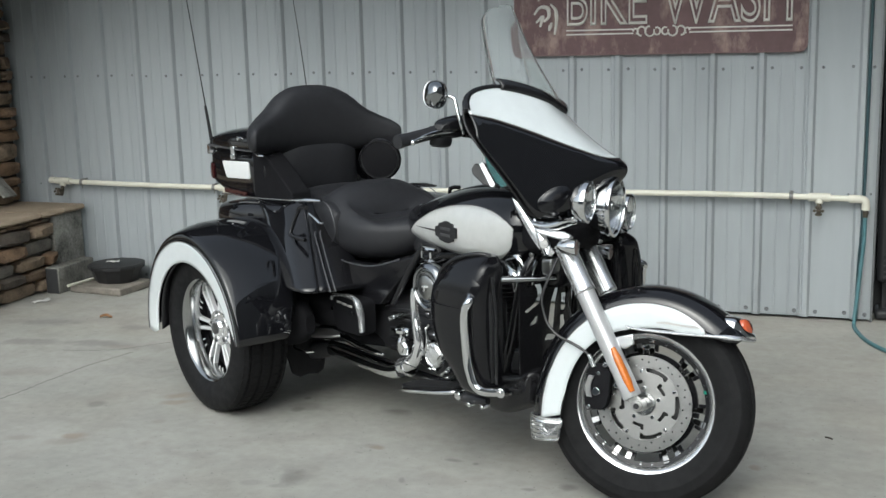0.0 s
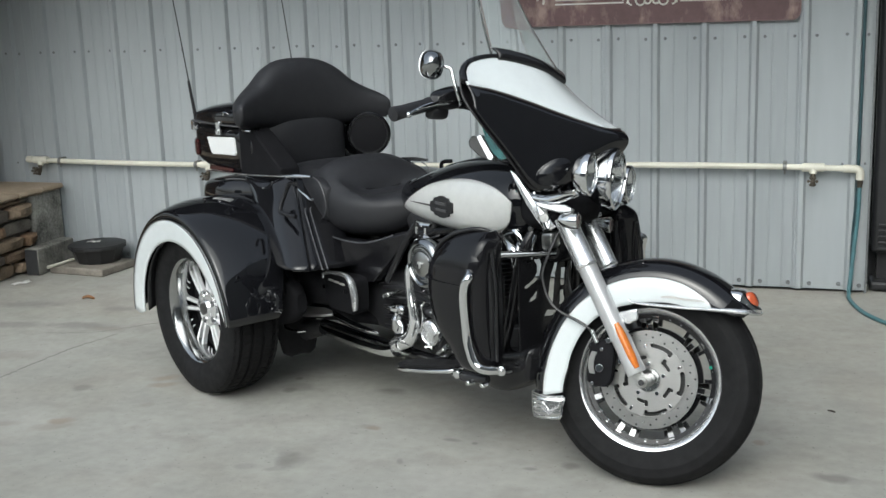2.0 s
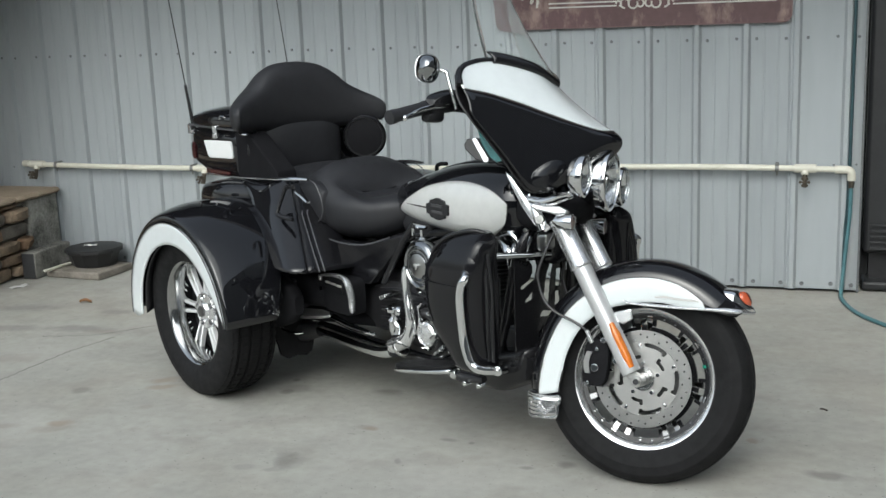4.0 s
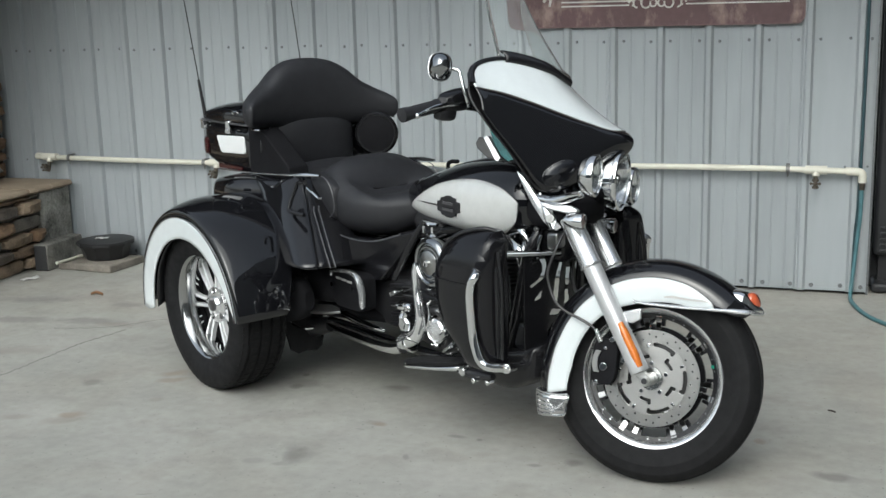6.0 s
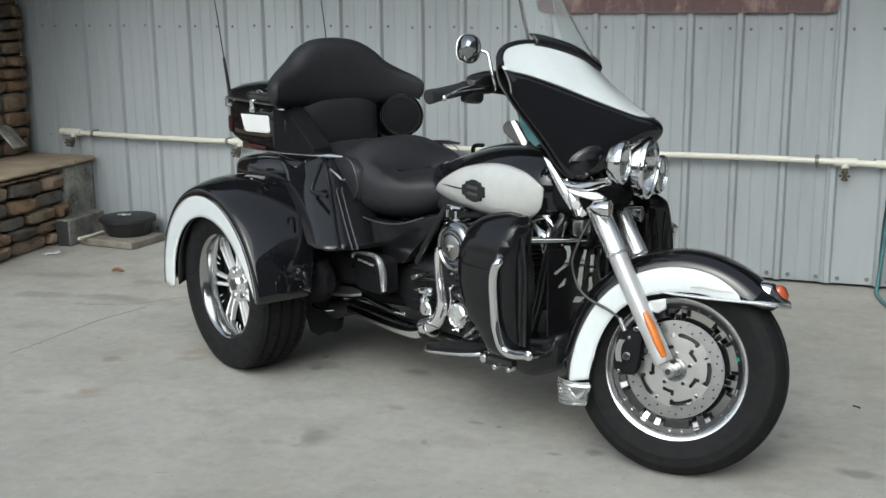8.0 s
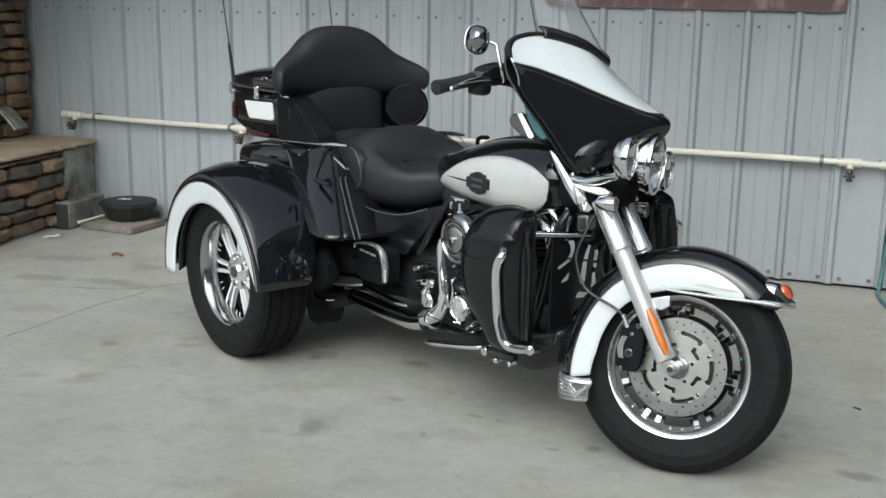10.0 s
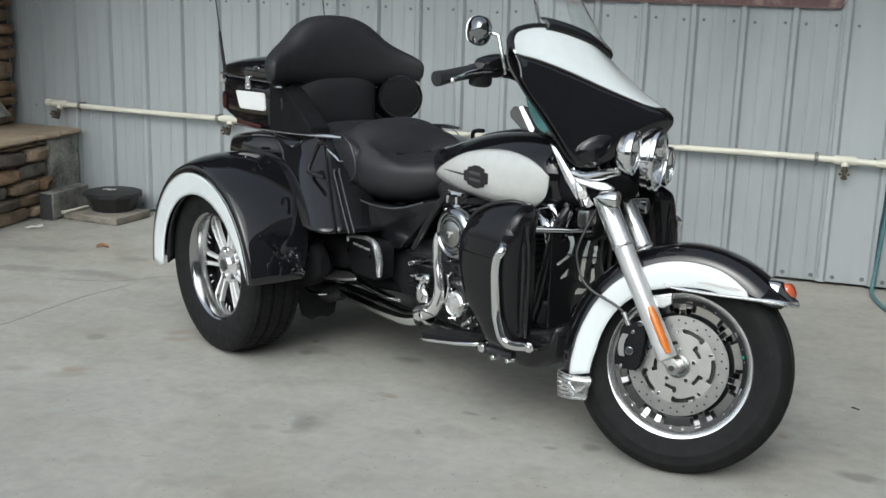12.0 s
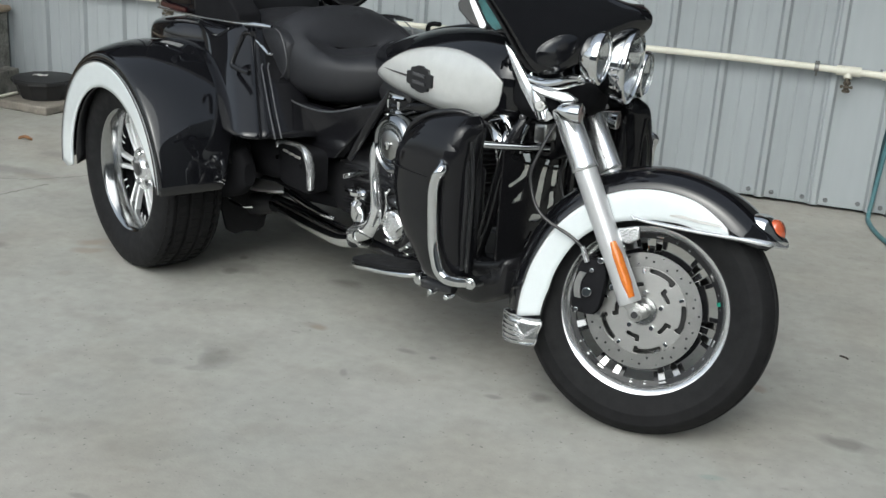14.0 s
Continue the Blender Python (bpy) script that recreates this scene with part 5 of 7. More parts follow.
b = B()
sheet(b, fender, 56, 36)
ff = swung("front_fender", b, BLACK, trike, "gloss black front fender", solid=0.004)
for sg in (-1, 1):
    def ftwo(u, v, off=0.0):
        t = 55 + 142 * u
        lo, hi = r_in(t) + 0.003, float(np.interp(t, [q[0] for q in R_WHITE], [q[1] for q in R_WHITE]))
        if t < 80:
            k = math.sqrt(max(0.0, 1 - ((80 - t) / 25) ** 2))
            mid = r_in(t) + 0.016
            hi = mid + (hi - mid) * k ** 0.75
            lo = lo + (mid - lo) * (1 - k) * 0.6
        r = lo + (hi - lo) * v
        y = 0.1062 - 0.0012 * abs(2 * v - 0.9) ** 2 + off
        return on_wheel(t, r, sg * y)

    b = B()
    sheet(b, ftwo, 60, 6)
    pn = swung("fender_panel", b, WHITE, ff, "white front fender side panel", solid=0.0015)
    b = B()
    tube(b, [ftwo(k / 50, 1.0, 0.001) for k in range(51)], 0.0018, 5, 1)
    swung("pinstripe", b, STRIPE, pn)
    b = B()
    tube(b, [(1.625, sg * 0.1085, 0.540), (1.65, sg * 0.1085, 0.534), (1.773, sg * 0.107, 0.537), (1.883, sg * 0.099, 0.544), (1.951, sg * 0.082, 0.545), (1.970, sg * 0.05, 0.544), (1.984, sg * 0.0, 0.543)], [0.002, 0.005, 0.006, 0.008, 0.009, 0.009], 8, 4, squash=0.7)
    swung("fender_trim", b, COVER, ff, "chrome fender edge trim")
    b = B()
    tube(b, [(1.717, sg * 0.1072, 0.560), (1.745, sg * 0.1072, 0.564), (1.786, sg * 0.1072, 0.562), (1.826, sg * 0.1072, 0.563), (1.845, sg * 0.1072, 0.561)], [0.0025, 0.0055, 0.0045, 0.005, 0.002], 6, 3, squash=0.35)
    swung("script_bar", b, STRIPE_LIGHT, pn, "unreadable grey script shown as a bar")
    # chrome skirt at the fender's rear end
    def skirt(u, v):
        t = 194.2 + 12 * v + 6.3 * (1 - u)
        return on_wheel(t, 0.250 + 0.110 * u + v * (0.036 - 0.022 * u), sg * (0.107 - 0.030 * max(0.0, u - 0.7) / 0.3))

    b = B()
    sheet(b, skirt, 8, 4)
    sk = swung("fender_skirt", b, ALU, ff, "ribbed chrome skirt at the fender end", solid=0.006)
    for k in range(6):
        b = B()
        v = 0.12 + 0.155 * k
        tube(b, [Vector(skirt(u, v)) + Vector((0, sg * 0.004, 0)) for u in (0.50, 0.62, 0.74, 0.88, 1.0)], 0.0026, 6, 2)
        swung("skirt_rib", b, CHROME, sk)
    b = B()
    wing = [skirt(u, v) for u, v in ((0.62, 0.30), (0.40, 0.62), (0.10, 0.28), (0.12, 0.46), (0.40, 0.86), (0.64, 0.55))]
    loft(b, [[Vector(q) + Vector((0, sg * d, 0)) for q in wing] for d in (0.001, 0.006)])
    swung("skirt_wing", b, COVER, sk)
    b = B()
    tube(b, [Vector(skirt(u, v)) + Vector((0, sg * 0.003, 0)) for u, v in ((1.0, 0.02), (0.7, 0.02), (0.3, 0.02), (0.02, 0.02), (0.02, 0.5), (0.03, 0.97), (0.4, 0.98), (0.8, 0.98), (1.0, 0.97))], 0.0030, 6, 3)
    swung("skirt_edge", b, CHROME, sk)
b = B()
sheet(b, lambda u, v: on_wheel(194.2 + 12 * u, 0.359 + 0.014 * u, -0.080 + 0.160 * v), 5, 10)
swung("skirt_band", b, COVER, ff, solid=0.005)
b = B()
hull(b, [(1.919, 0, 0.570, 0.036, 0.020, 0.02), (1.949, 0, 0.574, 0.042, 0.028, 0.012), (1.962, 0, 0.573, 0.038, 0.026, 0.012), (1.971, 0, 0.568, 0.030, 0.020, 0.010), (1.978, 0, 0.563, 0.012, 0.010, 0.006)], n=3)
tipl = swung("fender_lamp", b, AMBER, ff, "amber fender-tip lamp")
b = B()
hull(b, [(1.855, 0, 0.583, 0.05, 0.018, 0.02), (1.905, 0, 0.576, 0.064, 0.030, 0.035), (1.932, 0, 0.570, 0.062, 0.036, 0.036), (1.945, 0, 0.566, 0.056, 0.030, 0.032), (1.963, 0, 0.556, 0.050, 0.018, 0.018), (1.980, 0, 0.551, 0.034, 0.010, 0.010), (1.988, 0, 0.549, 0.010, 0.004, 0.004)], n=3)
swung("lamp_visor", b, CHROME, tipl, "chrome lamp visor")

# fork legs
for sg in (-1, 1):
    y = sg * 0.122
    def on_leg(s):
        """A place on the leg, s metres up from its foot."""
        return (1.689 - s * math.sin(RAKE), y, 0.311 + s * math.cos(RAKE))
    b = B()
    lathe(b, [(0.0, 0.026), (0.0275, 0.026), (0.0288, 0.030), (0.0285, 0.06), (0.028, 0.10), (0.0285, 0.30), (0.0285, 0.372), (0.0, 0.374)], on_leg(0), STEM, 28)
    leg = swung("fork_leg", b, FORK, trike, "silver painted fork leg")
    b = B()
    lathe(b, [(0.0, 0.366), (0.0305, 0.366), (0.033, 0.370), (0.033, 0.376), (0.0315, 0.380), (0.0315, 0.53), (0.0, 0.535)], on_leg(0), STEM, 28)
    swung("fork_cover", b, COVER, leg, "bright silver upper fork cover")
    b = B()
    tube(b, [Vector(on_leg(0.040 + 0.0235 * k)) + Vector((0.012, sg * 0.0255, 0.007)) for k in range(7)], [0.008, 0.0128, 0.0128, 0.0128, 0.008], 12, 2, squash=0.8)
    swung("reflector", b, ORANGE, leg, "long orange fork reflector")
    b = B()
    cyl(b, (WC.x, sg * 0.09, WC.z), (WC.x, sg * 0.140, WC.z), 0.0185, 0.0175, 20)
    box(b, (WC.x - 0.012, sg * 0.118, WC.z + 0.012), (0.040, 0.028, 0.026), Matrix.Rotation(RAKE, 3, "Y"))
    cyl(b, (WC.x, sg * 0.140, WC.z), (WC.x, sg * 0.148, WC.z), 0.0145, 0.0135, 6)
    nut = swung("axle_nut", b, CARRIER, leg, bevel=0.002)
    # Dark cap on the nut stands for the shade inside its bore.
    b = B()
    cyl(b, (WC.x, sg * 0.1495, WC.z), (WC.x, sg * 0.152, WC.z), 0.0085, n=14)
    swung("axle_bore_cap", b, DARKSTEEL, nut)
    # calliper behind the leg
    b = B()
    hull(b, [(sg * 0.075, 1.564, 0.350, 0.03, 0.05, 0.05), (sg * 0.085, 1.564, 0.350, 0.038, 0.064, 0.072), (sg * 0.117, 1.564, 0.350, 0.038, 0.064, 0.072), (sg * 0.122, 1.564, 0.350, 0.034, 0.059, 0.067)], axis="Y", n=3.5)
    cal = swung("brake_caliper", b, MATTE, trike, "black brake caliper")
    b = B()
    loft(b, [[(1.537 + 0.012 * k * k + wd * 0.008, sg * y0, 0.346 + 0.040 * k) for k, wd in ((-0.8, -1), (-0.4, -1), (0.0, -1), (0.4, -1), (0.8, -1), (0.8, 1), (0.4, 1), (0.0, 1), (-0.4, 1), (-0.8, 1))] for y0 in (0.118, 0.127)])
    swung("caliper_slot", b, STEEL, cal)
    for dx, dz in ((-0.002, -0.005), (0.016, 0.078), (0.058, 0.022), (-0.001, 0.050), (-0.019, -0.052)):
        b = B()
        p = Vector((1.567 + dx, sg * 0.119, 0.338 + dz))
        cyl(b, p, p + Vector((0, sg * 0.014, 0)), 0.012 if dx == -0.002 else 0.008 if dx > 0.0 else 0.0055, n=14)
        swung("caliper_bolt", b, CHROME, cal, bevel=0.0015)
    b = B()
    tube(b, [(1.545, sg * 0.125, 0.412), (1.528, sg * 0.128, 0.438), (1.492, sg * 0.128, 0.458), (1.440, sg * 0.128, 0.476), (1.410, sg * 0.128, 0.492), (1.388, sg * 0.128, 0.515), (1.369, sg * 0.128, 0.554), (1.361, sg * 0.128, 0.592), (1.372, sg * 0.12, 0.650), (1.392, sg * 0.10, 0.725)], 0.0045, 8, 5)
    swung("brake_hose", b, PLASTIC, cal, "thin black brake hose")
    b = B()
    cyl(b, (1.549, sg * 0.125, 0.405), (1.530, sg * 0.129, 0.440), 0.008, 0.006, 10)
    swung("hose_union", b, CHROME, cal)
    b = B()
    plate_y(b, [(1.602, 0.502), (1.655, 0.519), (1.660, 0.488), (1.636, 0.470), (1.611, 0.473)], sg * 0.105, sg * 0.118)
    swung("fender_bracket", b, COVER, leg, bevel=0.004)

# ---- nacelle, lamps, fairing ----
b = B()
hull(b, [(1.263, 0, 0.796, 0.10, 0.05, 0.06), (1.302, 0, 0.786, 0.125, 0.06, 0.07), (1.382, 0, 0.781, 0.13, 0.05, 0.05), (1.443, 0, 0.796, 0.11, 0.035, 0.035), (1.463, 0, 0.796, 0.06, 0.02, 0.02)], n=3.5)
nac = swung("fork_bracket", b, MATTE, trike, "dark fork bracket under the fairing")
for sg in (-1, 1):
    b = B()
    tube(b, [(1.297, sg * 0.13, 0.812), (1.356, sg * 0.145, 0.806), (1.400, sg * 0.165, 0.815), (1.432, sg * 0.185, 0.826), (1.462, sg * 0.210, 0.831)], [0.012, 0.015, 0.016, 0.016, 0.012], 12, 4)
    lb = swung("lamp_bar", b, CHROME, nac, "chrome lamp bar")
    b = B()
    loft(b, [[(x, sg * y0, z) for x, z in ((1.330, 0.800), (1.375, 0.795), (1.420, 0.797), (1.446, 0.786), (1.440, 0.776), (1.405, 0.772), (1.350, 0.779), (1.330, 0.786))] for y0 in (0.135, 0.168)])
    swung("lamp_bar_plate", b, COVER, lb, bevel=0.004)
    b = B()
    poly = [(1.227, 0.889), (1.248, 0.876), (1.266, 0.859), (1.309, 0.814), (1.330, 0.777), (1.391, 0.730), (1.376, 0.717), (1.337, 0.735), (1.294, 0.785), (1.256, 0.840)]
    mx, mz = 1.31, 0.80
    loft(b, [[(mx + (x - mx) * k, sg * y0, mz + (z - mz) * k) for x, z in poly] for y0, k in ((0.126, 0.96), (0.139, 1.0), (0.143, 0.94), (0.145, 0.6))])
    swung("fork_shield", b, COVER, nac, "chrome fork side shield")
    b = B()
    tube(b, [(1.314, sg * 0.128, 0.826), (1.330, sg * 0.132, 0.795), (1.350, sg * 0.134, 0.760), (1.368, sg * 0.132, 0.724)], [0.013, 0.016, 0.021, 0.020], 16, 4, squash=0.8)
    swung("signal_bracket", b, CHROME, nac)
    b = B()
    cyl(b, (1.355, sg * 0.14, 0.752), (1.357, sg * 0.156, 0.752), 0.0165, 0.014, 20)
    cyl(b, (1.357, sg * 0.156, 0.752), (1.358, sg * 0.160, 0.752), 0.008, 0.007, 6)
    swung("shield_bolt", b, STEEL, nac, bevel=0.002)
    b = B()
    lathe(b, [(0.0, -0.046), (0.012, -0.044), (0.020, -0.032), (0.0245, -0.008), (0.026, 0.012), (0.0235, 0.014)], (1.458, sg * 0.185, 0.752), (1, 0, 0.03), 24)
    ts = swung("turn_signal", b, CHROME, trike, "chrome bullet turn signal")
    b = B()
    lathe(b, [(0.0238, 0.012), (0.020, 0.017), (0.0, 0.020)], (1.458, sg * 0.185, 0.752), (1, 0, 0.03), 24)
    swung("signal_lens", b, mat("smoked_lens", (0.126, 0.1, 0.095), 0.15, coat=1.0), ts, "smoked lens")
    b = B()
    cyl(b, (1.403, sg * 0.13, 0.762), (1.423, sg * 0.18, 0.756), 0.013, 0.012, 12)
    swung("signal_stalk", b, CHROME, ts)


def lamp(name, c, r, depth, parent, label):
    b = B()
    lathe(b, [(0.0, -depth), (r * 0.45, -depth * 0.97), (r * 0.78, -depth * 0.72), (r * 0.96, -depth * 0.3), (r * 0.97, -0.012), (r * 1.03, -0.010), (r * 1.06, -0.002), (r * 1.03, 0.006), (r * 0.93, 0.008), (r * 0.91, 0.002)], c, (1, 0, 0), 44)
    o = swung(name, b, CHROME, parent, label)
    b = B()
    lathe(b, [(r * 0.9, -0.002), (r * 0.82, -depth * 0.20), (r * 0.6, -depth * 0.42), (r * 0.3, -depth * 0.55), (0.0, -depth * 0.60)], c, (1, 0, 0), 40)
    swung("reflector_bowl", b, POLISHED, o)
    b = B()
    box(b, (c[0] - 0.012, c[1], c[2]), (0.010, r * 1.7, r * 0.09))
    swung("bulb_bar", b, DARKGREY, o, bevel=0.002)
    b = B()
    lathe(b, [(0.0, -0.004), (r * 0.17, -0.006), (r * 0.2, -0.014), (r * 0.14, -depth * 0.4)], c, (1, 0, 0), 20)
    swung("bulb_shield", b, CHROME, o)
    b = B()
    lathe(b, [(r * 0.92, 0.002), (r * 0.7, 0.010), (r * 0.35, 0.015), (0.0, 0.016), (0.0, 0.013), (r * 0.35, 0.012), (r * 0.7, 0.007), (r * 0.92, -0.001)], c, (1, 0, 0), 40)
    swung("lamp_lens", b, LENS, o, "clear glass lens")
    return o


lamp("headlamp", (1.520, 0, 0.893), 0.092, 0.105, trike, "large round chrome headlamp")
for sg in (-1, 1):
    s = lamp("spot_lamp", (1.503, sg * 0.230, 0.888), 0.060, 0.048, trike, "round chrome auxiliary lamp")

EDGE = [(0.0, 1.312, 1.178), (0.10, 1.270, 1.203), (0.20, 1.180, 1.213), (0.28, 1.132, 1.187), (0.335, 1.130, 1.153), (0.365, 1.150, 1.114)]
RIDGE = [(0.0, 1.512, 1.042), (0.06, 1.484, 1.035), (0.12, 1.424, 1.047), (0.18, 1.352, 1.066), (0.24, 1.280, 1.086), (0.30, 1.208, 1.101), (0.34, 1.172, 1.103), (0.368, 1.157, 1.104)]
LOWER = [(0.0, 1.512, 0.958), (0.05, 1.487, 0.948), (0.10, 1.450, 0.905), (0.14, 1.420, 0.866), (0.18, 1.392, 0.838), (0.22, 1.358, 0.828), (0.25, 1.330, 0.852), (0.28, 1.300, 0.896), (0.31, 1.262, 0.945), (0.34, 1.216, 0.998), (0.368, 1.186, 1.040)]
MIDDLE = [(0.0, 1.544, 1.008), (0.05, 1.522, 1.006), (0.10, 1.476, 0.982), (0.14, 1.440, 0.958), (0.18, 1.400, 0.948), (0.24, 1.328, 0.960), (0.28, 1.280, 0.992), (0.31, 1.245, 1.018), (0.34, 1.203, 1.052), (0.368, 1.176, 1.074)]
ES, RS, LS, MS = spline(EDGE, 6), spline(RIDGE, 6), spline(LOWER, 6), spline(MIDDLE, 6)


def on_curve(rows, y):
    y = abs(y)
    return Vector((float(np.interp(y, [q[0] for q in rows], [q[1] for q in rows])), 0, float(np.interp(y, [q[0] for q in rows], [q[2] for q in rows]))))


def cowl(top, bottom, y, v, bulge):
    a, c = on_curve(top, y), on_curve(bottom, y)
    p = a.lerp(c, v)
    d = c - a
    nrm = Vector((-d.z, 0, d.x))
    if nrm.length > 1e-6:
        p += nrm.normalized() * bulge * d.length * 4 * v * (1 - v)
    return Vector((p.x, y, p.z))


b = B()
sheet(b, lambda u, v: cowl(ES, RS, 0.365 * (2 * u - 1), v, 0.085 * min(abs(2 * u - 1) / 0.7, 1.0) ** 1.3 - 0.030), 60, 12)
fair = swung("fairing", b, WHITE, trike, "white upper batwing fairing", solid=0.005)
b = B()


def lower_cowl(u, v):
    y = 0.368 * (2 * u - 1)
    a, c, m = on_curve(RS, y), on_curve(LS, y), on_curve(MS, y)
    m = 2 * m - (a + c) / 2
    p = a * (1 - v) ** 2 + m * 2 * v * (1 - v) + c * v * v
    return Vector((p.x, y, p.z))


sheet(b, lower_cowl, 72, 14)
swung("fairing_lower", b, BLACK, fair, "gloss black lower fairing", solid=0.005)
b = B()
tube(b, [cowl(ES, RS, 0.365 * (2 * k / 60 - 1), 1.0, 0) + Vector((0.003, 0, 0.001)) for k in range(61)], 0.0032, 6, 1)
swung("pinstripe", b, STRIPE, fair)
b = B()
tube(b, [on_curve(ES, y) + Vector((-0.004, y, 0.0)) for y in [0.365 * (k / 20 - 1) for k in range(41)]] + [Vector((1.153, 0.367, 1.108))], 0.0105, 8, 1)
swung("fairing_rim", b, SATIN, fair, "black fairing edge")
b = B()
sheet(b, lambda u, v: on_curve(ES, 0.36 * (2 * u - 1)).lerp(on_curve(LS, 0.36 * (2 * u - 1)), v) + Vector((-0.014 - 0.015 * math.sin(math.pi * v), 0.36 * (2 * u - 1), 0)), 40, 10)
inner = swung("inner_fairing", b, PLASTIC, fair, "black inner fairing with instruments", solid=0.006)
for y, z in ((-0.07, 1.12), (0.07, 1.12), (-0.19, 1.10), (0.19, 1.10)):
    b = B()
    lathe(b, [(0.04, -0.02), (0.045, 0.0), (0.045, 0.014), (0.038, 0.016), (0.036, 0.008), (0.0, 0.008)], (1.20 - abs(y) * 0.2, y, z + 0.02), (-1, 0, 0.2), 24)
    swung("gauge", b, SATIN, inner)
b = B()
sheet(b, lambda u, v: on_curve(ES, 0.215 * (2 * u - 1)) + Vector((0.012 - 0.02 * v + 0.012 * math.sin(math.pi * v), 0.215 * (2 * u - 1), -0.008 + 0.034 * v)), 36, 5)
swung("windshield_trim", b, SATIN, fair, "black trim strip with vents under the windshield", solid=0.006)


def screen(u, v):
    w = 0.212 * (1 - 0.24 * v) * (math.sqrt(max(0.0, 1 - max(0.0, (v - 0.72) / 0.30) ** 2.2)) * 0.92 + 0.08)
    y = w * (2 * u - 1)
    base = on_curve(ES, y * (0.205 / max(w, 0.05)) if v < 0.05 else y * 1.1)
    xc = 1.316 - 0.215 * v - 0.012 * math.sin(math.pi * v)
    drop = (1.322 - on_curve(ES, min(abs(y) * 1.02, 0.3)).x) * (1 - 0.55 * v)
    z = (1.190 + 0.014) + 0.305 * v - 0.02 * abs(2 * u - 1) ** 2 * v
    return (xc - drop, y, z)


b = B()
sheet(b, screen, 32, 24)
ws = swung("windshield", b, SCREEN, trike, "clear curved windshield", solid=0.004)
ws.visible_shadow = False

for sg in (-1, 1):
    b = B()
    loft(b, [[(x, sg * (y0 + 0.25 * (x - 1.22)), z) for x, z in ((1.172, 1.000), (1.205, 0.992), (1.240, 0.955), (1.270, 0.915), (1.250, 0.905), (1.222, 0.922), (1.190, 0.962))] for y0 in (0.268, 0.272)])
    swung("wind_deflector", b, TINT, fair, "teal-tinted clear wind deflector")
    b = B()
    loft(b, [[(x, sg * y, z) for x, z in ((1.132, 0.974), (1.146, 0.982), (1.196, 0.918), (1.190, 0.906), (1.178, 0.908))] for y in (0.150, 0.198, 0.201)])
    rc = swung("riser_cover", b, COVER, trike, "bright chrome riser cover", bevel=0.002)
    b = B()
    loft(b, [[(x, sg * y, z) for x, z in ((1.106, 0.958), (1.116, 0.976), (1.132, 0.976), (1.179, 0.908), (1.150, 0.914), (1.112, 0.942))] for y in (0.150, 0.192, 0.196)])
    swung("riser_block", b, DARKGREY, rc, bevel=0.004)


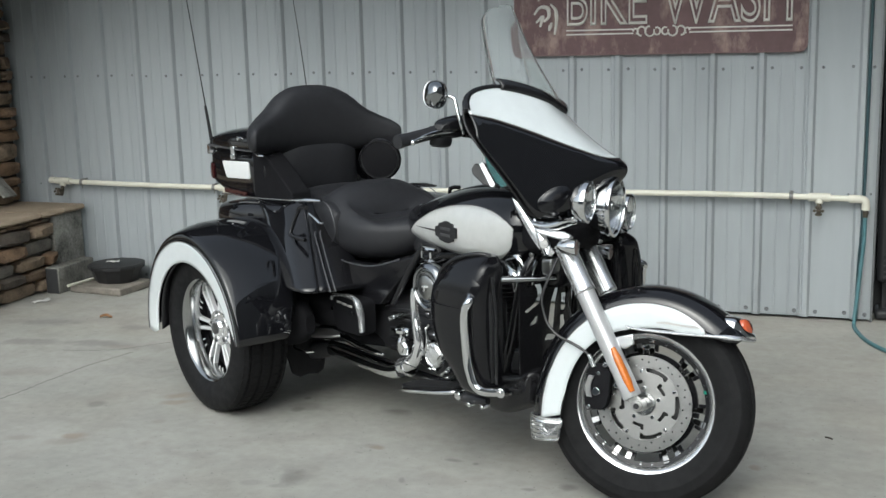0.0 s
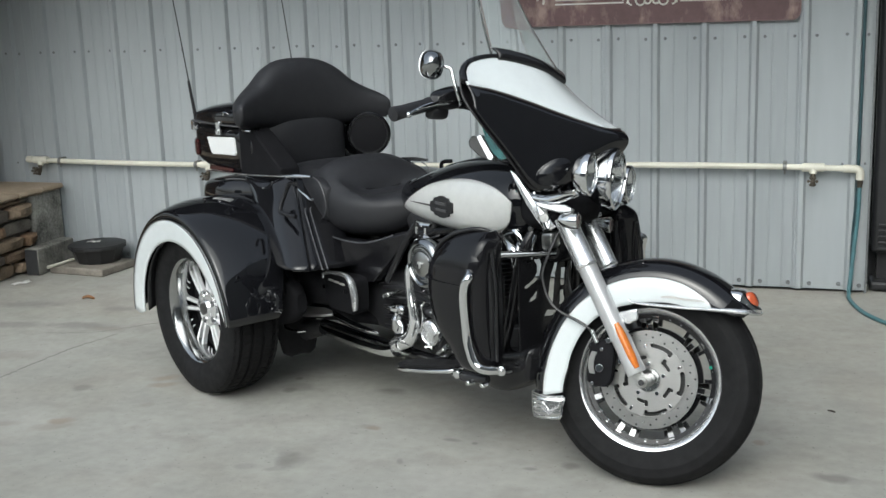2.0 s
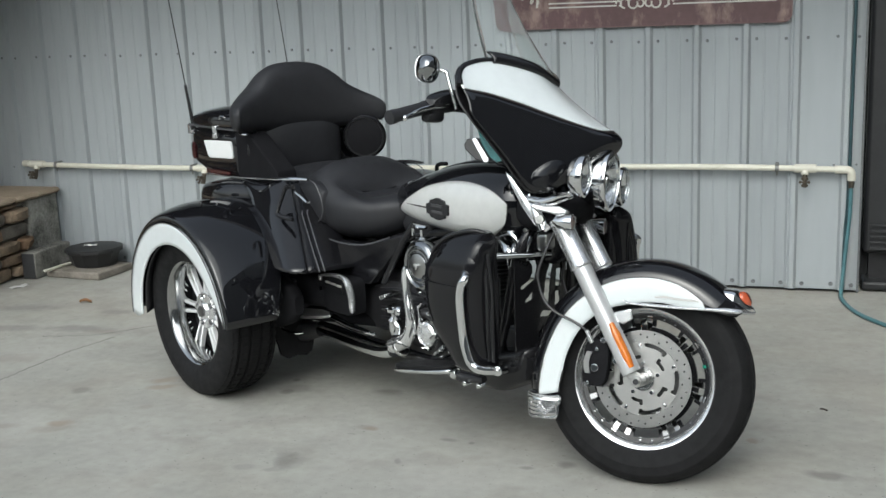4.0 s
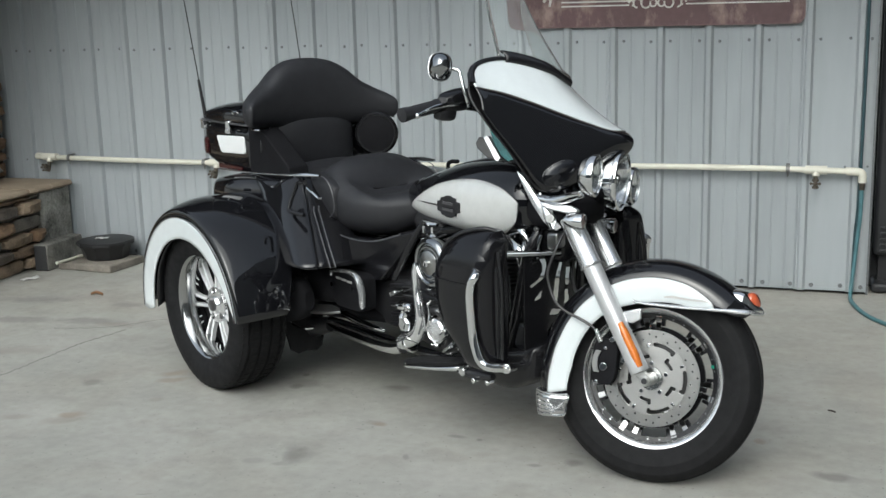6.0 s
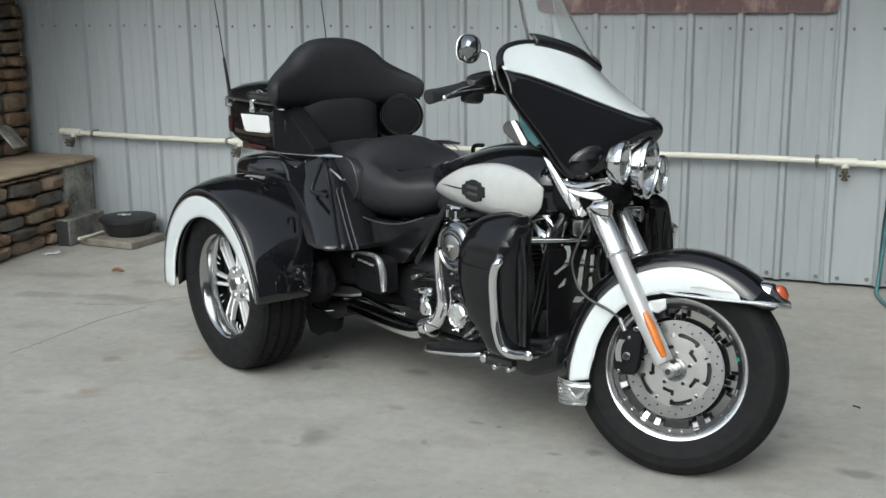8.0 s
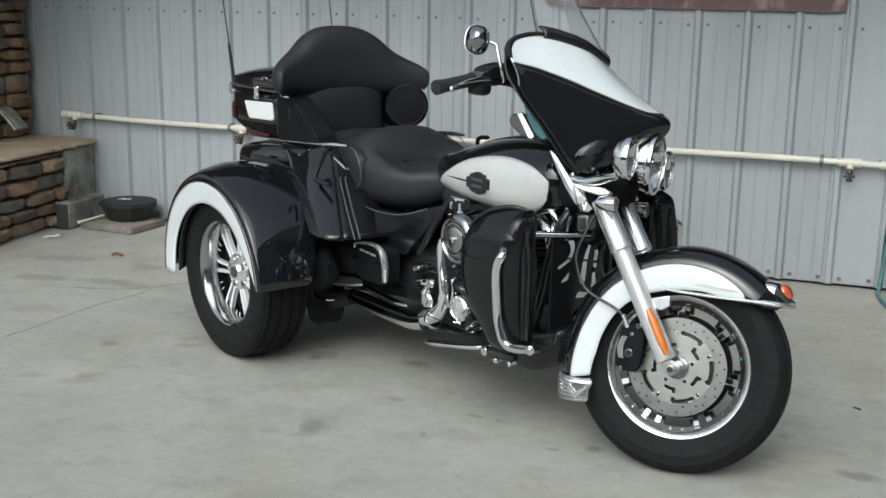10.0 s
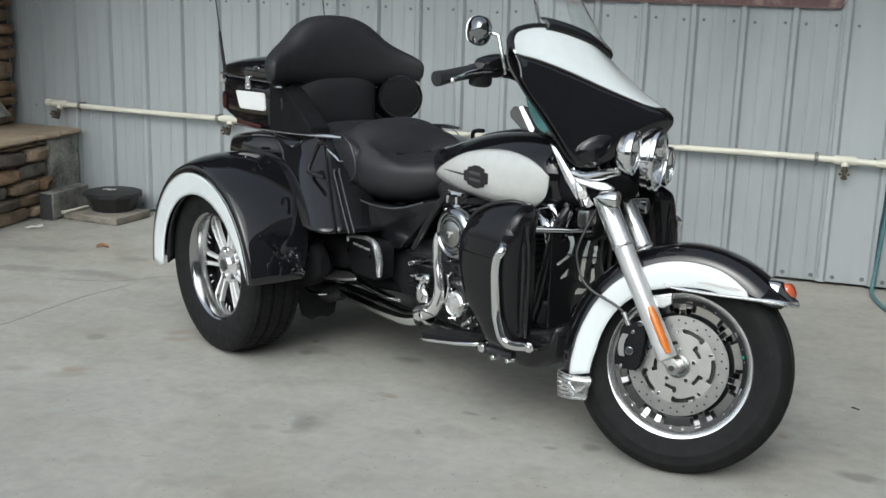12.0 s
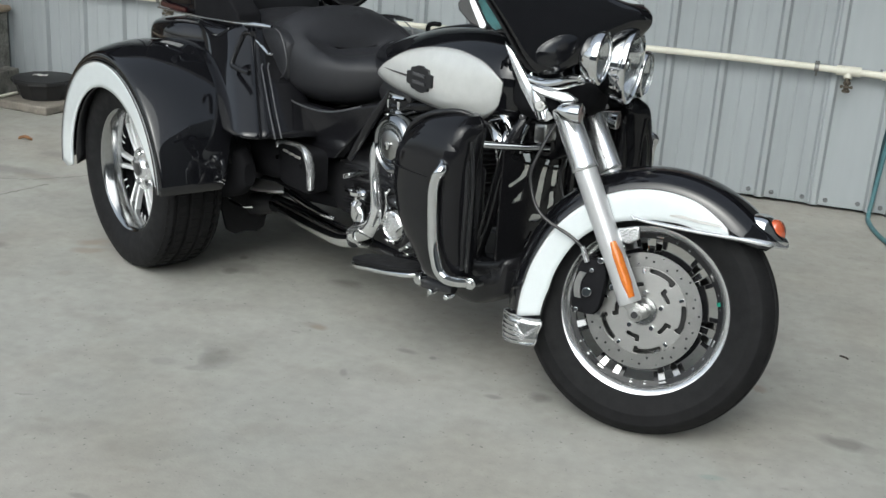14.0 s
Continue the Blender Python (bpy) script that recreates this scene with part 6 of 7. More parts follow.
# ---- handlebar, grips, levers, mirrors ----
b = B()
tube(b, [(0.964, -0.43, 1.003), (1.009, -0.33, 1.042), (1.045, -0.25, 1.059), (1.098, -0.17, 1.064), (1.159, -0.08, 1.033), (1.181, 0, 1.014), (1.159, 0.08, 1.033), (1.098, 0.17, 1.064), (1.045, 0.25, 1.059), (1.009, 0.33, 1.042), (0.964, 0.43, 1.003)], 0.0125, 12, 4)
bars = swung("handlebar", b, SATIN, trike, "black handlebar")
for sg in (-1, 1):
    a, c = Vector((1.020, sg * 0.305, 1.051)), Vector((0.962, sg * 0.435, 1.001))
    b = B()
    lathe(b, [(0.0, 0.0), (0.021, 0.0), (0.022, 0.01), (0.0195, 0.02), (0.0195, 0.112), (0.0215, 0.132), (0.0215, 0.148), (0.0, 0.151)], a, c - a, 22)
    swung("grip", b, VINYL, bars, "black rubber grip")
    b = B()
    hull(b, [(sg * 0.215, 1.062, 1.076, 0.02, 0.016, 0.020), (sg * 0.24, 1.056, 1.076, 0.028, 0.024, 0.030), (sg * 0.275, 1.041, 1.070, 0.028, 0.022, 0.032), (sg * 0.305, 1.024, 1.056, 0.020, 0.016, 0.024)], axis="Y", n=3.2)
    sw = swung("switch_housing", b, PLASTIC, bars, "black switch housing")
    b = B()
    hull(b, [(sg * 0.225, 1.079, 1.098, 0.02, 0.012, 0.02), (sg * 0.25, 1.072, 1.095, 0.03, 0.02, 0.02), (sg * 0.30, 1.046, 1.075, 0.028, 0.018, 0.018), (sg * 0.32, 1.037, 1.067, 0.014, 0.008, 0.01)], axis="Y", n=3.5)
    swung("reservoir", b, SATIN, sw)
    b = B()
    tube(b, [(1.079, sg * 0.215, 1.078), (1.064, sg * 0.27, 1.064), (1.046, sg * 0.31, 1.053), (1.024, sg * 0.36, 1.035), (1.006, sg * 0.41, 1.008)], [0.013, 0.0125, 0.0105, 0.0085, 0.007], 10, 4, squash=0.7)
    swung("lever", b, CHROME, bars, "chrome hand lever")
    b = B()
    bmesh.ops.create_icosphere(b, subdivisions=2, radius=0.0095, matrix=Matrix.Translation((1.005, sg * 0.413, 1.006)))
    swung("lever_ball", b, CHROME, bars)
    b = B()
    hull(b, [(sg * 0.255, 1.045, 1.034, 0.014, 0.014, 0.012), (sg * 0.27, 1.041, 1.030, 0.022, 0.022, 0.019), (sg * 0.30, 1.030, 1.024, 0.022, 0.020, 0.017), (sg * 0.318, 1.025, 1.020, 0.012, 0.010, 0.010)], axis="Y", n=3)
    swung("switch_pod", b, PLASTIC, sw)
    mc = Vector((1.046, sg * 0.385, 1.155))
    b = B()
    tube(b, [(1.118, sg * 0.315, 1.055), (1.127, sg * 0.348, 1.068), (1.117, sg * 0.358, 1.10), (1.104, sg * 0.36, 1.135), (1.094, sg * 0.36, 1.152), (1.060, sg * 0.366, 1.156)], 0.0052, 10, 5)
    mr = swung("mirror", b, CHROME, trike, "chrome mirror on a stalk")
    b = B()
    rings = []
    for k, (s, d) in enumerate(((0.10, 0.056), (0.42, 0.051), (0.72, 0.036), (0.93, 0.016), (1.0, 0.0), (0.97, -0.005), (0.9, -0.004))):
        rings.append([mc + Vector((d, 0, 0)) + Vector((0, 0.034 * s * power(math.cos(t), 0.8), 0.042 * s * power(math.sin(t), 0.8))) for t in [2 * math.pi * i / 28 for i in range(28)]])
    loft(b, rings)
    b.transform(Matrix.Translation(mc) @ Matrix.Rotation(radians(sg * 62), 4, "Z") @ Matrix.Rotation(radians(-8), 4, "Y") @ Matrix.Translation(-mc))
    swung("mirror_shell", b, DARKCHROME, mr, "dark mirror shell with chrome rim")
    b = B()
    tube(b, [mc + Vector((0.002, 0.0342 * power(math.cos(t), 0.8), 0.0422 * power(math.sin(t), 0.8))) for t in [2 * math.pi * i / 32 for i in range(33)]], 0.0018, 8, 1)
    b.transform(Matrix.Translation(mc) @ Matrix.Rotation(radians(sg * 62), 4, "Z") @ Matrix.Rotation(radians(-8), 4, "Y") @ Matrix.Translation(-mc))
    swung("mirror_rim", b, DARKCHROME, mr)
    b = B()
    rings = [[mc + Vector((-0.0055, 0.033 * s * power(math.cos(t), 0.8), 0.040 * s * power(math.sin(t), 0.8))) for t in [2 * math.pi * i / 28 for i in range(28)]] for s in (0.02, 1.0)]
    loft(b, rings)
    b.transform(Matrix.Translation(mc) @ Matrix.Rotation(radians(sg * 62), 4, "Z") @ Matrix.Rotation(radians(-8), 4, "Y") @ Matrix.Translation(-mc))
    swung("mirror_glass", b, CHROME, mr)

# ---- frame, engine, exhaust, lowers ----
b = B()
tube(b, [(1.30, 0, 0.93), (1.36, 0, 0.83), (1.42, 0, 0.70)], 0.035, 16, 3)
for sg in (-1, 1):
    tube(b, [(1.33, sg * 0.03, 0.80), (1.30, sg * 0.12, 0.66), (1.24, sg * 0.14, 0.40), (1.15, sg * 0.14, 0.25), (0.9, sg * 0.14, 0.22), (0.5, sg * 0.15, 0.22)], 0.018, 12, 5)
    tube(b, [(1.30, sg * 0.03, 0.86), (1.0, sg * 0.05, 0.70), (0.6, sg * 0.12, 0.60), (0.40, sg * 0.17, 0.45)], 0.018, 12, 5)
fixed("chassis", b, SATIN, trike, "black tubular frame")
b = B()
hull(b, [(1.24, 0, 0.76, 0.07, 0.06, 0.07), (1.27, 0, 0.755, 0.09, 0.085, 0.10), (1.33, 0, 0.74, 0.08, 0.09, 0.12), (1.375, 0, 0.725, 0.055, 0.07, 0.10), (1.39, 0, 0.72, 0.03, 0.04, 0.06)], n=4)
fixed("neck_cover", b, SATIN, trike, "black cover over the steering neck")
b = B()
hull(b, [(0.50, 0, 0.36, 0.06, 0.08, 0.08), (0.54, 0, 0.36, 0.13, 0.12, 0.10), (0.72, 0, 0.36, 0.15, 0.12, 0.12), (0.85, 0, 0.34, 0.155, 0.13, 0.12), (1.0, 0, 0.34, 0.155, 0.13, 0.12), (1.10, 0, 0.33, 0.12, 0.09, 0.09), (1.13, 0, 0.33, 0.05, 0.04, 0.04)], n=4)
eng = fixed("engine", b, DARKSTEEL, trike, "black V-twin engine with finned cylinders")
for lean, x0 in ((22, 0.97), (-24, 0.86)):
    w = Vector((math.sin(radians(lean)), 0, math.cos(radians(lean))))
    base = Vector((x0, 0, 0.44))
    b = B()
    cyl(b, base, base + w * 0.25, 0.06, n=24)
    cylinder = fixed("cylinder", b, DARKSTEEL, eng)
    m = turn_to(w)
    for k in range(12):
        b = B()
        c = base + w * (0.02 + 0.0175 * k)
        rr = 0.098 if k < 8 else 0.105
        ang = [2 * math.pi * i / 28 for i in range(28)]
        loft(b, [[c + w * h + m @ Vector((rr * power(math.cos(a), 0.75), rr * power(math.sin(a), 0.75), 0)) for a in ang] for h in (-0.0028, 0.0028)])
        fixed("fin", b, DARKSTEEL, cylinder)
    b = B()
    c = base + w * 0.255
    hull(b, [(c.z - 0.03, c.x, 0, 0.085, 0.10, 0.10), (c.z, c.x + 0.008 * lean / 22, 0, 0.09, 0.105, 0.105), (c.z + 0.035, c.x + 0.02 * lean / 22, 0, 0.085, 0.10, 0.10), (c.z + 0.05, c.x + 0.025 * lean / 22, 0, 0.06, 0.08, 0.08)], axis="Z", n=4)
    fixed("rocker_box", b, DARKSTEEL, eng, "black rocker cover")
    for dx in (-0.035, 0.035):
        b = B()
        cyl(b, base + Vector((dx - 0.01, -0.13, -0.05)), base + w * 0.2 + Vector((dx * 0.8, -0.112, 0)), 0.0105, n=12)
        fixed("pushrod_tube", b, CHROME, eng)
b = B()
hull(b, [(0.40, 0, 0.35, 0.10, 0.06, 0.06), (0.43, 0, 0.35, 0.14, 0.09, 0.08), (0.55, 0, 0.36, 0.15, 0.105, 0.10), (0.68, 0, 0.37, 0.15, 0.105, 0.10), (0.74, 0, 0.37, 0.12, 0.08, 0.08)], n=5)
fixed("gearbox", b, DARKSTEEL, trike, "dark gearbox behind the engine")
# air cleaner
b = B()
lathe(b, [(0.04, -0.06), (0.076, -0.055), (0.084, -0.04), (0.086, -0.02), (0.084, -0.006), (0.078, 0.0), (0.070, 0.004), (0.066, 0.001), (0.063, -0.006), (0.059, -0.005), (0.056, 0.002), (0.052, 0.002), (0.049, -0.005), (0.045, -0.004), (0.042, 0.002), (0.0, 0.006)], (0.922, -0.226, 0.580), (0, -1, 0), 56)
air = fixed("air_cleaner", b, DARKCHROME, trike, "round chrome air cleaner cover")
b = B()
lathe(b, [(0.042, 0.0025), (0.036, 0.006), (0.0, 0.007)], (0.922, -0.226, 0.580), (0, -1, 0), 40)
fixed("air_cleaner_insert", b, STEEL, air, "brushed round insert")
b = B()
lathe(b, [(0.011, 0.008), (0.011, 0.014), (0.0, 0.015)], (0.922, -0.226, 0.580), (0, -1, 0), 16)
fixed("cover_bolt", b, CHROME, air)
# exhaust on the right: header shield, bend and long pipe
b = B()
tube(b, [(0.866, -0.155, 0.592), (0.842, -0.192, 0.574), (0.826, -0.206, 0.540), (0.830, -0.208, 0.470), (0.846, -0.212, 0.408), (0.850, -0.212, 0.355), (0.822, -0.212, 0.302), (0.740, -0.212, 0.262)], [0.013, 0.0145, 0.0152, 0.0158, 0.0168, 0.020, 0.025, 0.027], 18, 6)
ex = fixed("exhaust_header", b, POLISHED, trike, "chrome exhaust header pipe")
b = B()
lathe(b, [(0.030, -0.006), (0.033, -0.006), (0.033, 0.006), (0.030, 0.006)], (0.805, -0.223, 0.274), (-0.6, 0.02, -0.5), 24)
fixed("pipe_clamp", b, ALU, ex)
b = B()
tube(b, [(0.75, -0.216, 0.252), (0.68, -0.213, 0.236), (0.55, -0.21, 0.232), (0.40, -0.21, 0.236), (0.30, -0.22, 0.24)], [0.028, 0.030, 0.031, 0.031, 0.030], 18, 5)
fixed("exhaust_pipe", b, CHROME, ex, "chrome lower exhaust pipe")
b = B()
tube(b, [(0.68, -0.243, 0.298), (0.55, -0.245, 0.300), (0.44, -0.245, 0.312), (0.37, -0.245, 0.325)], [0.006, 0.013, 0.013, 0.006], 8, 4, squash=0.5)
fixed("heat_shield", b, CHROME, ex, "chrome heat shield strip")
for sg in (-1, 1):
    b = B()
    tube(b, [(0.30, sg * 0.22, 0.24), (0.20, sg * 0.25, 0.215), (0.08, sg * 0.27, 0.20), (-0.3, sg * 0.27, 0.20), (-0.5, sg * 0.27, 0.22)], [0.03, 0.042, 0.048, 0.048, 0.04], 16, 4)
    fixed("muffler", b, DARKSTEEL, trike, "dark muffler under the trunk")
# gear cover, lifter blocks and small bright pieces on the right of the engine
b = B()
lathe(b, [(0.046, -0.03), (0.044, 0.0), (0.038, 0.006), (0.034, 0.002), (0.029, 0.004), (0.0, 0.007)], (0.909, -0.195, 0.334), (0.05, -1, 0), 40)
cv = fixed("timer_cover", b, COVER, eng, "round chrome engine cover")
for k in range(5):
    a = 2 * math.pi * k / 5
    b = B()
    p = Vector((0.909 + 0.033 * math.cos(a), -0.196, 0.334 + 0.033 * math.sin(a)))
    cyl(b, p, p + Vector((0, -0.006, 0)), 0.0035, n=8)
    fixed("cover_screw", b, STEEL, cv)
for x, z, w, h, tilt in ((0.69, 0.43, 0.04, 0.018, -0.4), (0.968, 0.335, 0.055, 0.028, -0.7), (0.985, 0.29, 0.05, 0.012, -0.5), (0.99, 0.27, 0.05, 0.010, -0.5)):
    b = B()
    hull(b, [(-0.212, x, z, 0.3 * w, 0.3 * h, 0.3 * h), (-0.206, x, z, 0.46 * w, 0.46 * h, 0.46 * h), (-0.14, x, z, 0.5 * w, 0.5 * h, 0.5 * h)], axis="Y", n=6, nring=28)
    b.transform(Matrix.Translation((x, 0, z)) @ Matrix.Rotation(tilt, 4, "Y") @ Matrix.Translation((-x, 0, -z)))
    fixed("lifter_cover", b, ALU, eng)
b = B()
tube(b, [(0.905 + 0.066 * math.cos(radians(q)), -0.178, 0.338 + 0.066 * math.sin(radians(q))) for q in range(-50, 171, 20)], [0.010, 0.017, 0.019, 0.017, 0.010], 12, 2)
fixed("cam_housing", b, DARKSTEEL, eng, "dark cam housing round the cover")
b = B()
lathe(b, [(0.0, 0.0), (0.020, 0.0), (0.025, 0.012), (0.024, 0.05), (0.012, 0.062), (0.012, 0.072), (0.028, 0.084), (0.028, 0.094), (0.0, 0.097)], (0.752, -0.205, 0.312), (0.05, -0.1, 1), 22)
fixed("oil_fitting", b, CHROME, eng, "chrome oil filler fitting")
# bright castings and lines round the timing cover
b = B()
tube(b, [(0.934, -0.205, 0.413), (0.963, -0.205, 0.420), (0.984, -0.205, 0.407), (1.002, -0.205, 0.386)], [0.006, 0.012, 0.013, 0.010], 8, 4)
fixed("tappet_cover", b, CHROME, eng)
b = B()
tube(b, [(0.974, -0.205, 0.321), (0.983, -0.205, 0.345), (1.006, -0.205, 0.360), (1.029, -0.205, 0.369)], [0.004, 0.010, 0.009, 0.004], 8, 4)
fixed("oil_pump_cover", b, CHROME, eng)
b = B()
tube(b, [(0.701, -0.220, 0.391), (0.743, -0.220, 0.394), (0.781, -0.220, 0.408), (0.800, -0.220, 0.400), (0.772, -0.220, 0.384)], [0.004, 0.006, 0.008, 0.010, 0.008], 8, 4)
fixed("filler_neck", b, CHROME, eng)
b = B()
tube(b, [(0.782, -0.220, 0.378), (0.772, -0.220, 0.358), (0.788, -0.220, 0.341), (0.782, -0.220, 0.322)], [0.008, 0.013, 0.012, 0.014], 12, 4)
fixed("oil_filler", b, CHROME, eng)
b = B()
tube(b, [(0.873, -0.200, 0.430), (0.883, -0.200, 0.399), (0.872, -0.200, 0.347), (0.844, -0.200, 0.311)], 0.004, 8, 4)
fixed("oil_line", b, CHROME, eng)
b = B()
tube(b, [(0.897, -0.200, 0.445), (0.880, -0.200, 0.418), (0.898, -0.200, 0.383)], 0.0035, 8, 4)
fixed("oil_line", b, CHROME, eng)
b = B()
tube(b, [(0.960, -0.200, 0.276), (0.995, -0.200, 0.308), (1.032, -0.200, 0.334)], 0.0032, 6, 4)
fixed("cooling_rib", b, DARKCHROME, eng)
b = B()
tube(b, [(0.975, -0.200, 0.283), (1.006, -0.200, 0.316), (1.035, -0.200, 0.339)], 0.0032, 6, 4)
fixed("cooling_rib", b, DARKCHROME, eng)
b = B()
tube(b, [(0.990, -0.200, 0.291), (1.018, -0.200, 0.325), (1.038, -0.200, 0.343)], 0.0032, 6, 4)
fixed("cooling_rib", b, DARKCHROME, eng)
b = B()
tube(b, [(1.004, -0.200, 0.298), (1.029, -0.200, 0.333), (1.040, -0.200, 0.348)], 0.0032, 6, 4)
fixed("cooling_rib", b, DARKCHROME, eng)
b = B()
tube(b, [(0.804, -0.150, 0.696), (0.831, -0.150, 0.691), (0.879, -0.150, 0.694)], [0.004, 0.009, 0.006], 8, 4)
fixed("rocker_bolt_row", b, CHROME, eng)
b = B()
tube(b, [(0.847, -0.170, 0.655), (0.883, -0.170, 0.653), (0.946, -0.170, 0.635)], [0.006, 0.010, 0.006], 8, 4)
fixed("intake_clip", b, CHROME, eng)
b = B()
tube(b, [(0.804, -0.150, 0.681), (0.804, -0.150, 0.657)], 0.006, 8, 4)
fixed("rocker_bolt", b, CHROME, eng)
b = B()
tube(b, [(0.849, -0.150, 0.682), (0.850, -0.150, 0.659)], 0.005, 8, 4)
fixed("rocker_bolt", b, CHROME, eng)
rs = random.Random(3)
for k in range(26):
    x, z = rs.uniform(0.55, 1.06), rs.uniform(0.26, 0.50)
    b = B()
    cyl(b, (x, -0.15, z), (x, -0.168 - rs.uniform(0, 0.012), z), rs.uniform(0.004, 0.008), n=8)
    fixed("engine_bolt", b, CHROME if k % 2 else DARKSTEEL, eng)
for k in range(5):
    b = B()
    z = 0.30 + 0.035 * k
    tube(b, [(0.62, -0.165, z), (0.75, -0.175, z + 0.02), (0.88, -0.17, z + 0.05 - 0.01 * k)], 0.006 + 0.001 * (k % 3), 8, 3)
    fixed("cable", b, PLASTIC, eng)

# side cover under the seat, brake reservoir with chrome guard
for sg in (-1, 1):
    b = B()
    loft(b, [[(x, sg * (y0 - 0.10 * max(0.0, x - 0.5) / 0.25), z) for x, z in ((0.24, 0.665), (0.30, 0.655), (0.38, 0.602), (0.60, 0.605), (0.74, 0.65), (0.70, 0.58), (0.60, 0.46), (0.42, 0.45), (0.33, 0.50))] for y0 in (0.20, 0.238)])
    fixed("side_cover", b, GLOSSBLACK, trike, "black side cover under the seat", bevel=0.004)
    b = B()
    tube(b, [(0.299, sg * 0.25, 0.672), (0.36, sg * 0.25, 0.642), (0.427, sg * 0.25, 0.613), (0.54, sg * 0.248, 0.607), (0.64, sg * 0.238, 0.617), (0.735, sg * 0.20, 0.648)], 0.0024, 8, 4)
    fixed("cover_trim", b, TRIMGREY, trike)
    b = B()
    tube(b, [(0.80, sg * 0.14, 0.70), (0.74, sg * 0.165, 0.60), (0.66, sg * 0.18, 0.47)], [0.010, 0.014, 0.010], 10, 4, squash=0.5)
    fixed("frame_cover", b, SATIN, trike)
b = B()
hull(b, [(-0.262, 0.48, 0.414, 0.08, 0.055, 0.06), (-0.255, 0.48, 0.414, 0.094, 0.066, 0.072), (-0.20, 0.48, 0.414, 0.094, 0.066, 0.072)], axis="Y", n=6)
mcv = fixed("brake_reservoir", b, MATTE, trike, "black box with chrome guard")
b = B()
tube(b, [(0.382, -0.266, 0.455), (0.395, -0.268, 0.472), (0.46, -0.270, 0.486), (0.535, -0.270, 0.486), (0.568, -0.270, 0.466), (0.582, -0.268, 0.42), (0.580, -0.266, 0.368)], [0.006, 0.008, 0.012, 0.015, 0.021, 0.021, 0.017], 10, 5, squash=0.6)
fixed("guard_bar", b, COVER, mcv, "chrome corner guard")
for x, z in ((0.398, 0.425), (0.535, 0.430)):
    b = B()
    cyl(b, (x, -0.262, z), (x, -0.276, z), 0.008, n=12)
    fixed("guard_bolt", b, CHROME, mcv)
b = B()
for k in range(3):
    box(b, (0.43 + 0.035 * k, -0.2635, 0.452 - 0.002 * k), (0.028, 0.004, 0.007))
fixed("script_bar", b, STRIPE_LIGHT, mcv, "unreadable grey script shown as bars")

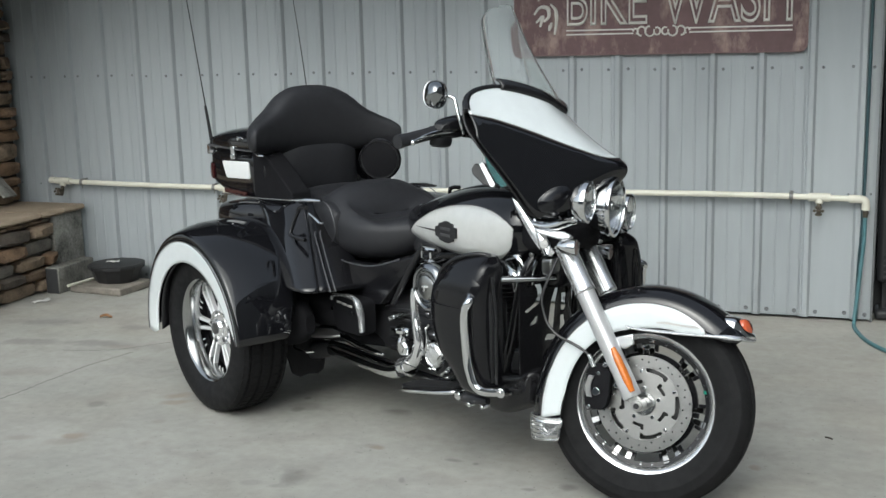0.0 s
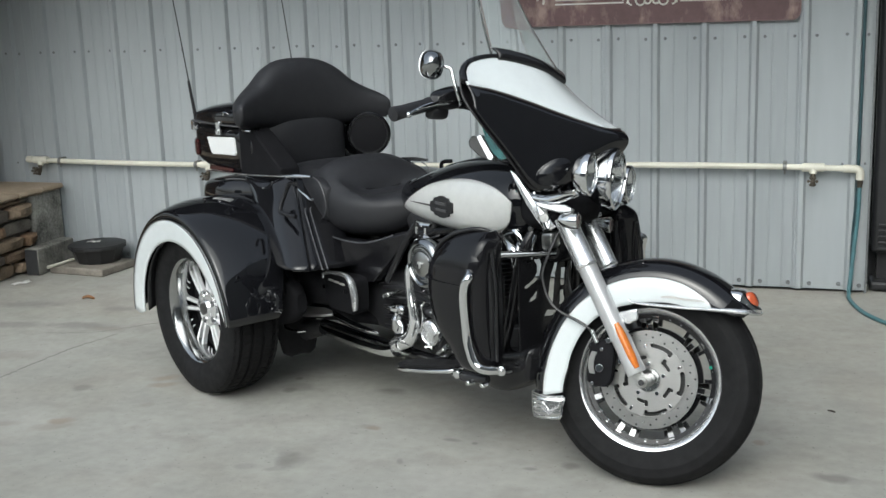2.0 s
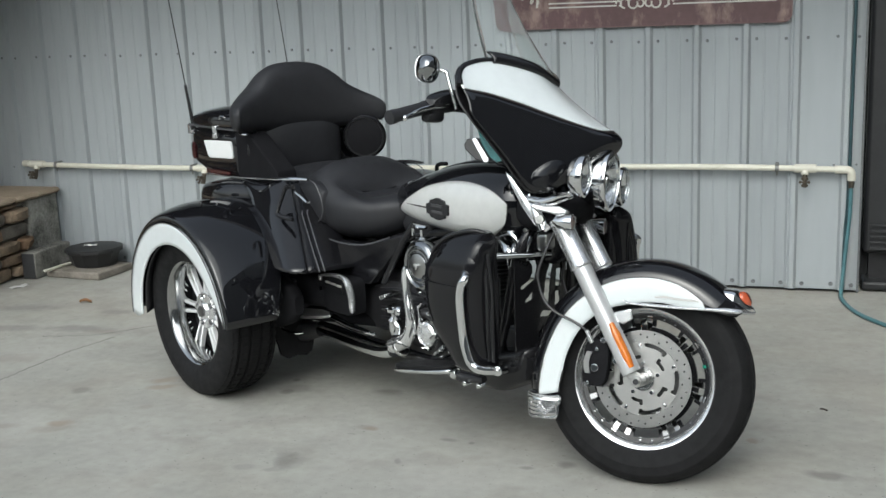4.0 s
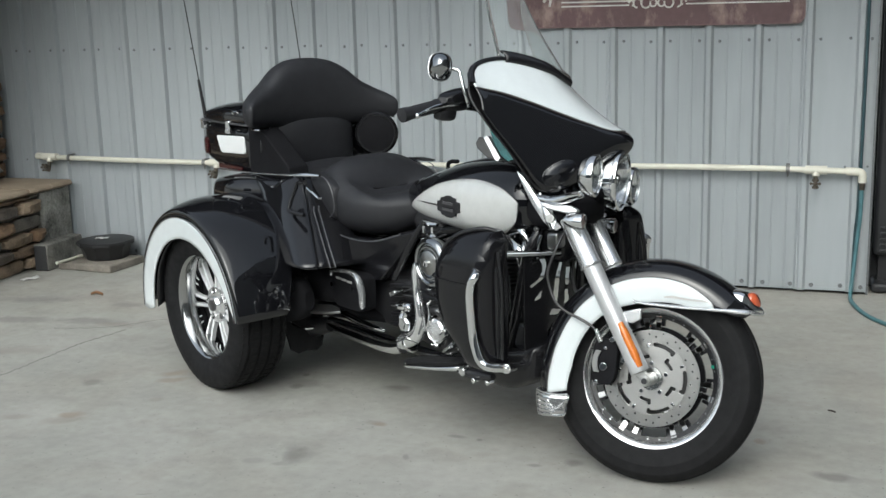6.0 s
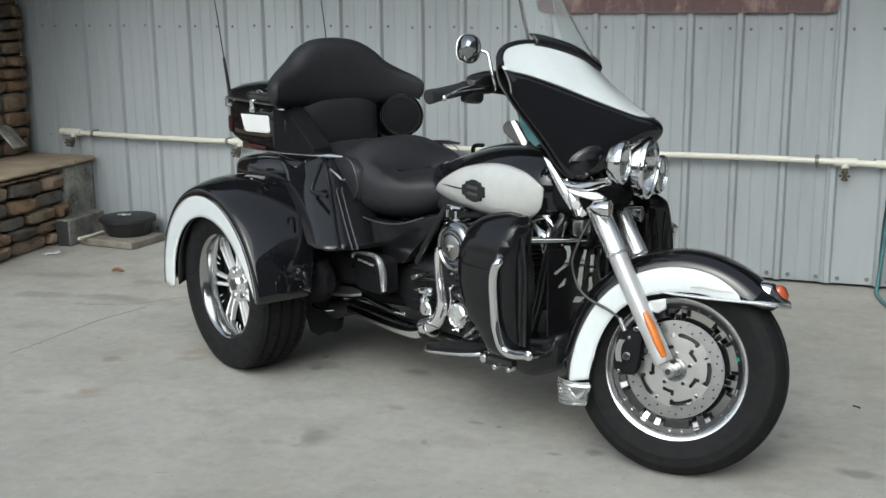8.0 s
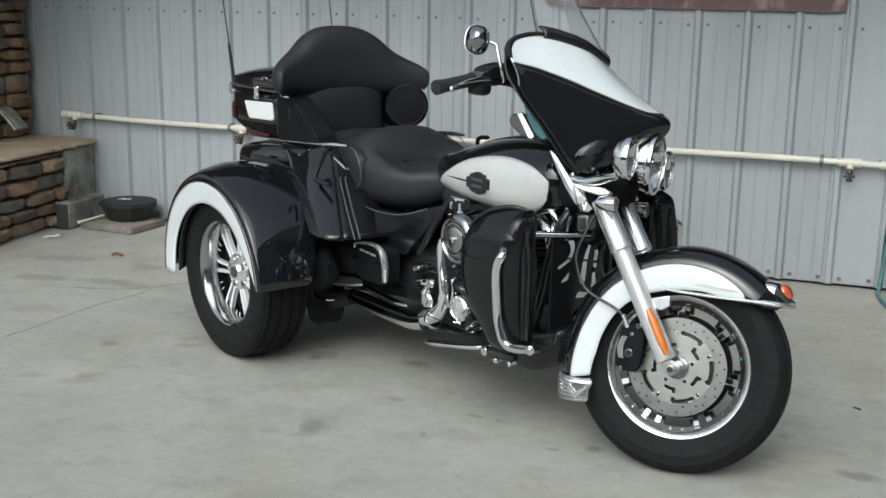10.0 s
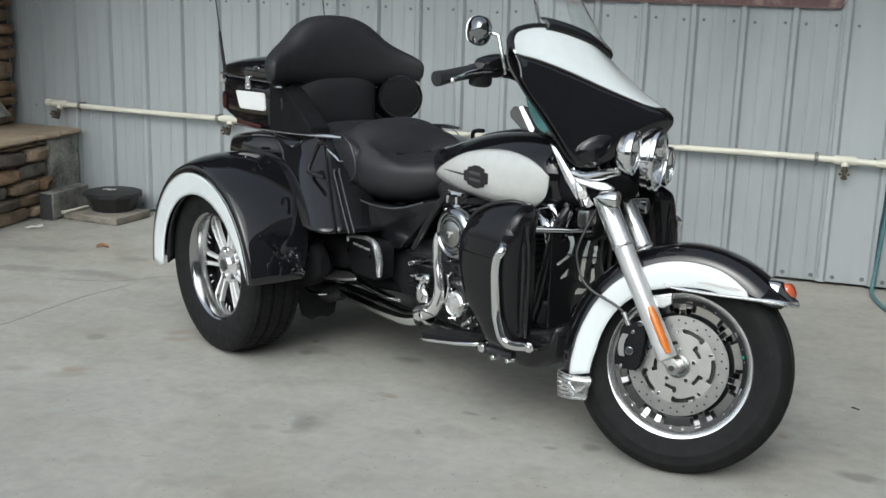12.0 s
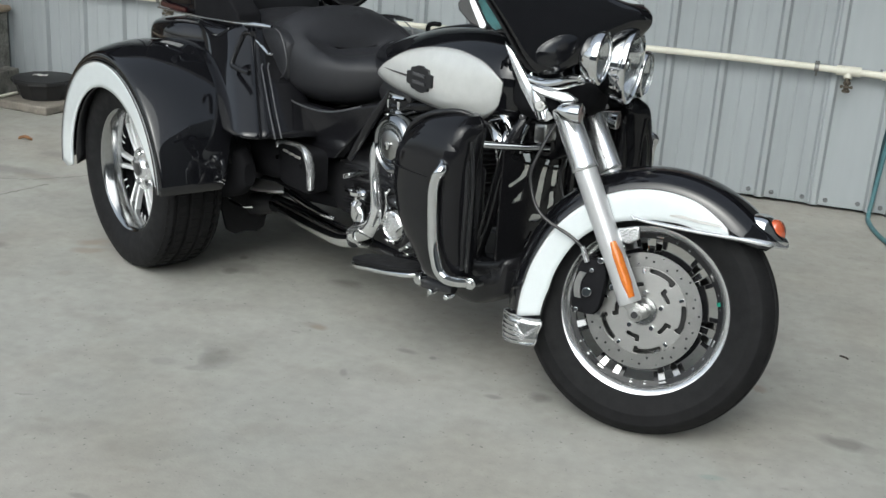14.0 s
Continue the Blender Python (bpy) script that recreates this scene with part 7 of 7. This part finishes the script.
# footboards
for sg in (-1, 1):
    m = Matrix.Translation((1.045, sg * 0.30, 0.276)) @ Matrix.Rotation(radians(-11), 4, "Y")
    b = B()
    poly = [(0.155 * power(math.cos(a), 0.6), 0.052 * power(math.sin(a), 0.6)) for a in [2 * math.pi * k / 32 for k in range(32)]]
    loft(b, [[m @ Vector((x, y, z)) for x, y in poly] for z in (-0.012, 0.0)])
    fb = fixed("footboard", b, CHROME, trike, "chrome footboard with black rubber pad", bevel=0.003)
    b = B()
    loft(b, [[m @ Vector((x * 0.96, y * 0.92, z)) for x, y in poly] for z in (0.001, 0.012)])
    fixed("rubber_pad", b, RUBBER, fb, bevel=0.003)
    b = B()
    tube(b, [(1.0, sg * 0.25, 0.275), (1.02, sg * 0.18, 0.25), (1.03, sg * 0.12, 0.25)], 0.014, 10, 3)
    tube(b, [(1.14, sg * 0.25, 0.30), (1.15, sg * 0.18, 0.27), (1.15, sg * 0.12, 0.26)], 0.014, 10, 3)
    fixed("footboard_bracket", b, SATIN, fb)
    b = B()
    tube(b, [(1.12, sg * 0.27, 0.27), (1.20, sg * 0.29, 0.275), (1.30, sg * 0.28, 0.285)], [0.012, 0.018, 0.012], 10, 3)
    link = fixed("pedal_linkage", b, DARKSTEEL, fb)
    for x, z, r in ((1.19, 0.285, 0.015), (1.245, 0.268, 0.009), (1.31, 0.275, 0.008)):
        b = B()
        cyl(b, (x, sg * 0.29, z), (x, sg * 0.318, z), r, n=14)
        fixed("linkage_bolt", b, CHROME, fb, bevel=0.002)
    # passenger footrest folded up
    b = B()
    m2 = Matrix.Translation((0.378, sg * 0.325, 0.334)) @ Matrix.Rotation(radians(-9), 4, "Y") @ Matrix.Rotation(radians(-sg * 14), 4, "X")
    poly2 = [(-0.170, -0.022), (-0.12, -0.040), (0.05, -0.034), (0.12, -0.016), (0.165, 0.012), (0.12, 0.024), (0.02, 0.032), (-0.15, 0.014)]
    loft(b, [[m2 @ Vector((x, sg * y, z)) for x, y in poly2] for z in (-0.005, 0.005)])
    fixed("passenger_footrest", b, CARRIER, trike, "silver folded passenger footrest", bevel=0.003)
    b = B()
    tube(b, [(0.25, sg * 0.36, 0.30), (0.26, sg * 0.365, 0.262), (0.33, sg * 0.36, 0.258), (0.36, sg * 0.34, 0.262)], 0.005, 8, 3)
    tube(b, [(0.20, sg * 0.38, 0.42), (0.23, sg * 0.375, 0.34), (0.21, sg * 0.37, 0.28)], 0.007, 8, 3)
    fixed("linkage_rod", b, CHROME, trike)
    # swing arm and clutter ahead of the rear wheel
    b = B()
    hull(b, [(0.12, sg * 0.25, 0.40, 0.04, 0.05, 0.05), (0.2, sg * 0.25, 0.40, 0.05, 0.07, 0.06), (0.36, sg * 0.22, 0.40, 0.05, 0.06, 0.06), (0.42, sg * 0.20, 0.40, 0.02, 0.03, 0.03)], n=3)
    tube(b, [(0.22, sg * 0.37, 0.50), (0.27, sg * 0.36, 0.47), (0.30, sg * 0.33, 0.40)], [0.02, 0.026, 0.016], 10, 3)
    tube(b, [(0.02, sg * 0.34, 0.32), (0.25, sg * 0.24, 0.30), (0.50, sg * 0.13, 0.30), (0.70, sg * 0.10, 0.31)], 0.028, 12, 4)
    hull(b, [(0.22, sg * 0.42, 0.36, 0.03, 0.05, 0.06), (0.27, sg * 0.40, 0.38, 0.05, 0.08, 0.10), (0.34, sg * 0.37, 0.38, 0.04, 0.07, 0.08), (0.38, sg * 0.36, 0.38, 0.02, 0.03, 0.04)], n=3)
    fixed("swing_arm", b, MATTE, trike, "dark swing arm and brackets", bevel=0.012)
    b = B()
    flap = [(0.20, 0.30), (0.36, 0.30), (0.375, 0.22), (0.362, 0.15), (0.33, 0.13), (0.29, 0.136), (0.25, 0.128), (0.222, 0.142), (0.205, 0.19)]
    loft(b, [[(x0 + 0.20 * (0.3 - z) ** 1.2, sg * y, z) for y, z in flap] for x0 in (0.20, 0.212)])
    fixed("splash_guard", b, RUBBER, trike, "black rubber splash guard", bevel=0.004)

# lower fairings with engine guard
for sg in (-1, 1):
    b = B()
    hull(b, [(0.318, 1.300, sg * 0.300, 0.045, 0.030, 0.030), (0.335, 1.295, sg * 0.305, 0.068, 0.046, 0.046), (0.385, 1.284, sg * 0.31, 0.086, 0.055, 0.055), (0.43, 1.266, sg * 0.316, 0.104, 0.059, 0.059), (0.48, 1.252, sg * 0.32, 0.118, 0.061, 0.061), (0.54, 1.242, sg * 0.32, 0.127, 0.061, 0.061), (0.60, 1.241, sg * 0.32, 0.128, 0.060, 0.060), (0.645, 1.246, sg * 0.316, 0.123, 0.061, 0.061), (0.69, 1.263, sg * 0.307, 0.106, 0.060, 0.060), (0.73, 1.286, sg * 0.297, 0.080, 0.050, 0.050), (0.756, 1.306, sg * 0.285, 0.038, 0.025, 0.025)], axis="Z", n=3.4, nring=48)
    low = fixed("lower_fairing", b, GLOSSBLACK, trike, "black leg-shield fairing")
    b = B()
    hull(b, [(0.602, 1.245, sg * 0.320, 0.115, 0.0615, 0.0615), (0.606, 1.245, sg * 0.320, 0.121, 0.0640, 0.0640), (0.645, 1.250, sg * 0.3165, 0.117, 0.0645, 0.0645), (0.685, 1.265, sg * 0.309, 0.100, 0.0625, 0.0625), (0.712, 1.276, sg * 0.302, 0.072, 0.0540, 0.0540)], axis="Z", n=3.4, nring=48)
    fixed("glovebox_door", b, GLOSSBLACK, low, "glovebox door")
    b = B()
    tube(b, [(1.140, sg * 0.352, 0.650), (1.166, sg * 0.350, 0.695), (1.206, sg * 0.342, 0.730), (1.25, sg * 0.325, 0.750), (1.310, sg * 0.300, 0.760), (1.360, sg * 0.255, 0.735)], [0.003, 0.006, 0.007, 0.007, 0.007, 0.004], 10, 5)
    fixed("edge_moulding", b, PLASTIC, low)
    b = B()
    tube(b, [(1.108, sg * 0.350, 0.600), (1.13, sg * 0.373, 0.5985), (1.18, sg * 0.3815, 0.5985), (1.25, sg * 0.3815, 0.5995), (1.32, sg * 0.374, 0.602), (1.355, sg * 0.356, 0.604)], 0.0020, 6, 4)
    fixed("seam", b, MATTE, low)
    for dx, r in ((0.0, 0.007), (0.022, 0.004)):
        b = B()
        tube(b, [(1.352 + dx, sg * 0.318, 0.70), (1.372 + dx, sg * 0.322, 0.60), (1.372 + dx, sg * 0.322, 0.48), (1.366 + dx, sg * 0.318, 0.37)], r, 8, 4)
        fixed("panel_rib", b, PLASTIC, low)
    b = B()
    plate_y(b, [(1.325, 0.71), (1.345, 0.70), (1.352, 0.55), (1.350, 0.38), (1.325, 0.35), (1.315, 0.5)], sg * 0.25, sg * 0.31)
    fixed("vent_panel", b, SATIN, low, bevel=0.01)
    b = B()
    tube(b, [(1.27, sg * 0.28, 0.640), (1.31, sg * 0.345, 0.648), (1.344, sg * 0.382, 0.634), (1.335, sg * 0.391, 0.612), (1.329, sg * 0.393, 0.575), (1.332, sg * 0.393, 0.517), (1.340, sg * 0.392, 0.446), (1.351, sg * 0.390, 0.406), (1.364, sg * 0.386, 0.376), (1.384, sg * 0.368, 0.357), (1.39, sg * 0.30, 0.342), (1.30, sg * 0.14, 0.29)], 0.0138, 16, 6)
    fixed("engine_guard", b, CHROME, trike, "chrome engine guard bar")
    b = B()
    cyl(b, (1.395, sg * 0.30, 0.347), (1.41, sg * 0.325, 0.347), 0.017, 0.015, 18)
    cyl(b, (1.41, sg * 0.325, 0.347), (1.412, sg * 0.329, 0.347), 0.009, n=12)
    fixed("guard_clamp", b, CHROME, trike, bevel=0.003)
    b = B()
    tube(b, [(1.25, sg * 0.24, 0.662), (1.34, sg * 0.12, 0.660), (1.38, sg * 0.06, 0.660)], 0.0105, 12, 3)
    fixed("guard_stay", b, DARKCHROME, trike)
# voltage regulator, oil cooler and chin piece between the down tubes
b = B()
box(b, (1.23, 0, 0.34), (0.05, 0.20, 0.12))
cool = fixed("oil_cooler", b, DARKSTEEL, trike, "black finned oil cooler", bevel=0.006)
for k in range(6):
    b = B()
    box(b, (1.258, 0.0, 0.29 + 0.018 * k), (0.014, 0.16, 0.006))
    fixed("cooler_fin", b, DARKSTEEL, cool)
# Made-up block that keeps the view between the tubes dark.
b = B()
box(b, (1.10, -0.10, 0.42), (0.08, 0.10, 0.26))
fixed("dark_filler", b, DARKSTEEL, trike, "added dark block that fills the gap between the down tubes", bevel=0.012)
b = B()
hull(b, [(1.13, 0, 0.26, 0.13, 0.05, 0.060), (1.15, 0, 0.26, 0.15, 0.06, 0.076), (1.24, 0, 0.268, 0.165, 0.07, 0.072), (1.315, 0, 0.288, 0.165, 0.07, 0.055), (1.350, 0, 0.300, 0.160, 0.07, 0.046), (1.37, 0, 0.31, 0.13, 0.05, 0.03)], n=7)
fixed("chin_cover", b, SATIN, trike, "satin black chin cover")
b = B()
tube(b, [(1.20, -0.10, 0.69), (1.26, -0.12, 0.655), (1.27, -0.12, 0.60)], [0.016, 0.022, 0.014], 10, 3)
fixed("horn_bracket", b, CHROME, trike)

for pts, r in (([(1.30, -0.06, 0.70), (1.345, -0.07, 0.69), (1.36, -0.07, 0.655)], 0.012), ([(1.335, -0.10, 0.715), (1.33, -0.11, 0.68), (1.325, -0.11, 0.64)], 0.006), ([(1.27, -0.10, 0.70), (1.285, -0.13, 0.665), (1.28, -0.14, 0.62)], 0.010)):
    b = B()
    tube(b, pts, r, 10, 4)
    fixed("bright_bracket", b, DARKCHROME, trike)
b = B()
tube(b, [(1.222, -0.12, 0.734), (1.260, -0.12, 0.727), (1.284, -0.12, 0.709), (1.297, -0.12, 0.684)], [0.006, 0.010, 0.011, 0.006], 10, 4, squash=0.7)
fixed("neck_bracket", b, CHROME, trike)
b = B()
cyl(b, (1.317, -0.095, 0.733), (1.318, -0.110, 0.733), 0.0085, 0.0075, 16)
fixed("neck_bolt", b, STEEL, trike, bevel=0.0015)
b = B()
tube(b, [(1.347, -0.10, 0.761), (1.324, -0.10, 0.722), (1.301, -0.10, 0.688)], 0.0035, 8, 3)
fixed("neck_rod", b, DARKCHROME, trike)
b = B()
hull(b, [(1.362, -0.085, 0.702, 0.012, 0.020, 0.020), (1.368, -0.085, 0.702, 0.020, 0.028, 0.028), (1.402, -0.085, 0.708, 0.020, 0.026, 0.026), (1.408, -0.085, 0.708, 0.012, 0.018, 0.018)], n=4)
fixed("wiring_block", b, CARRIER, trike, "grey wiring block by the neck")
# thin plate between the down tubes, openings shaped to fit the camera's view
SLOTS = [[(-0.086, 0.632), (-0.060, 0.629), (-0.053, 0.609), (-0.065, 0.569), (-0.116, 0.545), (-0.131, 0.551), (-0.093, 0.568), (-0.074, 0.591), (-0.076, 0.613)],
         [(-0.115, 0.500), (-0.073, 0.534), (-0.080, 0.504)],
         [(0.010, 0.625), (0.021, 0.620), (0.005, 0.563), (-0.007, 0.473), (-0.031, 0.490), (-0.016, 0.569)],
         [(-0.034, 0.460), (0.013, 0.450), (-0.008, 0.437), (-0.046, 0.443)],
         [(0.029, 0.587), (0.051, 0.584), (0.046, 0.527), (0.028, 0.532)],
         [(0.024, 0.512), (0.043, 0.513), (0.044, 0.474), (0.022, 0.465)],
         [(-0.034, 0.411), (-0.040, 0.386), (-0.054, 0.366), (-0.051, 0.391)],
         [(0.075, 0.60), (0.095, 0.60), (0.095, 0.44), (0.075, 0.44)], [(0.115, 0.62), (0.135, 0.62), (0.135, 0.46), (0.115, 0.46)]]


def open_at(y, z):
    for poly in SLOTS:
        inside = False
        for (y0, z0), (y1, z1) in zip(poly, poly[1:] + poly[:1]):
            if (z0 > z) != (z1 > z) and y < y0 + (y1 - y0) * (z - z0) / (z1 - z0):
                inside = not inside
        if inside:
            return True
    return False


b = B()
step = 0.003
for i in range(-52, 53):
    for j in range(103, 216):
        if not open_at((i + 0.5) * step, (j + 0.5) * step):
            b.faces.new([b.verts.new((1.31, u * step, v * step)) for u, v in ((i, j), (i + 1, j), (i + 1, j + 1), (i, j + 1))])
bmesh.ops.remove_doubles(b, verts=b.verts, dist=1e-5)
for _ in range(3):
    bmesh.ops.smooth_vert(b, verts=[v for v in b.verts if v.is_boundary], factor=0.5, use_axis_y=True, use_axis_z=True)
fixed("slotted_panel", b, SATIN, trike, "black plate with slots shaped to fit the camera's view", solid=0.006)
